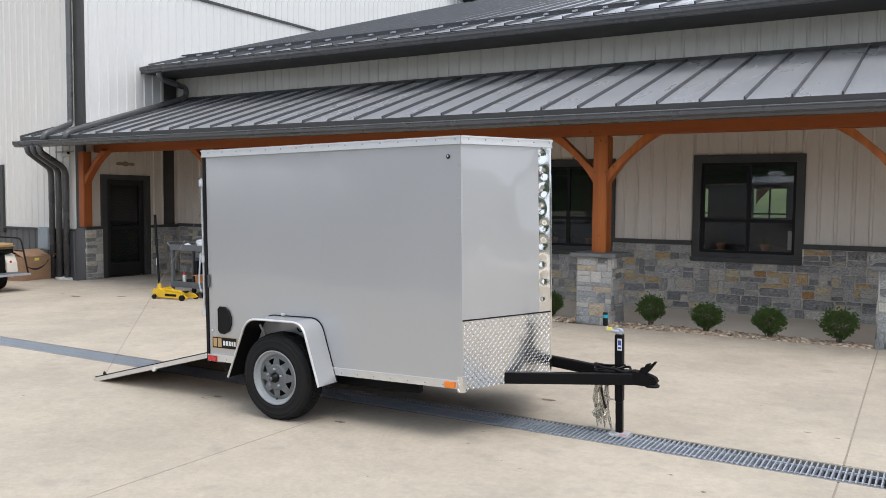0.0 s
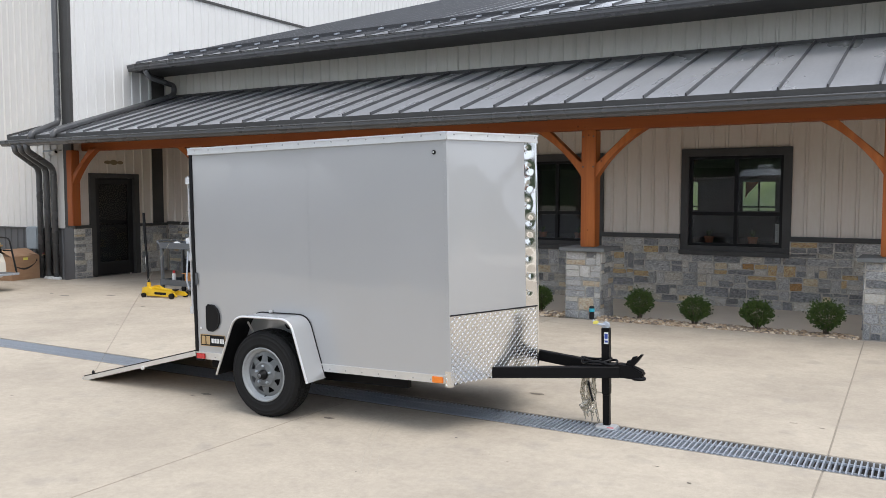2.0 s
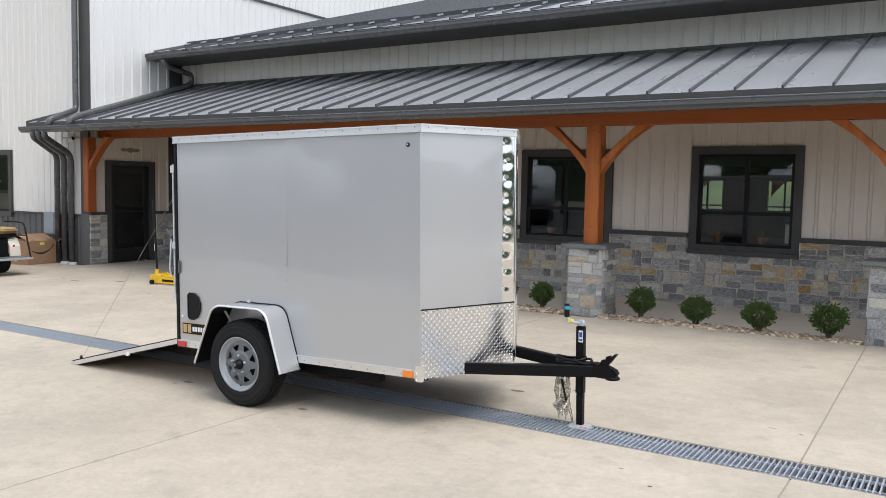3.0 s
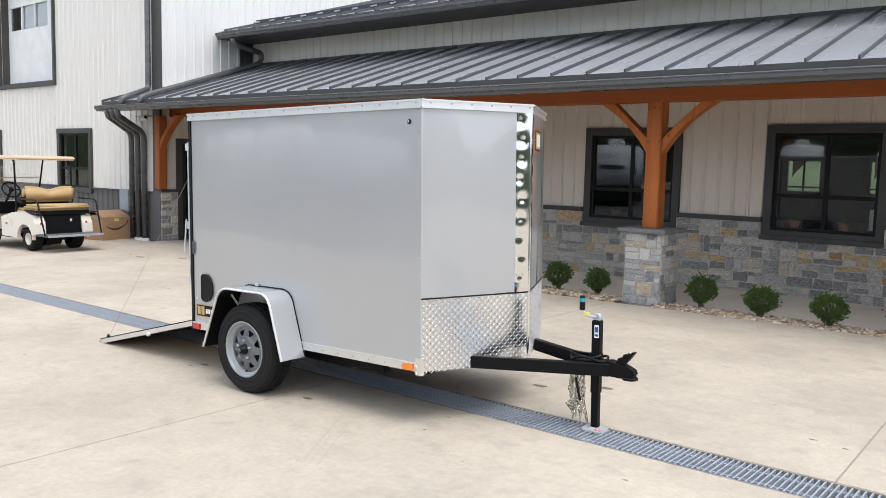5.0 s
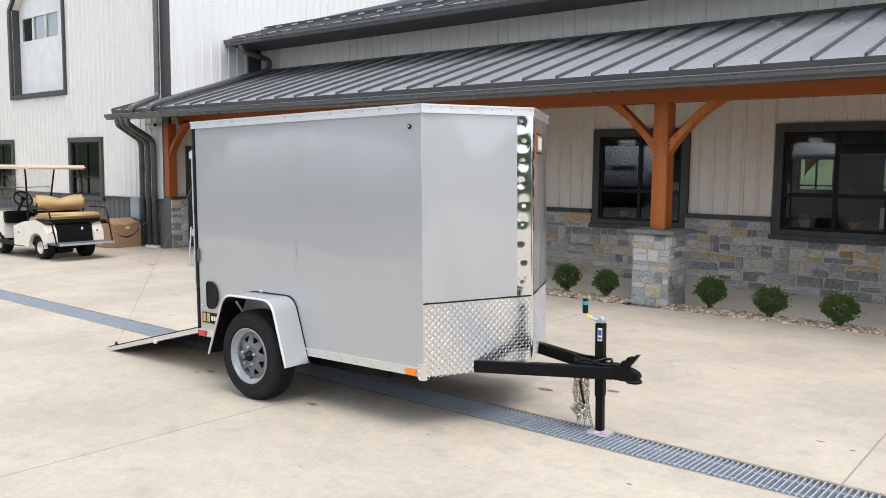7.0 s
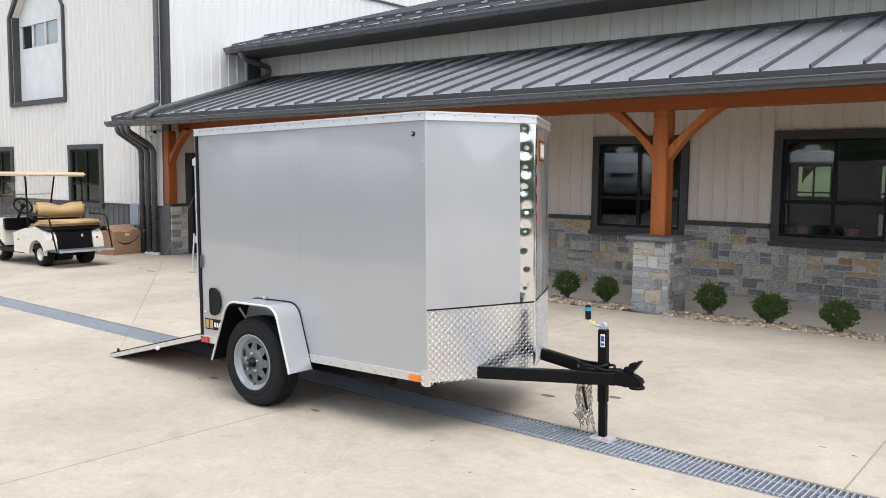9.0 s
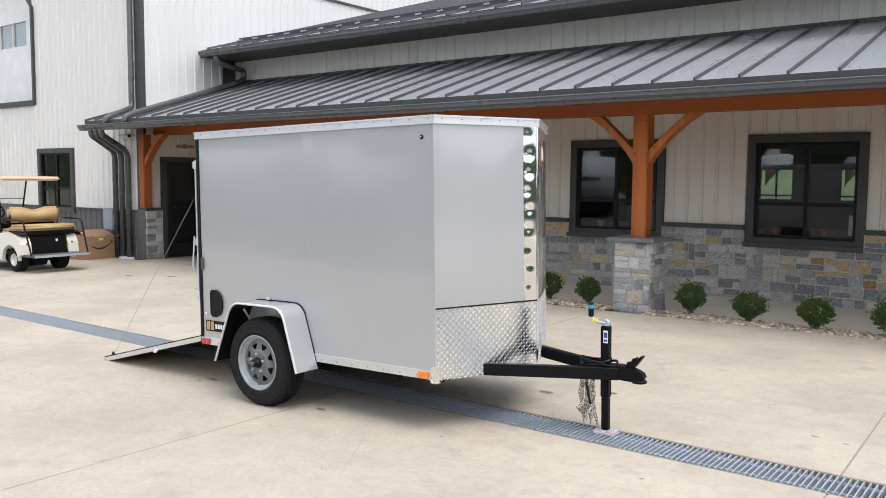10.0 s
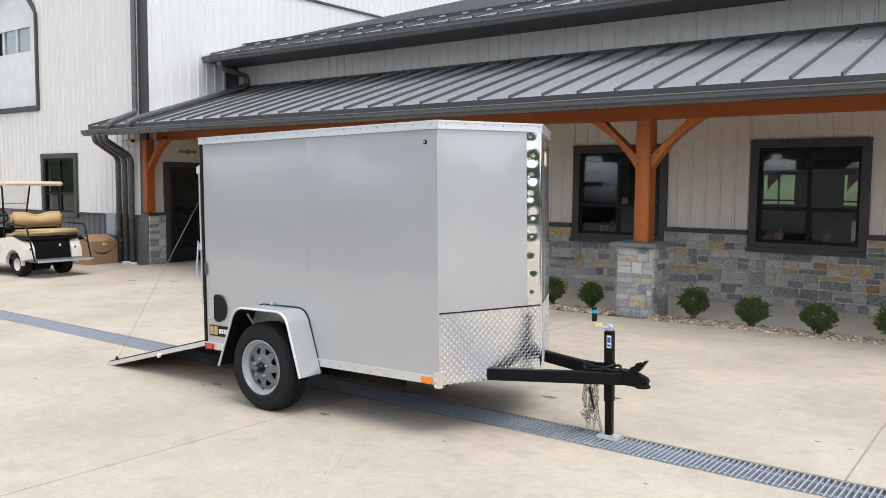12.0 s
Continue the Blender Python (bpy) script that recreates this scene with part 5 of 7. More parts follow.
near_f = fender(-0.225, 0.0)
fender(W + 0.225, W)
part("fender_light", boxed(-1.58, -1.545, -0.03, -0.006, 0.775, 0.795, 0.004), ALU, near_f)
part("fender_bracket", tube(bmesh.new(), [(-1.64, -0.2, 0.72), (-1.68, -0.02, 0.5)], 0.008, 6), ALU, near_f)
part("wiring", tube(bmesh.new(), rounded([(-1.42, 0.0, 0.66), (-1.40, -0.05, 0.70), (-1.36, -0.06, 0.66), (-1.30, -0.02, 0.70)], 4, 0.03), 0.006, 6), BLACK, near_f)

# tongue
def beam_between(p, q, w, z0, z1):
    p, q = Vector((*p, 0)), Vector((*q, 0))
    d = (q - p).normalized()
    n = Vector((-d.y, d.x, 0)) * (w / 2)
    bm = bmesh.new()
    vs = [bm.verts.new(v + s * n + Vector((0, 0, z))) for v in (p, q) for s in (-1, 1) for z in (z0, z1)]
    for f in ((0, 1, 3, 2), (4, 6, 7, 5), (0, 4, 5, 1), (2, 3, 7, 6), (0, 2, 6, 4), (1, 5, 7, 3)):
        bm.faces.new([vs[i] for i in f])
    bmesh.ops.bevel(bm, geom=list(bm.edges), offset=0.005, segments=1, affect="EDGES")
    return bm


TZ0, TZ1 = 0.335, 0.418
for s in (1, -1):
    y = (lambda v: v) if s == 1 else (lambda v: W - v)
    part("tongue_beam", beam_between((0.10, y(0.325)), (1.02, y(0.735)), 0.05, TZ0, TZ1), FRAME_BLACK, trailer, "black painted steel tongue beam")
bm = bmesh.new()
prism(bm, [(0.78, NY - 0.09), (1.02, NY - 0.04), (1.02, NY + 0.04), (0.78, NY + 0.09)], 2, TZ1, TZ1 + 0.008)
part("jack_plate", bm, FRAME_BLACK, trailer)
bm = bmesh.new()
prism(bm, [(0.90, 0.335), (1.10, 0.335), (1.17, 0.34), (1.195, 0.355), (1.195, 0.385), (1.165, 0.405), (1.10, 0.425), (1.02, 0.435), (0.90, 0.43)], 1, NY - 0.04, NY + 0.04)
bmesh.ops.bevel(bm, geom=list(bm.edges), offset=0.01, segments=2, affect="EDGES")
part("coupler", bm, FRAME_BLACK, trailer, "black ball coupler")
part("coupler_lip", lathe(bmesh.new(), [(0.05, 0.328), (0.052, 0.34), (0.04, 0.35)], 18, Matrix.Translation((1.155, NY, 0))), FRAME_BLACK, trailer)
bm = bmesh.new()
prism(bm, [(1.06, 0.42), (1.115, 0.418), (1.145, 0.448), (1.19, 0.508), (1.172, 0.510), (1.148, 0.482), (1.138, 0.496), (1.114, 0.488), (1.105, 0.466), (1.078, 0.460)], 1, NY - 0.02, NY + 0.02)
part("coupler_latch", bm, FRAME_BLACK, trailer)
# jack
JX = 0.917
jack = new("tongue_jack")
jack.empty_display_size = 0.1
jack.parent = trailer
tagged(jack, "black tongue jack with crank handle")
part("outer_tube", boxed(JX - 0.029, JX + 0.029, NY - 0.029, NY + 0.029, 0.20, 0.69, 0.006), FRAME_BLACK, jack)
part("inner_tube", boxed(JX - 0.024, JX + 0.024, NY - 0.024, NY + 0.024, -0.03, 0.20, 0.004), FRAME_BLACK, jack)
foot = bmesh.new()
prism(foot, [(JX - 0.075, NY - 0.045), (JX - 0.055, NY - 0.065), (JX + 0.055, NY - 0.065), (JX + 0.075, NY - 0.045), (JX + 0.075, NY + 0.045), (JX + 0.055, NY + 0.065), (JX - 0.055, NY + 0.065), (JX - 0.075, NY + 0.045)], 2, -0.046, -0.034)
box(foot, JX - 0.027, JX + 0.027, NY - 0.027, NY + 0.027, -0.034, -0.024, 0.003)
part("foot_plate", foot, BRIGHT_ZINC, jack, "zinc-plated foot plate")
part("foot_tag", boxed(JX + 0.015, JX + 0.065, NY - 0.06, NY - 0.03, -0.0338, -0.0325), PINK_TAG, jack)
part("jack_head", lathe(bmesh.new(), [(0.026, -0.018), (0.03, 0.0), (0.026, 0.018)], 16, Matrix.Translation((JX + 0.0, NY, 0.705)) @ SIDE_OUT), GALV, jack)
part("crank_arm", tube(bmesh.new(), rounded([(JX + 0.005, NY - 0.03, 0.712), (JX - 0.045, NY - 0.035, 0.715), (JX - 0.085, NY - 0.035, 0.735), (JX - 0.092, NY - 0.035, 0.76)], 4, 0.02), 0.009, 8), GALV, jack)
part("crank_tag", boxed(JX - 0.085, JX - 0.045, NY - 0.046, NY - 0.026, 0.716, 0.740, 0.004), YELLOW_TAG, jack, "yellow tag on the crank")
part("crank_grip", lathe(bmesh.new(), [(0.017, 0.75), (0.019, 0.755), (0.019, 0.838), (0.015, 0.846)], 14, Matrix.Translation((JX - 0.095, NY - 0.035, 0))), BLACK, jack, "black hand grip")
part("grip_band", lathe(bmesh.new(), [(0.0196, 0.806), (0.0200, 0.809), (0.0200, 0.827), (0.0196, 0.830)], 14, Matrix.Translation((JX - 0.095, NY - 0.035, 0))), CYAN, jack)
part("jack_label", boxed(JX - 0.006, JX + 0.026, NY - 0.0312, NY - 0.0296, 0.575, 0.66), WHITE_PAINT, jack, "white and blue jack label")
part("label_bar", boxed(JX - 0.002, JX + 0.022, NY - 0.0322, NY - 0.0313, 0.612, 0.648), BLUE, jack)
part("label_bar", boxed(JX - 0.002, JX + 0.022, NY - 0.0322, NY - 0.0313, 0.585, 0.600), BLUE, jack)
# wiring loop on the tongue
part("wire_loop", tube(bmesh.new(), [(0.87 + 0.13 * math.cos(a), NY - 0.01 + 0.07 * math.sin(a), 0.44 + 0.012 * math.sin(3 * a)) for a in [2 * math.pi * k / 28 for k in range(28)]], 0.009, 6, True), BLACK, trailer, "coiled black trailer cable")
part("wire_loop", tube(bmesh.new(), [(0.85 + 0.11 * math.cos(a), NY - 0.015 + 0.062 * math.sin(a), 0.457 + 0.01 * math.sin(2 * a + 1)) for a in [2 * math.pi * k / 28 for k in range(28)]], 0.008, 6, True), BLACK, trailer)

# safety chains hanging under the tongue
link_bm = bmesh.new()
tube(link_bm, [(0.0075 * math.cos(a), 0, 0.0145 * math.sin(a) + (0.006 if math.sin(a) > 0 else -0.006)) for a in [2 * math.pi * k / 12 for k in range(12)]], 0.0038, 6, True)
chain_link = None


def chain(pts):
    global chain_link
    pts = [Vector(p) for p in pts]
    step, k = 0.030, 0
    for a, b in zip(pts, pts[1:]):
        n = max(1, round((b - a).length / step))
        for i in range(n):
            c = a + (b - a) * ((i + 0.5) / n)
            q = (b - a).to_track_quat("Z", "Y").to_matrix().to_4x4()
            m = Matrix.Translation(c) @ q @ Matrix.Rotation(radians(45 + 90 * (k % 2) + random.uniform(-20, 20)), 4, "Z")
            k += 1
            if chain_link is None:
                chain_link = part("chain_link", link_bm, ZINC, trailer, "zinc-plated safety chain link")
                chain_link.matrix_basis = m
            else:
                share("chain_link", chain_link.data, trailer, m)


for dx, strands in ((0.752, 4), (0.778, 3), (0.838, 3)):
    for j in range(strands):
        ox, oy = dx + random.uniform(-0.012, 0.012), NY - 0.05 + random.uniform(-0.03, 0.05)
        bot = -0.015 + random.uniform(0, 0.05) + (0.07 if j > 1 else 0)
        chain([(ox, oy, 0.335), (ox + random.uniform(-0.02, 0.015), oy, 0.2), (ox + random.uniform(-0.03, 0.02), oy + 0.01, bot)])
for k in range(2):
    # slack gathered in a tangle low down
    ax, az = 0.775 + 0.02 * k, 0.10 + 0.02 * k
    chain([(ax + 0.04 * math.cos(a), NY - 0.05 + 0.03 * math.sin(2 * a), az + 0.035 * math.sin(a)) for a in [2 * math.pi * i / 7 for i in range(8)]])
part("chain_hook", tube(bmesh.new(), rounded([(0.80, NY - 0.06, 0.30), (0.815, NY - 0.06, 0.22), (0.835, NY - 0.06, 0.15)], 3, 0.02), 0.008, 6), BLACK, trailer)
# small framed label on the far nose strip
nx0 = Matrix.Translation((NX, NY, 0)) @ Matrix.Rotation(math.atan2(nose_dir.y, -nose_dir.x), 4, "Z")
for nm, a0, a1, z0, z1, o, mt in (("nose_label", 0.20, 0.52, 1.79, 1.965, 0.003, TIMBER), ("label_field", 0.215, 0.505, 1.805, 1.95, 0.005, BLACK), ("label_rim", 0.235, 0.485, 1.82, 1.935, 0.007, TAN_VINYL), ("label_bar", 0.28, 0.45, 1.835, 1.92, 0.009, WHITE_PAINT)):
    ob = part(nm, boxed(a0, a1, -o, -o + 0.0018, z0, z1), mt, trailer)
    ob.matrix_basis = nx0


# ---- stonework ----
def unit_stone(rng):
    """A rough quarried block, one unit wide and high, its face towards -y, with worn edges."""
    bm = bmesh.new()
    j = lambda a: rng.uniform(-a, a)
    # an uneven outline: knocked-off corners and wavering sides
    ring = []
    for (ax, az), (bx, bz) in (((-1, -1), (1, -1)), ((1, -1), (1, 1)), ((1, 1), (-1, 1)), ((-1, 1), (-1, -1))):
        flat = az == bz
        ring.append((ax, az, -ax * rng.uniform(0.0, 0.05), -az * rng.uniform(0.0, 0.13)))
        for f in (rng.uniform(0.12, 0.35), rng.uniform(0.5, 0.88)):
            ring.append((ax + (bx - ax) * f, az + (bz - az) * f, 0.0 if flat else -ax * rng.uniform(-0.005, 0.03), -az * rng.uniform(-0.02, 0.07) if flat else 0.0))
    rect = lambda h, y, dy: [bm.verts.new((sx * h + ox, y + j(dy), sz * h + oz)) for sx, sz, ox, oz in ring]
    back, mid, face = rect(0.485, 0.0, 0.0), rect(0.488, -0.76, 0.03), rect(0.452, -0.96, 0.10)
    n = len(ring)
    for a, b in ((back, mid), (mid, face)):
        for i in range(n):
            bm.faces.new((a[i], a[(i + 1) % n], b[(i + 1) % n], b[i]))
    c = bm.verts.new((j(0.2), -1.0 + j(0.06), j(0.2)))
    for i in range(n):
        bm.faces.new((face[i], face[(i + 1) % n], c))
    me = bpy.data.meshes.new("stone")
    bmesh.ops.recalc_face_normals(bm, faces=bm.faces)
    bm.to_mesh(me)
    bm.free()
    return me


STONE_RNG = random.Random(7)
WALL_STONES, PIER_STONES = [], []
for k in range(10):
    for kept, mat_ in ((WALL_STONES, STONE), (PIER_STONES, PIER_STONE)):
        me = unit_stone(STONE_RNG)
        me.materials.append(mat_)
        kept.append(me)


def ashlar(rng, a0, a1, z0, z1, course=(0.17, 0.26), width=(0.2, 0.46)):
    """Random coursed stones: bands split into single blocks and stacks of two or three."""
    z = z0
    while z < z1 - 0.02:
        h = rng.uniform(*course)
        if z1 - z - h < course[0] * 0.6:
            h = z1 - z
        a = a0
        while a < a1 - 0.01:
            w = rng.uniform(*width)
            if a1 - a - w < width[0] * 0.6:
                w = a1 - a
            kind = rng.random()
            if kind < 0.22 or h < 0.12:
                yield a, a + w, z, z + h
            elif kind < 0.80:
                # two or three thin beds, each cut where it will
                cuts = [0.0, rng.uniform(0.30, 0.70), 1.0] if h < 0.2 or rng.random() < 0.7 else [0.0, rng.uniform(0.22, 0.4), rng.uniform(0.58, 0.78), 1.0]
                for c0, c1 in zip(cuts, cuts[1:]):
                    lo, hi = z + h * c0, z + h * c1
                    if w > 0.30 and rng.random() < 0.5:
                        m = a + w * rng.uniform(0.3, 0.7)
                        yield a, m, lo, hi
                        yield m, a + w, lo, hi
                    else:
                        yield a, a + w, lo, hi
            else:
                m = a + w * rng.uniform(0.3, 0.7)
                tall = (a, m) if rng.random() < 0.5 else (m, a + w)
                rest = (m, a + w) if tall[0] == a else (a, m)
                yield *tall, z, z + h
                c = z + h * rng.uniform(0.3, 0.7)
                yield *rest, z, c
                yield *rest, c, z + h
            a += w
        z += h


def lay_stones(parent, meshes, m, a0, a1, z0, z1, seed, depth=0.07, holes=(), joint=0.007, **kw):
    rng = random.Random(seed)
    for s0, s1, t0, t1 in ashlar(rng, a0, a1, z0, z1, **kw):
        if any(h[0] < (s0 + s1) / 2 < h[1] and h[2] < (t0 + t1) / 2 < h[3] for h in holes):
            continue
        w, h = s1 - s0 - joint, t1 - t0 - joint
        if w < 0.03 or h < 0.025:
            continue
        d = depth * rng.uniform(0.8, 1.12)
        flip = rng.choice((0, 180))
        share("stone", rng.choice(meshes), parent, m @ pose((s0 + s1) / 2, 0, (t0 + t1) / 2, 0, flip, rng.uniform(-1.5, 1.5)) @ Matrix.Diagonal((w, d, h, 1)))


wainscot = tagged(new("wall_stone_base"), "wainscot of grey and tan quarried stone in pale mortar", "wall", kind="structure")
bm = bmesh.new()
for c0, c1, lo, hi in holed(XS + 0.12, 14.0, -0.12, 1.015, [(WIN_A[0], WIN_A[1], 0.77, 1.1), (WIN_B[0], WIN_B[1], 0.78, 1.1)]):
    box(bm, c0, c1, YW - 0.093, YW + 0.1, lo, hi)
part("mortar_bed", bm, MORTAR, wainscot)
wainscot_b = tagged(new("wall_stone_bay"), "wainscot of grey and tan quarried stone under the window", "wall", kind="structure")
wall_m = pose(0, YW - 0.052, 0)
lay_stones(wainscot, WALL_STONES, wall_m, -7.4, -3.9, -0.03, 0.775, 11, 0.062, course=(0.09, 0.24), width=(0.13, 0.46))
lay_stones(wainscot_b, WALL_STONES, wall_m, -3.9, 0.2, -0.03, 0.775, 16, 0.062, course=(0.09, 0.24), width=(0.13, 0.46))
for c0, c1, sd in ((-7.4, WIN_B[0], 12), (WIN_B[1], WIN_A[0], 13), (WIN_A[1], 0.2, 14)):
    lay_stones(wainscot if sd == 12 else wainscot_b, WALL_STONES, wall_m, c0 + 0.004, c1 - 0.004, 0.777, 1.012, sd, 0.06, course=(0.2, 0.24))
lay_stones(wainscot, WALL_STONES, wall_m, XS + 0.15, -12.2, -0.08, 1.01, 15, 0.06)

pilaster = tagged(new("wall_stone_pilaster"), "stone facing beside the entrance door", "wall", kind="structure")
bm = bmesh.new()
box(bm, XS + 0.0, XS + 0.082, YG - 0.03, 11.215, -0.12, 1.0)
box(bm, XS + 0.0, XS + 0.082, 12.475, 13.2, -0.12, 1.0)
part("mortar_bed", bm, MORTAR, pilaster)
side_m = Matrix.Translation((XS + 0.048, 0, 0)) @ Matrix.Rotation(radians(90), 4, "Z")
lay_stones(pilaster, WALL_STONES, side_m, YG - 0.045, 11.21, -0.08, 0.995, 21, 0.05, course=(0.14, 0.26), width=(0.19, 0.34))
lay_stones(pilaster, WALL_STONES, side_m, 12.48, 13.19, -0.08, 0.995, 22, 0.05)


def stone_pier(x, y, seed):
    h = 0.235
    z0 = lie(x, y) - 0.06
    p = thing("stone_pier", pose(x, y, 0), "square grey stone pier with a flat capstone under the porch post", "pier", "stone piers along the porch")
    part("core", boxed(-h - 0.021, h + 0.021, -h - 0.021, h + 0.021, z0, 0.921), MORTAR, p)
    for k in range(4):
        m = Matrix.Rotation(radians(90 * k), 4, "Z") @ Matrix.Translation((0, -h + 0.003, 0))
        lay_stones(p, PIER_STONES, m, -h - 0.02, h + 0.02, z0 + 0.01, 0.92, seed + k, 0.040, joint=0.006, course=(0.10, 0.20), width=(0.12, 0.30))
    cap = bmesh.new()
    box(cap, -0.335, 0.335, -0.335, 0.335, 0.922, 0.975, 0.008)
    bmesh.ops.subdivide_edges(cap, edges=[e for e in cap.edges if e.calc_length() > 0.3], cuts=6)
    for v in cap.verts:
        if abs(v.co.z - 0.95) < 0.03 and max(abs(v.co.x), abs(v.co.y)) > 0.32:
            v.co.x += 0.008 * noise.noise((v.co * 9 + Vector((x, 0, 0))))
            v.co.y += 0.008 * noise.noise((v.co * 9 + Vector((0, x, 5))))
    part("capstone", cap, CAPSTONE, p, "flat grey capstone")
    return p


for k, (x, y) in enumerate(PIERS):
    stone_pier(x, y, 100 + 10 * k)


# ---- river pebbles ----
def pebbles(name, label, x0, x1, y0, y1, z, count, seed, size=(0.020, 0.046)):
    rng = random.Random(seed)
    ico = bmesh.new()
    bmesh.ops.create_icosphere(ico, subdivisions=1, radius=1)
    ico.verts.index_update()
    vs0 = [v.co.copy() for v in ico.verts]
    fs0 = [[v.index for v in f.verts] for f in ico.faces]
    ico.free()
    verts, faces = [], []
    for k in range(count):
        r = rng.uniform(*size)
        m = pose(rng.uniform(x0, x1), rng.uniform(y0, y1), z + rng.uniform(-0.01, 0.03), rng.uniform(-25, 25), rng.uniform(-25, 25), rng.uniform(0, 360)) @ Matrix.Diagonal((r * rng.uniform(1, 1.5), r, r * rng.uniform(0.5, 0.8), 1))
        b = len(verts)
        verts += [m @ (v * rng.uniform(0.88, 1.1)) for v in vs0]
        faces += [[b + i for i in f] for f in fs0]
    me = bpy.data.meshes.new(name)
    me.from_pydata(verts, [], faces)
    me.materials.append(PEBBLE)
    ob = tagged(new(name, me), label, "gravel", kind="stuff")
    return smooth(ob)


isl = PEBBLE.node_tree
geo = isl.nodes.new("ShaderNodeNewGeometry")
ramp = isl.nodes.new("ShaderNodeValToRGB")
for k, (at, c) in enumerate(((0.0, (0.37, 0.27, 0.18)), (0.25, (0.56, 0.45, 0.33)), (0.42, (0.26, 0.20, 0.15)), (0.6, (0.46, 0.34, 0.22)), (0.8, (0.66, 0.57, 0.45)), (0.90, (0.17, 0.14, 0.115)))):
    e = ramp.color_ramp.elements[k] if k < 2 else ramp.color_ramp.elements.new(at)
    e.position, e.color = at, (*c, 1)
ramp.color_ramp.interpolation = "CONSTANT"
isl.links.new(geo.outputs["Random Per Island"], ramp.inputs["Fac"])
isl.links.new(ramp.outputs["Color"], isl.nodes["Principled BSDF"].inputs["Base Color"])
for k, (x0, x1) in enumerate(((-6.9, -4.17), (-3.60, -0.42), (0.16, 3.3))):
    pebbles("river_pebbles", "tan and brown river pebbles edging the porch", x0, x1, 10.585, 10.99, 0.008, int((x1 - x0) * 640), 31 + k, (0.015, 0.035))


# ---- shrubs ----
def shrub(x, y, h, w, seed):
    rng = random.Random(seed)
    z0 = -0.03
    s = thing("shrub", pose(x, y, z0), "small dense green boxwood-like shrub in the pebble strip", "shrub", "shrubs along the porch")
    stems = bmesh.new()
    tips = []
    for k in range(15):
        a, t = rng.uniform(0, 2 * math.pi), rng.uniform(0.2, 1.0)
        top = Vector((math.cos(a) * w * 0.42 * t, math.sin(a) * w * 0.42 * t, h * rng.uniform(0.55, 0.92)))
        mid = Vector((top.x * 0.35, top.y * 0.35, top.z * 0.5))
        tube(stems, [(math.cos(a) * 0.02, math.sin(a) * 0.02, 0), mid, top], [0.007, 0.005, 0.002], 5)
        tips += [mid, top, (mid + top) / 2]
    part("stem", stems, BARK, s)
    verts, faces = [], []
    for k in range(2300):
        # leaves fill an egg-shaped crown, thicker towards the outside, with gaps and stray shoots
        u = Vector((rng.gauss(0, 1), rng.gauss(0, 1), rng.gauss(0, 1))).normalized()
        r = rng.uniform(0.45, 1.0) ** 0.6
        lump = 1 + 0.30 * noise.noise(u * 2.2 + Vector((seed, 0, 0))) + 0.32 * noise.noise(u * 6.5 + Vector((0, seed, 0)))
        c = Vector((u.x * w * 0.5 * r * lump, u.y * w * 0.5 * r * lump, h * 0.64 + u.z * h * 0.36 * r * lump))
        if c.z < h * 0.27:
            continue
        squeeze = 0.42 + 0.62 * min(1.0, max(0.0, (c.z - h * 0.16) / (h * 0.40))) ** 0.8
        c.x *= squeeze
        c.y *= squeeze
        if rng.random() < 0.06:
            c *= rng.uniform(1.05, 1.15)
        d = (u + Vector((rng.uniform(-0.8, 0.8), rng.uniform(-0.8, 0.8), rng.uniform(-0.2, 0.9)))).normalized()
        side = d.orthogonal().normalized()
        side.rotate(Matrix.Rotation(rng.uniform(0, 6.28), 3, d))
        ln, wd = rng.uniform(0.022, 0.038), rng.uniform(0.008, 0.013)
        b = len(verts)
        fold = d.cross(side) * 0.004
        verts += [c, c + d * ln * 0.5 + side * wd + fold, c + d * ln, c + d * ln * 0.5 - side * wd + fold]
        faces += [(b, b + 1, b + 2), (b, b + 2, b + 3)]
    me = bpy.data.meshes.new("foliage")
    me.from_pydata(verts, [], faces)
    me.materials.append(LEAF)
    ob = new("foliage", me)
    ob.parent = s
    return s


for k, (x, y, h, w) in enumerate(((-5.15, 10.93, 0.45, 0.36), (-4.52, 10.90, 0.43, 0.30), (-3.08, 10.93, 0.47, 0.34), (-2.33, 10.86, 0.42, 0.37), (-1.56, 10.82, 0.43, 0.37), (-0.78, 10.85, 0.47, 0.39), (-6.0, 10.93, 0.45, 0.36))):
    shrub(x, y, h * 0.97, w * 0.95, 40 + k)


# ---- flower pots inside the windows ----
def flower_pot(x, z, seed, r=0.075):
    p = thing("flower_pot", pose(x, YW + 0.14, z), "terracotta flower pot with a small plant on the window ledge", "flower pot", "flower pots on the ledges")
    part("pot", lathe(bmesh.new(), [(r * 0.7, 0), (r * 0.95, r * 1.3), (r * 1.05, r * 1.3), (r * 1.05, r * 1.65), (r * 0.9, r * 1.65), (r * 0.85, r * 1.4)], 18), TERRACOTTA, p)
    rng = random.Random(seed)
    bm = bmesh.new()
    for k in range(26):
        a, ln = rng.uniform(0, 6.28), rng.uniform(0.06, 0.16)
        d = Vector((math.cos(a) * 0.5, math.sin(a) * 0.5, 1)).normalized()
        s = d.cross(Vector((0, 0, 1))).normalized() * 0.012
        o = Vector((0, 0, r * 1.4))
        vs = [bm.verts.new(q) for q in (o, o + d * ln * 0.6 + s, o + d * ln, o + d * ln * 0.6 - s)]
        bm.faces.new(vs)
    part("plant", bm, LEAF, p)
    return p


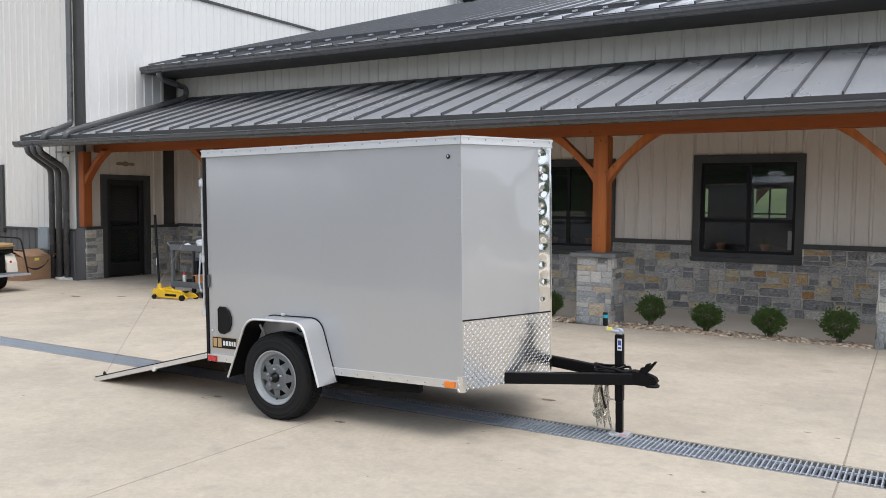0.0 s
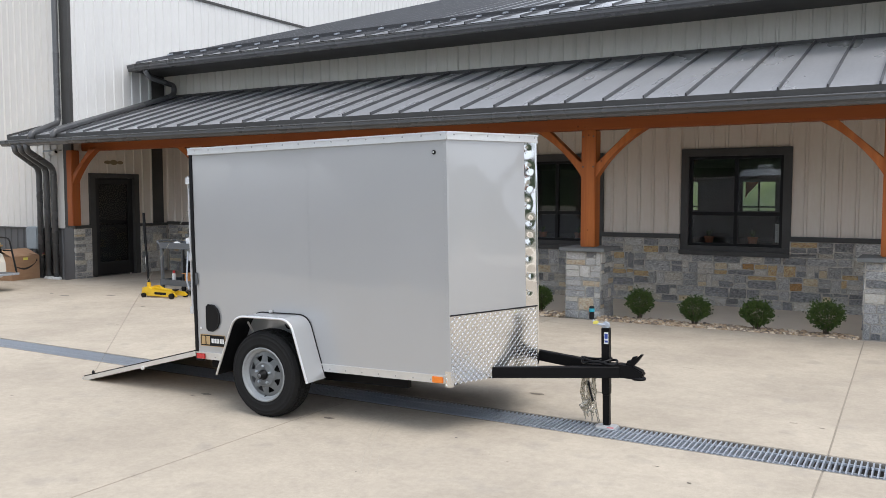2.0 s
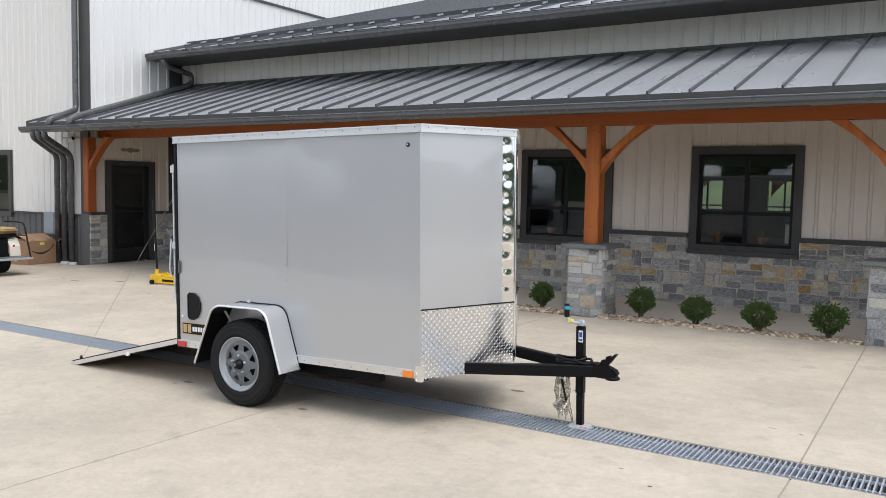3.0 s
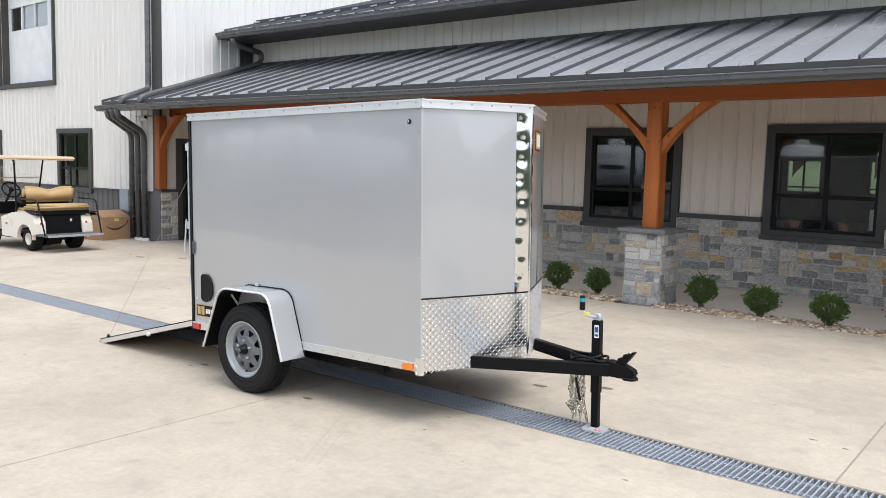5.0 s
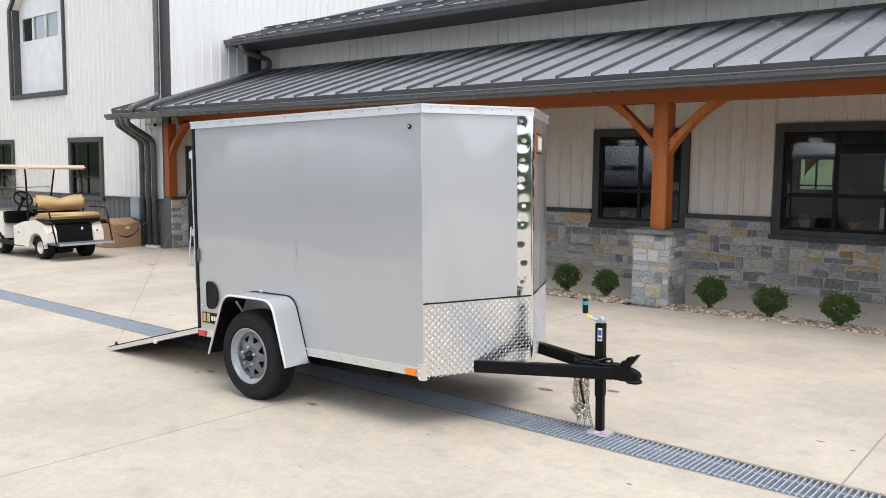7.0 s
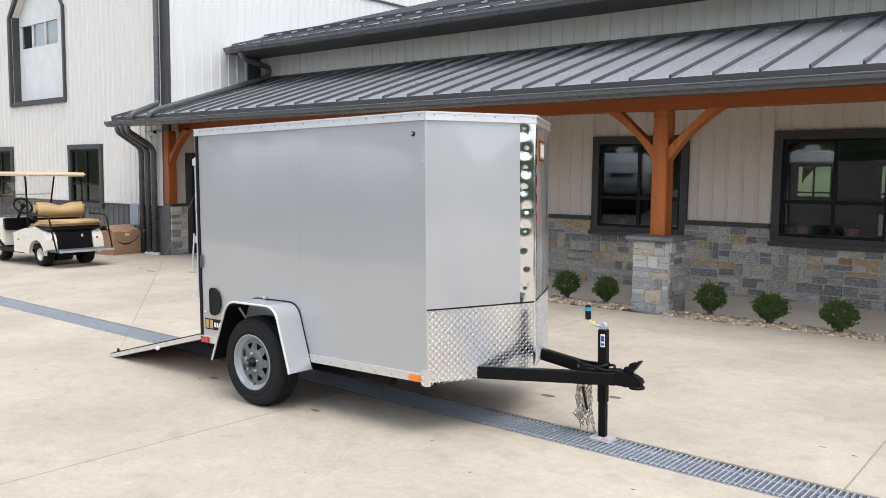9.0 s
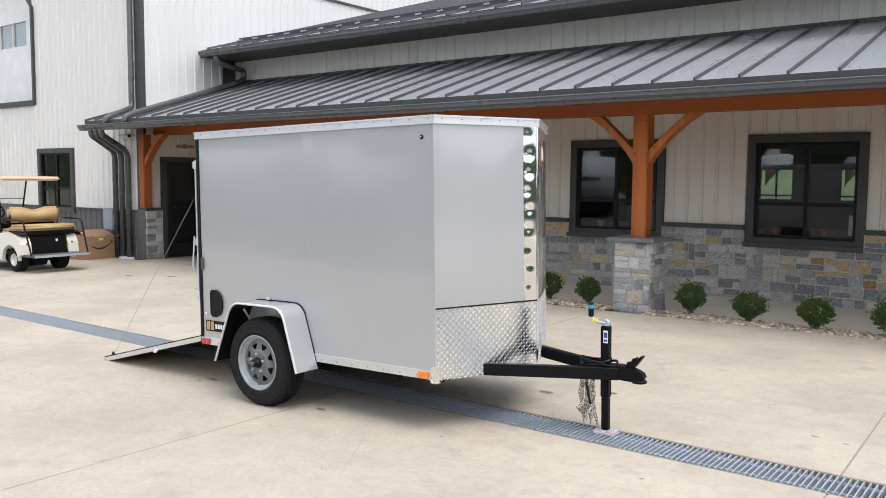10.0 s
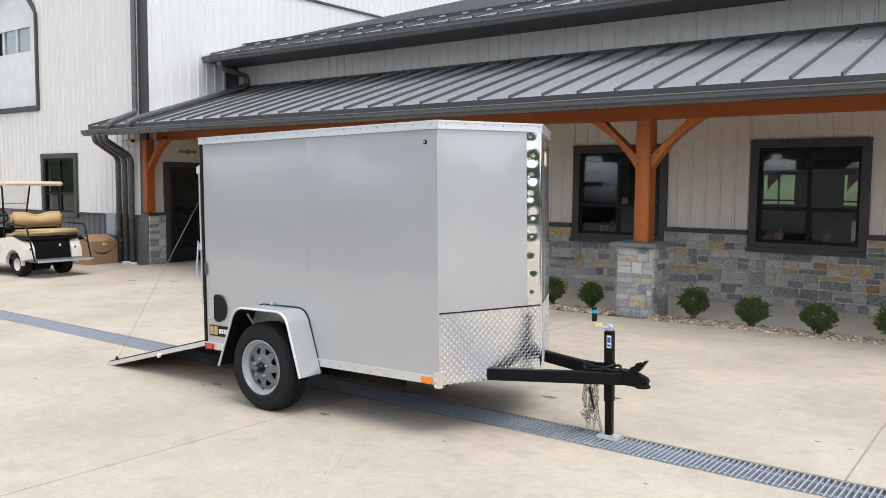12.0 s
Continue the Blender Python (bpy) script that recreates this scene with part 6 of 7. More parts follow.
for (w0, w1, zz), xs in (((WIN_A[0], WIN_A[1], 0.93), (-2.76, -2.10)), ((WIN_B[0], WIN_B[1], 0.93), (-5.62, -4.95))):
    tagged(part("window_ledge", boxed(w0 + 0.12, w1 - 0.12, YW + 0.062, YW + 0.26, zz - 0.035, zz), BLACK), "dark window ledge inside", "ledge", kind="structure")
    for i, x in enumerate(xs):
        flower_pot(x, zz, 60 + i)
notice = thing("notice", pose(0, 0, 0), "white paper notice standing inside the window", "notice")
part("sheet", boxed(-1.765, -1.705, YW + 0.05, YW + 0.056, 0.985, 1.27), WHITE_PAINT, notice)

# ---- electrical box, tap, camera, conduit on the wing ----
eb = thing("electrical_box", pose(-16.25, YG - 0.02, 0.045), "pale grey metal electrical box on the charcoal wainscot", "electrical box")
part("case", boxed(-0.19, 0.19, -0.15, 0.0, 0.50, 0.975, 0.012), BOX_GREY, eb)
part("lid", boxed(-0.178, 0.178, -0.165, -0.151, 0.52, 0.955, 0.006), BOX_GREY, eb)
part("conduit", tube(bmesh.new(), [(-0.12, -0.08, 0.5), (-0.12, -0.08, -0.08)], 0.02, 8), BOX_GREY, eb)
tap = thing("hose_tap", pose(-15.915, YG - 0.12, 0.44) @ Matrix.Scale(0.7, 4), "small brass hose tap beside the downspouts", "tap")
part("spout", tube(bmesh.new(), rounded([(0, 0.1, 0), (0, -0.05, 0), (0, -0.08, -0.05)], 4, 0.03), 0.014, 8), GOLD, tap)
part("tap_wheel", lathe(bmesh.new(), [(0.03, 0), (0.035, 0.006), (0.03, 0.012)], 12, pose(0, -0.02, 0.03)), RED_PAINT, tap)
cam_thing = thing("security_camera", pose(-15.33, 10.62, 2.56), "small white security camera under the porch eave", "security camera")
smooth(part("housing", lathe(bmesh.new(), [(0.02, -0.1), (0.05, -0.1), (0.055, 0.08), (0.045, 0.09), (0.02, 0.085)], 16, Matrix.Rotation(radians(75), 4, "Y")), WHITE_PAINT, cam_thing))
part("lens", lathe(bmesh.new(), [(0.03, 0.0), (0.03, 0.012)], 14, Matrix.Rotation(radians(75), 4, "Y") @ Matrix.Translation((0, 0, 0.083))), BLACK, cam_thing)
part("arm", tube(bmesh.new(), [(-0.02, 0.02, 0.04), (-0.02, 0.20, 0.06)], 0.015, 8), WHITE_PAINT, cam_thing)
part("conduit", tube(bmesh.new(), [(-0.6, 0.17, 0.06), (-0.06, 0.17, 0.06)], 0.014, 8), BOX_GREY, cam_thing)


# ---- cardboard carton ----
cz = lie(-16.1, 10.3) + 0.004
carton = thing("cardboard_box", pose(-16.22, 10.22, cz) @ pose(0, 0, 0, 0, 0, 12), "brown cardboard carton with loosely closed flaps and a curved dark print", "cardboard box")
hx, hy, ch = 0.34, 0.365, 0.48
bm = bmesh.new()
t = 0.006
box(bm, -hx, hx, -hy, hy, 0, t)
box(bm, -hx, -hx + t, -hy, hy, t, ch)
box(bm, hx - t, hx, -hy, hy, t, ch)
box(bm, -hx + t, hx - t, -hy, -hy + t, t, ch)
box(bm, -hx + t, hx - t, hy - t, hy, t, ch)
part("carton_wall", bm, CARD, carton)
for s in (-1, 1):
    fl = part("flap", boxed(0, hx * 1.0, -hy + 0.01, hy - 0.01, 0, 0.005), CARD, carton)
    fl.matrix_basis = Matrix.Translation((s * -hx, 0, ch)) @ (Matrix.Rotation(radians(-24), 4, "Y") if s > 0 else Matrix.Rotation(radians(180), 4, "Z") @ Matrix.Rotation(radians(-24), 4, "Y"))
fl = part("flap", boxed(-hx + 0.01, hx - 0.01, 0, 0.2, 0, 0.005), CARD, carton)
fl.matrix_basis = Matrix.Translation((0, -hy, ch)) @ Matrix.Rotation(radians(12), 4, "X")
fl = part("flap", boxed(-hx + 0.01, hx - 0.01, -0.2, 0, 0, 0.005), CARD, carton)
fl.matrix_basis = Matrix.Translation((0, hy, ch)) @ Matrix.Rotation(radians(-12), 4, "X")
# a plain curved bar of print on the long side, a yellow sticker, a pale label
bm = bmesh.new()
lo, hi = [], []
for k in range(15):
    s = k / 14
    y = -0.27 + 0.54 * s
    zc = 0.34 - 0.13 * math.sin(math.pi * (0.12 + 0.80 * s)) + 0.03 * s
    wd = 0.006 + 0.014 * math.sin(math.pi * s)
    lo.append(bm.verts.new((hx + 0.0015, y, zc - wd)))
    hi.append(bm.verts.new((hx + 0.0015, y, zc + wd)))
for k in range(14):
    bm.faces.new((lo[k], lo[k + 1], hi[k + 1], hi[k]))
part("print_band", bm, INK, carton)
part("print_tip", prism(bmesh.new(), [(0.25, 0.33), (0.30, 0.42), (0.31, 0.37)], 0, hx + 0.001, hx + 0.002), INK, carton)
part("sticker", boxed(hx + 0.001, hx + 0.0025, -0.06, 0.06, 0.40, 0.455), YELLOW_TAG, carton)
part("tape_strip", boxed(-0.05, 0.12, -hy - 0.0022, -hy - 0.0005, 0.05, 0.14), CARD, carton)


# ---- golf cart ----
# local frame: x forwards (away from the yard's middle), y to its left, origin under the rear axle
CART = pose(-14.86, 8.44, lie(-14.9, 8.3), 0, 0, 183)
cart = thing("golf_cart", CART, "cream golf cart with tan rear-facing seat and tan canopy", "golf cart")


def cart_wheel(x, y, s):
    w = new("wheel")
    w.empty_display_size = 0.05
    w.parent = cart
    w.matrix_basis = Matrix.Translation((x, y, 0.222)) @ Matrix.Rotation(radians(-90 * s), 4, "X")
    smooth(part("tyre", lathe(bmesh.new(), [(0.11, -0.02), (0.13, 0.0), (0.18, 0.004), (0.21, -0.015), (0.222, -0.05), (0.222, -0.15), (0.21, -0.19), (0.15, -0.2), (0.11, -0.19)], 36, close=True), RUBBER, w))
    smooth(part("rim", lathe(bmesh.new(), [(0.118, -0.012), (0.112, -0.004), (0.095, -0.03), (0.06, -0.045), (0.045, -0.03), (0.01, -0.03)], 28), CREAM, w, "cream steel wheel disc"))
    for k in range(4):
        a = k * math.pi / 2 + 0.4
        part("lug_nut", lathe(bmesh.new(), [(0.009, -0.045), (0.009, -0.025)], 6, Matrix.Translation((0.06 * math.cos(a), 0.06 * math.sin(a), 0))), GALV, w)


for x, half in ((0.0, 0.50), (1.66, 0.48)):
    for s in (1, -1):
        cart_wheel(x, s * half, s)
# rear body: two side panels with round wheel arches, and a black well between
for s in (1, -1):
    arch = [(0.28 * math.cos(a), 0.222 + 0.28 * math.sin(a)) for a in [math.pi * k / 10 for k in range(11)]]
    side = [(0.52, 0.24), (0.85, 0.24), (0.86, 0.60), (0.45, 0.70), (0.05, 0.74), (-0.30, 0.66), (-0.38, 0.52), (-0.40, 0.34), (-0.29, 0.30)]
    outline_c = [side[0]] + side[1:] + [(p[0], p[1]) for p in reversed(arch)]
    bm = bmesh.new()
    prism(bm, outline_c, 1, s * 0.50, s * 0.565)
    part("side_panel", bm, CREAM, cart)
    bm = bmesh.new()
    prism(bm, [(0.86, 0.60), (0.45, 0.70), (0.05, 0.74), (-0.30, 0.66), (-0.30, 0.64), (0.05, 0.72), (0.45, 0.68), (0.86, 0.58)], 1, s * 0.30, s * 0.50)
    part("body_top", bm, CREAM, cart)
    bm = bmesh.new()
    prism(bm, [(-0.30, 0.66), (-0.38, 0.52), (-0.40, 0.34), (-0.37, 0.34), (-0.35, 0.52), (-0.28, 0.64)], 1, s * 0.36, s * 0.50)
    part("rear_panel", bm, CREAM, cart)
    part("tail_light", lathe(bmesh.new(), [(0.022, 0), (0.022, 0.01), (0.012, 0.016)], 14, Matrix.Translation((-0.375, s * 0.44, 0.53)) @ Matrix.Rotation(radians(-100), 4, "Y")), RED_LENS, cart)
part("side_badge", boxed(0.62, 0.70, 0.566, 0.570, 0.47, 0.50), GOLD, cart)
part("rear_well", boxed(-0.33, 0.2, -0.36, 0.36, 0.30, 0.66), BLACK, cart)
part("well_tag", boxed(-0.335, -0.331, -0.18, -0.14, 0.55, 0.60), WHITE_PAINT, cart)
part("floor_pan", boxed(0.5, 1.95, -0.52, 0.52, 0.24, 0.29, 0.01), BLACK, cart)
part("rocker", boxed(0.5, 1.45, 0.52, 0.56, 0.22, 0.30, 0.01), BLACK, cart)
part("rocker", boxed(0.5, 1.45, -0.56, -0.52, 0.22, 0.30, 0.01), BLACK, cart)
part("axle", boxed(-0.04, 0.04, -0.42, 0.42, 0.17, 0.25), BLACK, cart)
part("motor", lathe(bmesh.new(), [(0.1, -0.15), (0.1, 0.15)], 16, Matrix.Translation((-0.1, 0.1, 0.2)) @ Matrix.Rotation(radians(90), 4, "X")), BLACK, cart)
# front cowl
bm = bmesh.new()
prism(bm, [(1.35, 0.30), (1.38, 0.75), (1.50, 0.86), (1.62, 0.86), (2.15, 0.62), (2.28, 0.40), (2.25, 0.28), (1.95, 0.26), (1.92, 0.40), (1.80, 0.50), (1.55, 0.50), (1.42, 0.40)], 1, -0.52, 0.52)
bmesh.ops.bevel(bm, geom=list(bm.edges), offset=0.02, segments=2, affect="EDGES")
part("front_cowl", bm, CREAM, cart)
part("dash", boxed(1.30, 1.42, -0.50, 0.50, 0.62, 0.86, 0.02), BLACK, cart)
# seats
def cushion(x0, x1, y0, y1, z0, z1, r=0.04):
    bm = boxed(x0, x1, y0, y1, z0, z1)
    bmesh.ops.bevel(bm, geom=list(bm.edges), offset=r, segments=4, affect="EDGES")
    return bm


smooth(part("front_seat", cushion(0.45, 0.85, -0.48, 0.30, 0.64, 0.76), TAN_VINYL, cart))
bm = cushion(0.10, 0.22, -0.50, 0.50, 0.90, 1.20, 0.045)
bmesh.ops.subdivide_edges(bm, edges=[e for e in bm.edges if e.calc_length() > 0.5], cuts=17)
for v in bm.verts:
    if v.co.z > 1.09:
        v.co.z -= 0.06 * math.exp(-(v.co.y / 0.17) ** 2)
smooth(part("backrest", bm, TAN_VINYL, cart, "tan two-lobed vinyl backrest"))
part("backrest_board", boxed(0.221, 0.25, -0.44, 0.44, 0.80, 1.13, 0.01), BLACK, cart)
smooth(part("rear_seat", cushion(-0.40, 0.08, -0.54, 0.54, 0.765, 0.875, 0.04), TAN_VINYL, cart, "tan vinyl rear-facing seat"))
part("seat_base", boxed(-0.36, 0.10, -0.52, 0.52, 0.69, 0.765, 0.01), BLACK, cart)
part("seat_support", boxed(-0.30, 0.05, -0.34, 0.34, 0.60, 0.69), BLACK, cart)
part("arm_pad", boxed(0.06, 0.26, 0.48, 0.56, 0.88, 1.0, 0.02), BLACK, cart)
part("foot_deck", boxed(-0.80, -0.40, -0.54, 0.54, 0.30, 0.335, 0.006), GREY_PLASTIC, cart, "dark rear foot deck with metal edge")
part("deck_edge", boxed(-0.815, -0.80, -0.54, 0.54, 0.30, 0.34, 0.003), GALV, cart)
for s in (1, -1):
    part("grab_rail", tube(bmesh.new(), rounded([(0.10, s * 0.56, 0.97), (-0.30, s * 0.57, 0.97), (-0.50, s * 0.57, 0.96), (-0.72, s * 0.55, 0.33)], 5, 0.10), 0.016, 8), BLACK, cart, "bent black grab rail")
    part("rail_brace", tube(bmesh.new(), [(-0.36, s * 0.54, 0.73), (-0.57, s * 0.565, 0.73)], 0.013, 6), BLACK, cart)
    part("windscreen_strut", tube(bmesh.new(), [(1.60, s * 0.53, 0.82), (1.34, s * 0.53, 1.71)], 0.017, 8), BLACK, cart)
for y in (0.55, -0.55):
    part("canopy_strut", tube(bmesh.new(), rounded([(0.30, y, 0.72), (0.34, y, 1.60), (0.42, y * 0.96, 1.71)], 5, 0.12), 0.018, 8), BLACK, cart)
bm = cushion(0.17, 1.95, -0.57, 0.60, 1.69, 1.77, 0.03)
part("canopy", bm, CANOPY, cart, "tan moulded canopy roof")
part("windscreen", prism(bmesh.new(), [(1.60, 0.84), (1.35, 1.69), (1.346, 1.69), (1.596, 0.84)], 1, -0.5, 0.5), CLEAR, cart)
part("windscreen_bar", tube(bmesh.new(), [(1.475, -0.52, 1.32), (1.475, 0.52, 1.32)], 0.01, 6), GALV, cart)
part("steering_wheel", tube(bmesh.new(), [tuple(Matrix.Translation((1.05, 0.27, 1.10)) @ Matrix.Rotation(radians(-55), 4, "Y") @ Vector((0.17 * math.cos(a), 0.17 * math.sin(a), 0))) for a in [2 * math.pi * k / 24 for k in range(24)]], 0.016, 8, True), BLACK, cart)
part("steering_hub", lathe(bmesh.new(), [(0.05, -0.01), (0.05, 0.02), (0.03, 0.03)], 14, Matrix.Translation((1.05, 0.27, 1.10)) @ Matrix.Rotation(radians(-55), 4, "Y")), BLACK, cart)
for k in range(3):
    a = 2 * math.pi * k / 3 + 0.5
    part("steering_spoke", tube(bmesh.new(), [(1.05, 0.27, 1.10), tuple(Matrix.Translation((1.05, 0.27, 1.10)) @ Matrix.Rotation(radians(-55), 4, "Y") @ Vector((0.17 * math.cos(a), 0.17 * math.sin(a), 0)))], 0.01, 6), BLACK, cart)
part("steering_column", tube(bmesh.new(), [(1.06, 0.27, 1.08), (1.42, 0.27, 0.70)], 0.025, 8), BLACK, cart)


# ---- yellow floor jack ----
fj = thing("floor_jack", pose(-11.1, 9.55, lie(-11, 9.5), 0, 0, 4), "yellow trolley floor jack with a tall black handle", "floor jack")
for s in (-1, 1):
    bm = bmesh.new()
    prism(bm, [(-0.14, 0.06), (-0.12, 0.17), (0.0, 0.185), (0.12, 0.14), (0.58, 0.10), (0.66, 0.05), (0.60, 0.03), (0.0, 0.03)], 1, s * 0.12 - 0.012, s * 0.12 + 0.012)
    part("side_plate", bm, YELLOW, fj)
    part("print_bar", boxed(0.16, 0.42, s * 0.134 - 0.002, s * 0.134 + 0.002, 0.06, 0.10), BLACK, fj)
    for x, r in ((0.57, 0.05), (-0.06, 0.04)):
        part("caster", lathe(bmesh.new(), [(r * 0.4, -0.02), (r, -0.02), (r, 0.02), (r * 0.4, 0.02)], 16, Matrix.Translation((x, s * 0.16, r)) @ Matrix.Rotation(radians(90), 4, "X")), BLACK, fj)
part("lift_arm", prism(bmesh.new(), [(0.02, 0.10), (0.08, 0.16), (0.52, 0.13), (0.52, 0.10)], 1, -0.05, 0.05), YELLOW, fj)
part("saddle", lathe(bmesh.new(), [(0.03, 0.12), (0.055, 0.135), (0.055, 0.15), (0.04, 0.15)], 16, Matrix.Translation((0.50, 0, 0))), BLACK, fj)
part("power_unit", boxed(-0.13, 0.03, -0.10, 0.10, 0.06, 0.16, 0.012), YELLOW, fj)
part("handle_socket", tube(bmesh.new(), [(-0.10, 0, 0.14), (-0.108, 0, 0.245)], 0.032, 10), YELLOW, fj)
part("handle", tube(bmesh.new(), [(-0.107, 0, 0.23), (-0.18, 0.02, 0.92)], 0.019, 10), BLACK, fj)
part("handle_grip", tube(bmesh.new(), [(-0.18, 0.02, 0.90), (-0.225, 0.035, 1.42)], 0.023, 10), BLACK, fj, "black padded grip")
part("handle_label", boxed(-0.156, -0.146, -0.0165, -0.0135, 0.56, 0.68), WHITE_PAINT, fj)

# ---- tool trolley ----
tc = thing("tool_trolley", pose(-10.85, 10.10, lie(-10.85, 10.1)), "grey plastic two-shelf tool trolley with clutter on it", "trolley")
for zz in (0.16, 0.80):
    bm = boxed(-0.42, 0.42, -0.26, 0.26, zz, zz + 0.03)
    for x0, x1, y0, y1 in ((-0.42, 0.42, -0.26, -0.235), (-0.42, 0.42, 0.235, 0.26), (-0.42, -0.395, -0.235, 0.235), (0.395, 0.42, -0.235, 0.235)):
        box(bm, x0, x1, y0, y1, zz + 0.03, zz + 0.10)
    part("tray", bm, GREY_PLASTIC, tc)
for sx in (-1, 1):
    for sy in (-1, 1):
        part("leg", boxed(sx * 0.39 - 0.025, sx * 0.39 + 0.025, sy * 0.23 - 0.025, sy * 0.23 + 0.025, 0.10, 0.80, 0.006), GREY_PLASTIC, tc)
        part("caster", lathe(bmesh.new(), [(0.02, -0.015), (0.05, -0.015), (0.05, 0.015), (0.02, 0.015)], 14, Matrix.Translation((sx * 0.37, sy * 0.22, 0.05)) @ Matrix.Rotation(radians(90), 4, "X")), BLACK, tc)
part("push_handle", tube(bmesh.new(), rounded([(-0.42, -0.22, 0.84), (-0.55, -0.22, 0.92), (-0.55, 0.22, 0.92), (-0.42, 0.22, 0.84)], 5, 0.06), 0.018, 8), GREY_PLASTIC, tc)
tz = lie(-10.85, 10.1)


def lump(name, label, cat, mat, x, y, z, sx, sy, sz, seed):
    bm = bmesh.new()
    bmesh.ops.create_icosphere(bm, subdivisions=3, radius=1)
    for v in bm.verts:
        k = 1 + 0.45 * noise.noise(v.co * 1.7 + Vector((seed, 0, 0)))
        v.co = Vector((v.co.x * sx * k, v.co.y * sy * k, max(v.co.z * k, -0.3) * sz + sz * 0.3))
    ob = part(name, bm, mat)
    ob.location = (x, y, z)
    return tagged(ob, label, cat)


lump("rag", "crumpled white rag on the tool trolley", "rag", RAG, -10.71, 10.07, tz + 0.832, 0.13, 0.12, 0.12, 3)
lump("rag", "crumpled grey plastic sheet on the tool trolley", "rag", RAG, -11.03, 10.03, tz + 0.832, 0.10, 0.09, 0.06, 9)
bt = thing("spray_bottle", pose(-11.10, 10.0, tz + 0.192), "white spray can with a red cap on the lower shelf", "bottle")
part("can", lathe(bmesh.new(), [(0.032, 0), (0.033, 0.15), (0.022, 0.17)], 16), WHITE_PAINT, bt)
part("cap", lathe(bmesh.new(), [(0.024, 0.168), (0.024, 0.21), (0.02, 0.215)], 14), RED_PAINT, bt)
ca = thing("parts_carton", pose(-10.67, 10.05, tz + 0.192), "open orange-brown parts carton on the lower shelf", "carton")
part("carton_body", boxed(-0.11, 0.11, -0.1, 0.1, 0.0, 0.19, 0.003), ORANGE, ca)
part("carton_flap", boxed(-0.11, 0.11, -0.17, -0.1, 0.185, 0.19), ORANGE, ca)
dr = thing("drill_case", pose(-10.85, 10.11, tz + 0.192), "black tool case standing on the lower shelf", "tool case")
part("case", boxed(-0.06, 0.05, -0.08, 0.08, 0.0, 0.42, 0.01), BLACK, dr)
pt = thing("potted_plant", pose(-11.75, 11.55, lie(-11.7, 11)), "small green potted plant behind the tool trolley", "plant")
part("pot", lathe(bmesh.new(), [(0.12, 0.0), (0.16, 0.32), (0.17, 0.32), (0.17, 0.36), (0.14, 0.36)], 20), TERRACOTTA, pt)
bm = bmesh.new()
rng = random.Random(5)
for k in range(120):
    a, ln = rng.uniform(0, 6.28), rng.uniform(0.3, 0.75)
    d = Vector((math.cos(a) * rng.uniform(0.1, 0.8), math.sin(a) * rng.uniform(0.1, 0.8), 1)).normalized()
    s = d.cross(Vector((0, 0, 1))).normalized() * 0.02
    o = Vector((0, 0, 0.33))
    bm.faces.new([bm.verts.new(q) for q in (o, o + d * ln * 0.6 + s, o + d * ln, o + d * ln * 0.6 - s)])
part("plant_leaves", bm, LEAF, pt)


# ---- across the yard, seen only in the panes and the polished metal ----
def tree(seed):
    rng = random.Random(seed)
    t = thing("tree", pose(0, 0, -0.4), "broad leafy tree at the far side of the yard", "tree", "trees across the yard")
    bm = bmesh.new()
    tube(bm, [(0, 0, 0), (0.1, 0.05, 2.0), (0.0, 0.1, 4.5), (0.1, 0, 7.0)], [0.32, 0.24, 0.17, 0.05], 9)
    limbs = []
    for k in range(9):
        a, z = rng.uniform(0, 6.28), rng.uniform(2.0, 5.5)
        end = Vector((math.cos(a) * rng.uniform(1.6, 3.0), math.sin(a) * rng.uniform(1.6, 3.0), z + rng.uniform(1.0, 2.6)))
        tube(bm, [(0, 0, z), end * 0.5 + Vector((0, 0, z * 0.55)), end], [0.10, 0.06, 0.02], 6)
        limbs.append(end)
    part("trunk", bm, BARK, t)
    verts, faces = [], []
    clumps = [e + Vector((rng.uniform(-1, 1), rng.uniform(-1, 1), rng.uniform(-0.6, 1.2))) for e in limbs for _ in range(3)] + [Vector((rng.uniform(-1, 1), rng.uniform(-1, 1), rng.uniform(5.5, 8.6))) for _ in range(9)]
    for c in clumps:
        r = rng.uniform(0.8, 1.5)
        for k in range(70):
            u = Vector((rng.gauss(0, 1), rng.gauss(0, 1), rng.gauss(0, 0.8))).normalized() * r * rng.uniform(0.4, 1) ** 0.5
            d = Vector((rng.uniform(-1, 1), rng.uniform(-1, 1), rng.uniform(-1, 1))).normalized()
            s = d.orthogonal().normalized() * rng.uniform(0.10, 0.2)
            b = len(verts)
            p = c + u
            verts += [p, p + d * 0.16 + s, p + d * 0.34, p + d * 0.16 - s]
            faces.append((b, b + 1, b + 2, b + 3))
    me = bpy.data.meshes.new("crown")
    me.from_pydata(verts, [], faces)
    me.materials.append(TREE_LEAF)
    ob = new("crown", me)
    ob.parent = t
    return t


kinds = [tree(71), tree(72), tree(73)]
rng = random.Random(8)
spots = [(-62 + k * 6.4 + rng.uniform(-2, 2), -40 + rng.uniform(-6, 4)) for k in range(10)]
# and some nearer the yard's open end, beyond the porch
spots += [(46, -14), (52, -5), (45, 1.5), (55, 8), (61, 2.0)]
for k, (x, y) in enumerate(spots):
    m = pose(x, y, -0.42, 0, 0, rng.uniform(0, 360))
    if k < 3:
        kinds[k].matrix_basis = m
    else:
        copy_thing(kinds[k % 3], m)

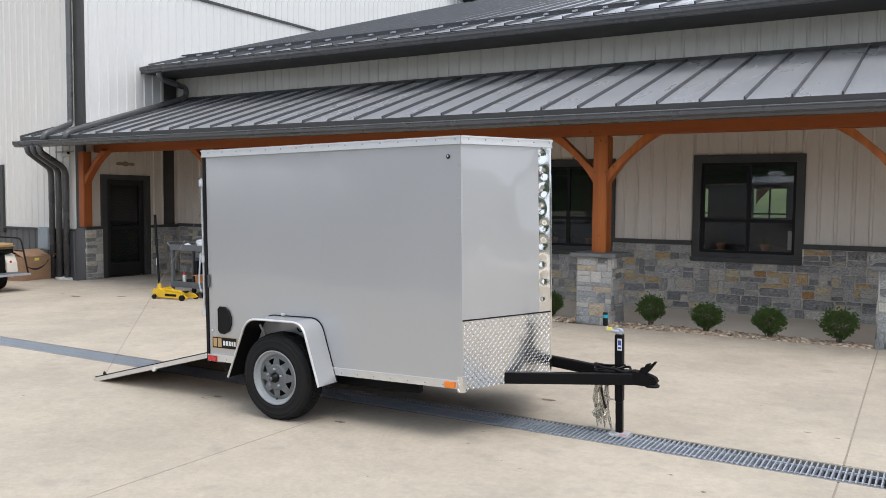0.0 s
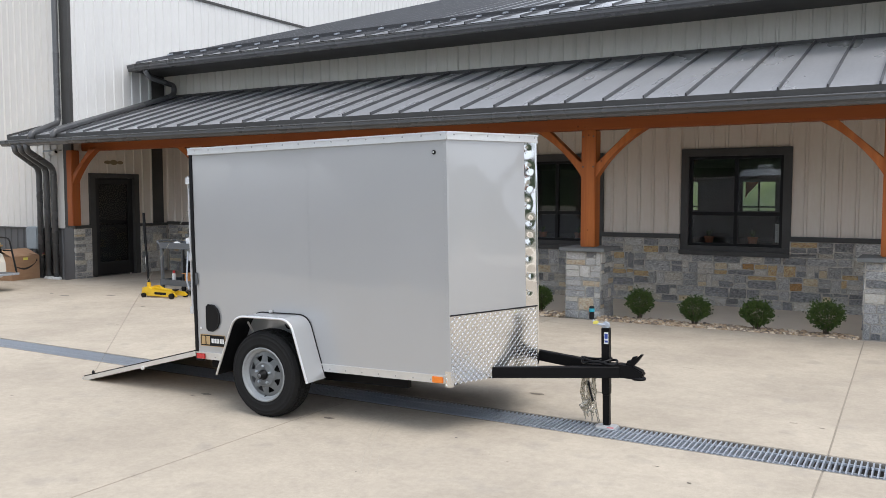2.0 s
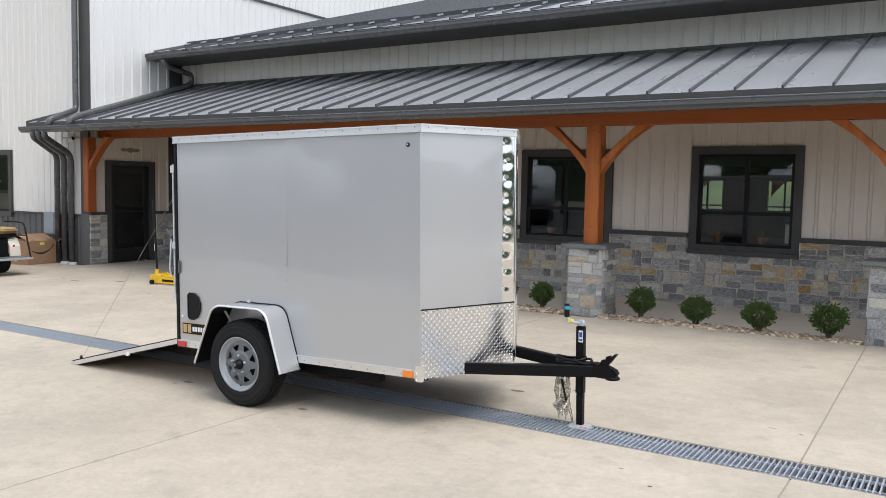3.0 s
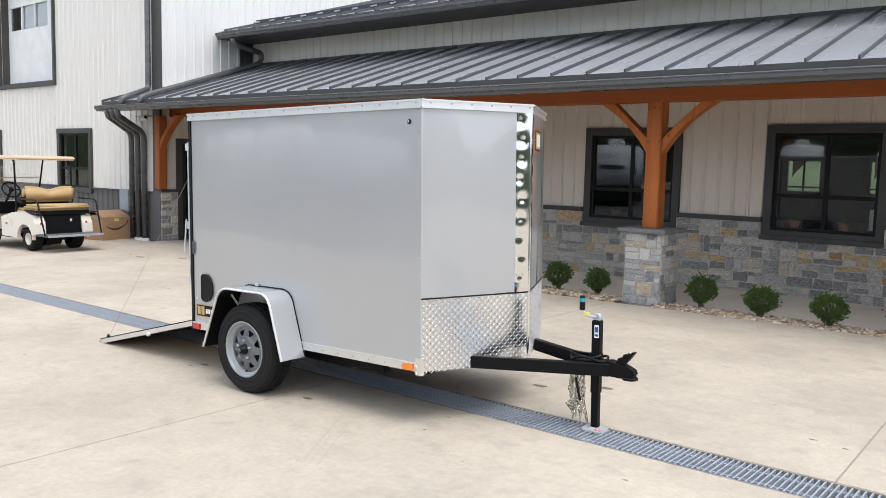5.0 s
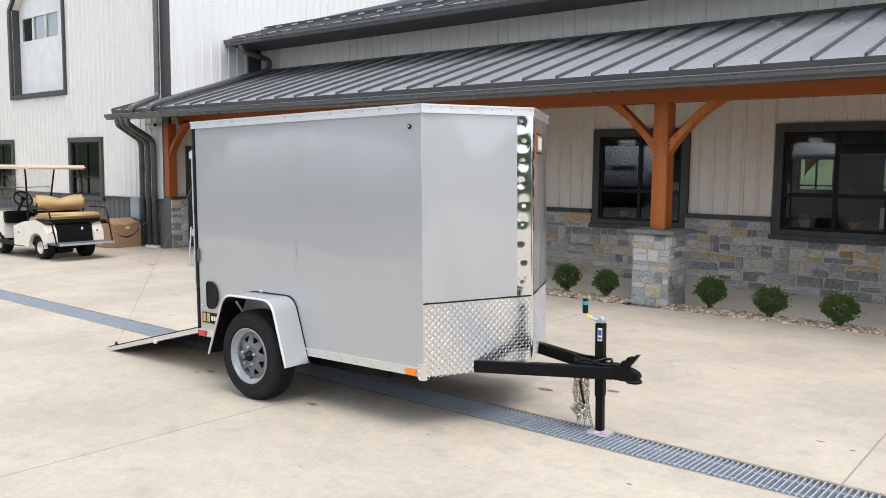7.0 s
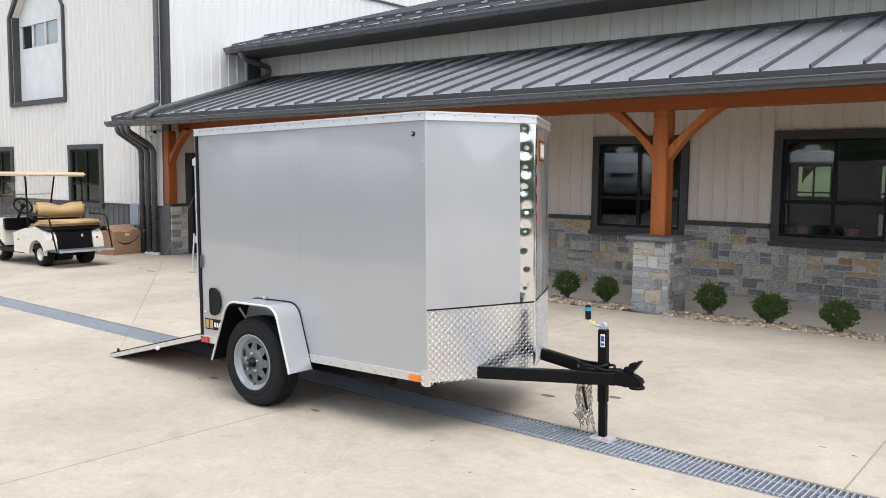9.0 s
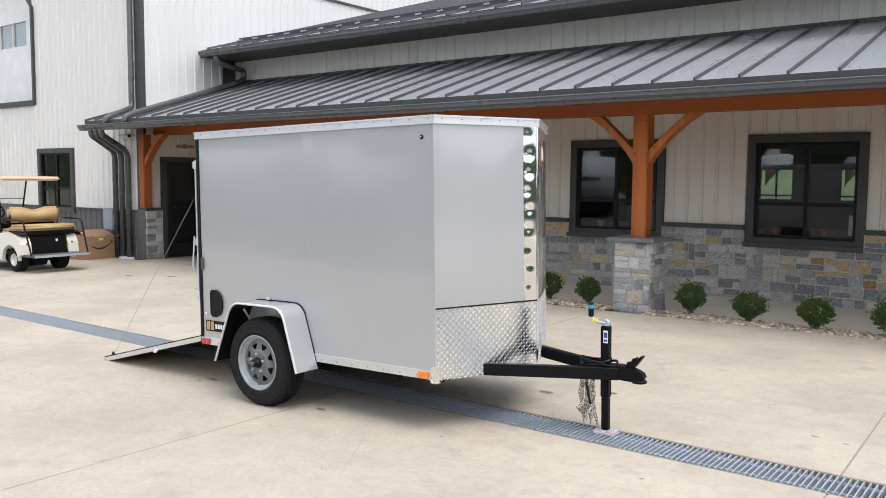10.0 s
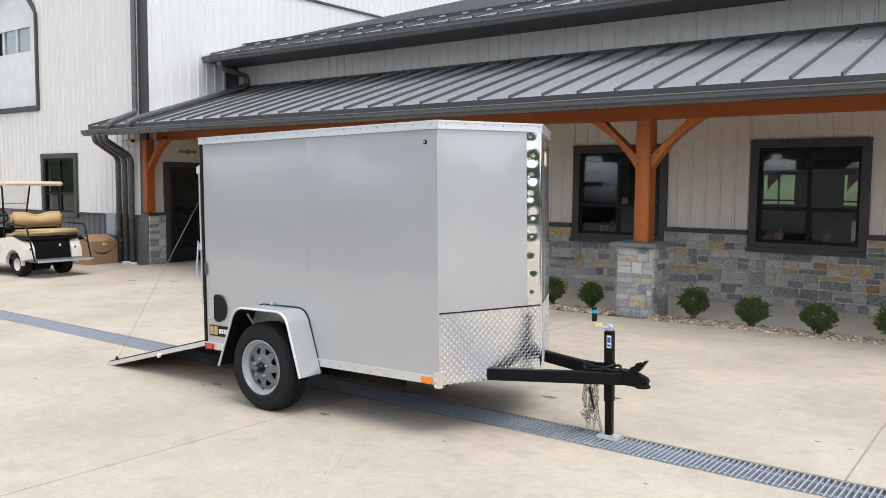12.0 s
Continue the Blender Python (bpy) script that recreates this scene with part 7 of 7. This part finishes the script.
MEADOW = material("meadow", (0.085, 0.115, 0.034), 0.9, second=(0.035, 0.055, 0.022), scale=0.25, amount=1.0, bump=0.0)
DARK_SHEET = material("charcoal_sheet", (0.05, 0.05, 0.055), 0.35, scale=2, bump=0.02, coat=0.3)


def parked_camper(x, y, turn, ln, w, h, z0, skin, label):
    """A camper whose rounded nose is at the +x end; (x, y) is the foot of the nose."""
    c = thing("parked_camper", pose(x, y, 0, 0, 0, turn), label, "camper", "campers across the yard")
    bm = bmesh.new()
    prism(bm, [(-ln, z0), (-0.9, z0), (-0.30, z0 + 0.30), (-0.02, z0 + 0.9), (-0.12, z0 + 1.5), (-0.45, h - 0.12), (-0.9, h), (-ln, h)], 1, -w / 2, w / 2)
    bmesh.ops.bevel(bm, geom=list(bm.edges), offset=0.16, segments=3, affect="EDGES", clamp_overlap=True)
    smooth(part("body", bm, skin, c))
    part("badge", boxed(-0.02, 0.01, -0.55, 0.55, z0 + 0.95, z0 + 1.15, 0.01), DARK_SHEET, c)
    part("roof_unit", boxed(-2.6, -1.7, -0.4, 0.4, h - 0.01, h + 0.33, 0.06), WHITE_PAINT, c)
    part("underframe", boxed(-ln + 0.3, -0.5, -w / 2 + 0.1, w / 2 - 0.1, 0.15, z0 + 0.02), BLACK, c)
    part("landing_leg", boxed(-1.3, -1.2, -w / 2 + 0.3, w / 2 - 0.3, lie(x, y), 0.4), BLACK, c)
    for k in (-0.55, -0.8):
        part("window", boxed(ln * k, ln * k + 0.9, w / 2 - 0.002, w / 2 + 0.015, h - 1.25, h - 0.65), BLACK, c)
    for s in (-0.62, -0.72):
        for sy in (-1, 1):
            part("wheel", lathe(bmesh.new(), [(0.1, -0.1), (0.36, -0.1), (0.36, 0.1), (0.1, 0.1)], 20, Matrix.Translation((ln * s, sy * (w / 2 - 0.12), 0.3)) @ Matrix.Rotation(radians(90), 4, "X")), RUBBER, c)
    return c


parked_camper(-18.5, -11.0, 66, 8.5, 2.5, 2.9, 0.75, CAMPER_GREY, "silver-grey camper trailer parked across the yard")
parked_camper(-23.8, -12.5, 80, 9.0, 2.4, 3.1, 0.7, WHITE_PAINT, "white camper trailer parked across the yard")
parked_camper(-27.2, -12.5, 80, 8.0, 2.2, 3.1, 0.7, WHITE_PAINT, "white camper trailer parked across the yard")
parked_camper(-14.0, -26.0, 75, 8.0, 2.4, 3.45, 0.7, WHITE_PAINT, "white camper trailer parked at the far side of the yard")
parked_camper(-8.4, -24.0, 88, 9.0, 2.5, 3.15, 0.7, CAMPER_GREY, "silver-grey camper trailer parked at the far side of the yard")


# wooded hills all round the far side of the yard
def far_woods():
    bm = bmesh.new()
    rows = []
    n = 200
    for k in range(n + 1):
        a = math.pi * (0.88 + 1.24 * k / n)
        r = 130 + 12 * noise.noise((math.cos(a) * 3, math.sin(a) * 3, 0))
        h = 6.5 + 8.5 * max(0.0, min(1.0, (1.62 - a / math.pi) / 0.3)) + 4 * max(0.0, min(1.0, (a / math.pi - 1.75) / 0.15)) + 3 * noise.noise((math.cos(a) * 5, math.sin(a) * 5, 4)) + 2.5 * noise.noise((k * 0.7, 0, 2))
        rows.append([bm.verts.new((r * math.cos(a), r * math.sin(a), z)) for z in (-0.6, h * 0.5, h)])
    for a, b in zip(rows, rows[1:]):
        for i in range(2):
            bm.faces.new((a[i], b[i], b[i + 1], a[i + 1]))
    tagged(part("backdrop", bm, TREE_LEAF), "distant wooded hillside across the yard", "woods", kind="structure")
    # a sunlit meadow bank behind the building, seen through its rear windows
    bm = bmesh.new()
    rows = [[bm.verts.new((-70 + k * 2.0, 62 + 3 * z + 2 * noise.noise((k * 0.3, z, 0)), -0.5 + z * (1.4 + 0.3 * noise.noise((k * 0.4, 3, z))))) for z in range(5)] for k in range(51)]
    for a, b in zip(rows, rows[1:]):
        for i in range(4):
            bm.faces.new((a[i], b[i], b[i + 1], a[i + 1]))
    tagged(part("backdrop_meadow", bm, MEADOW), "bright green meadow bank behind the building", "meadow", kind="structure")


far_woods()
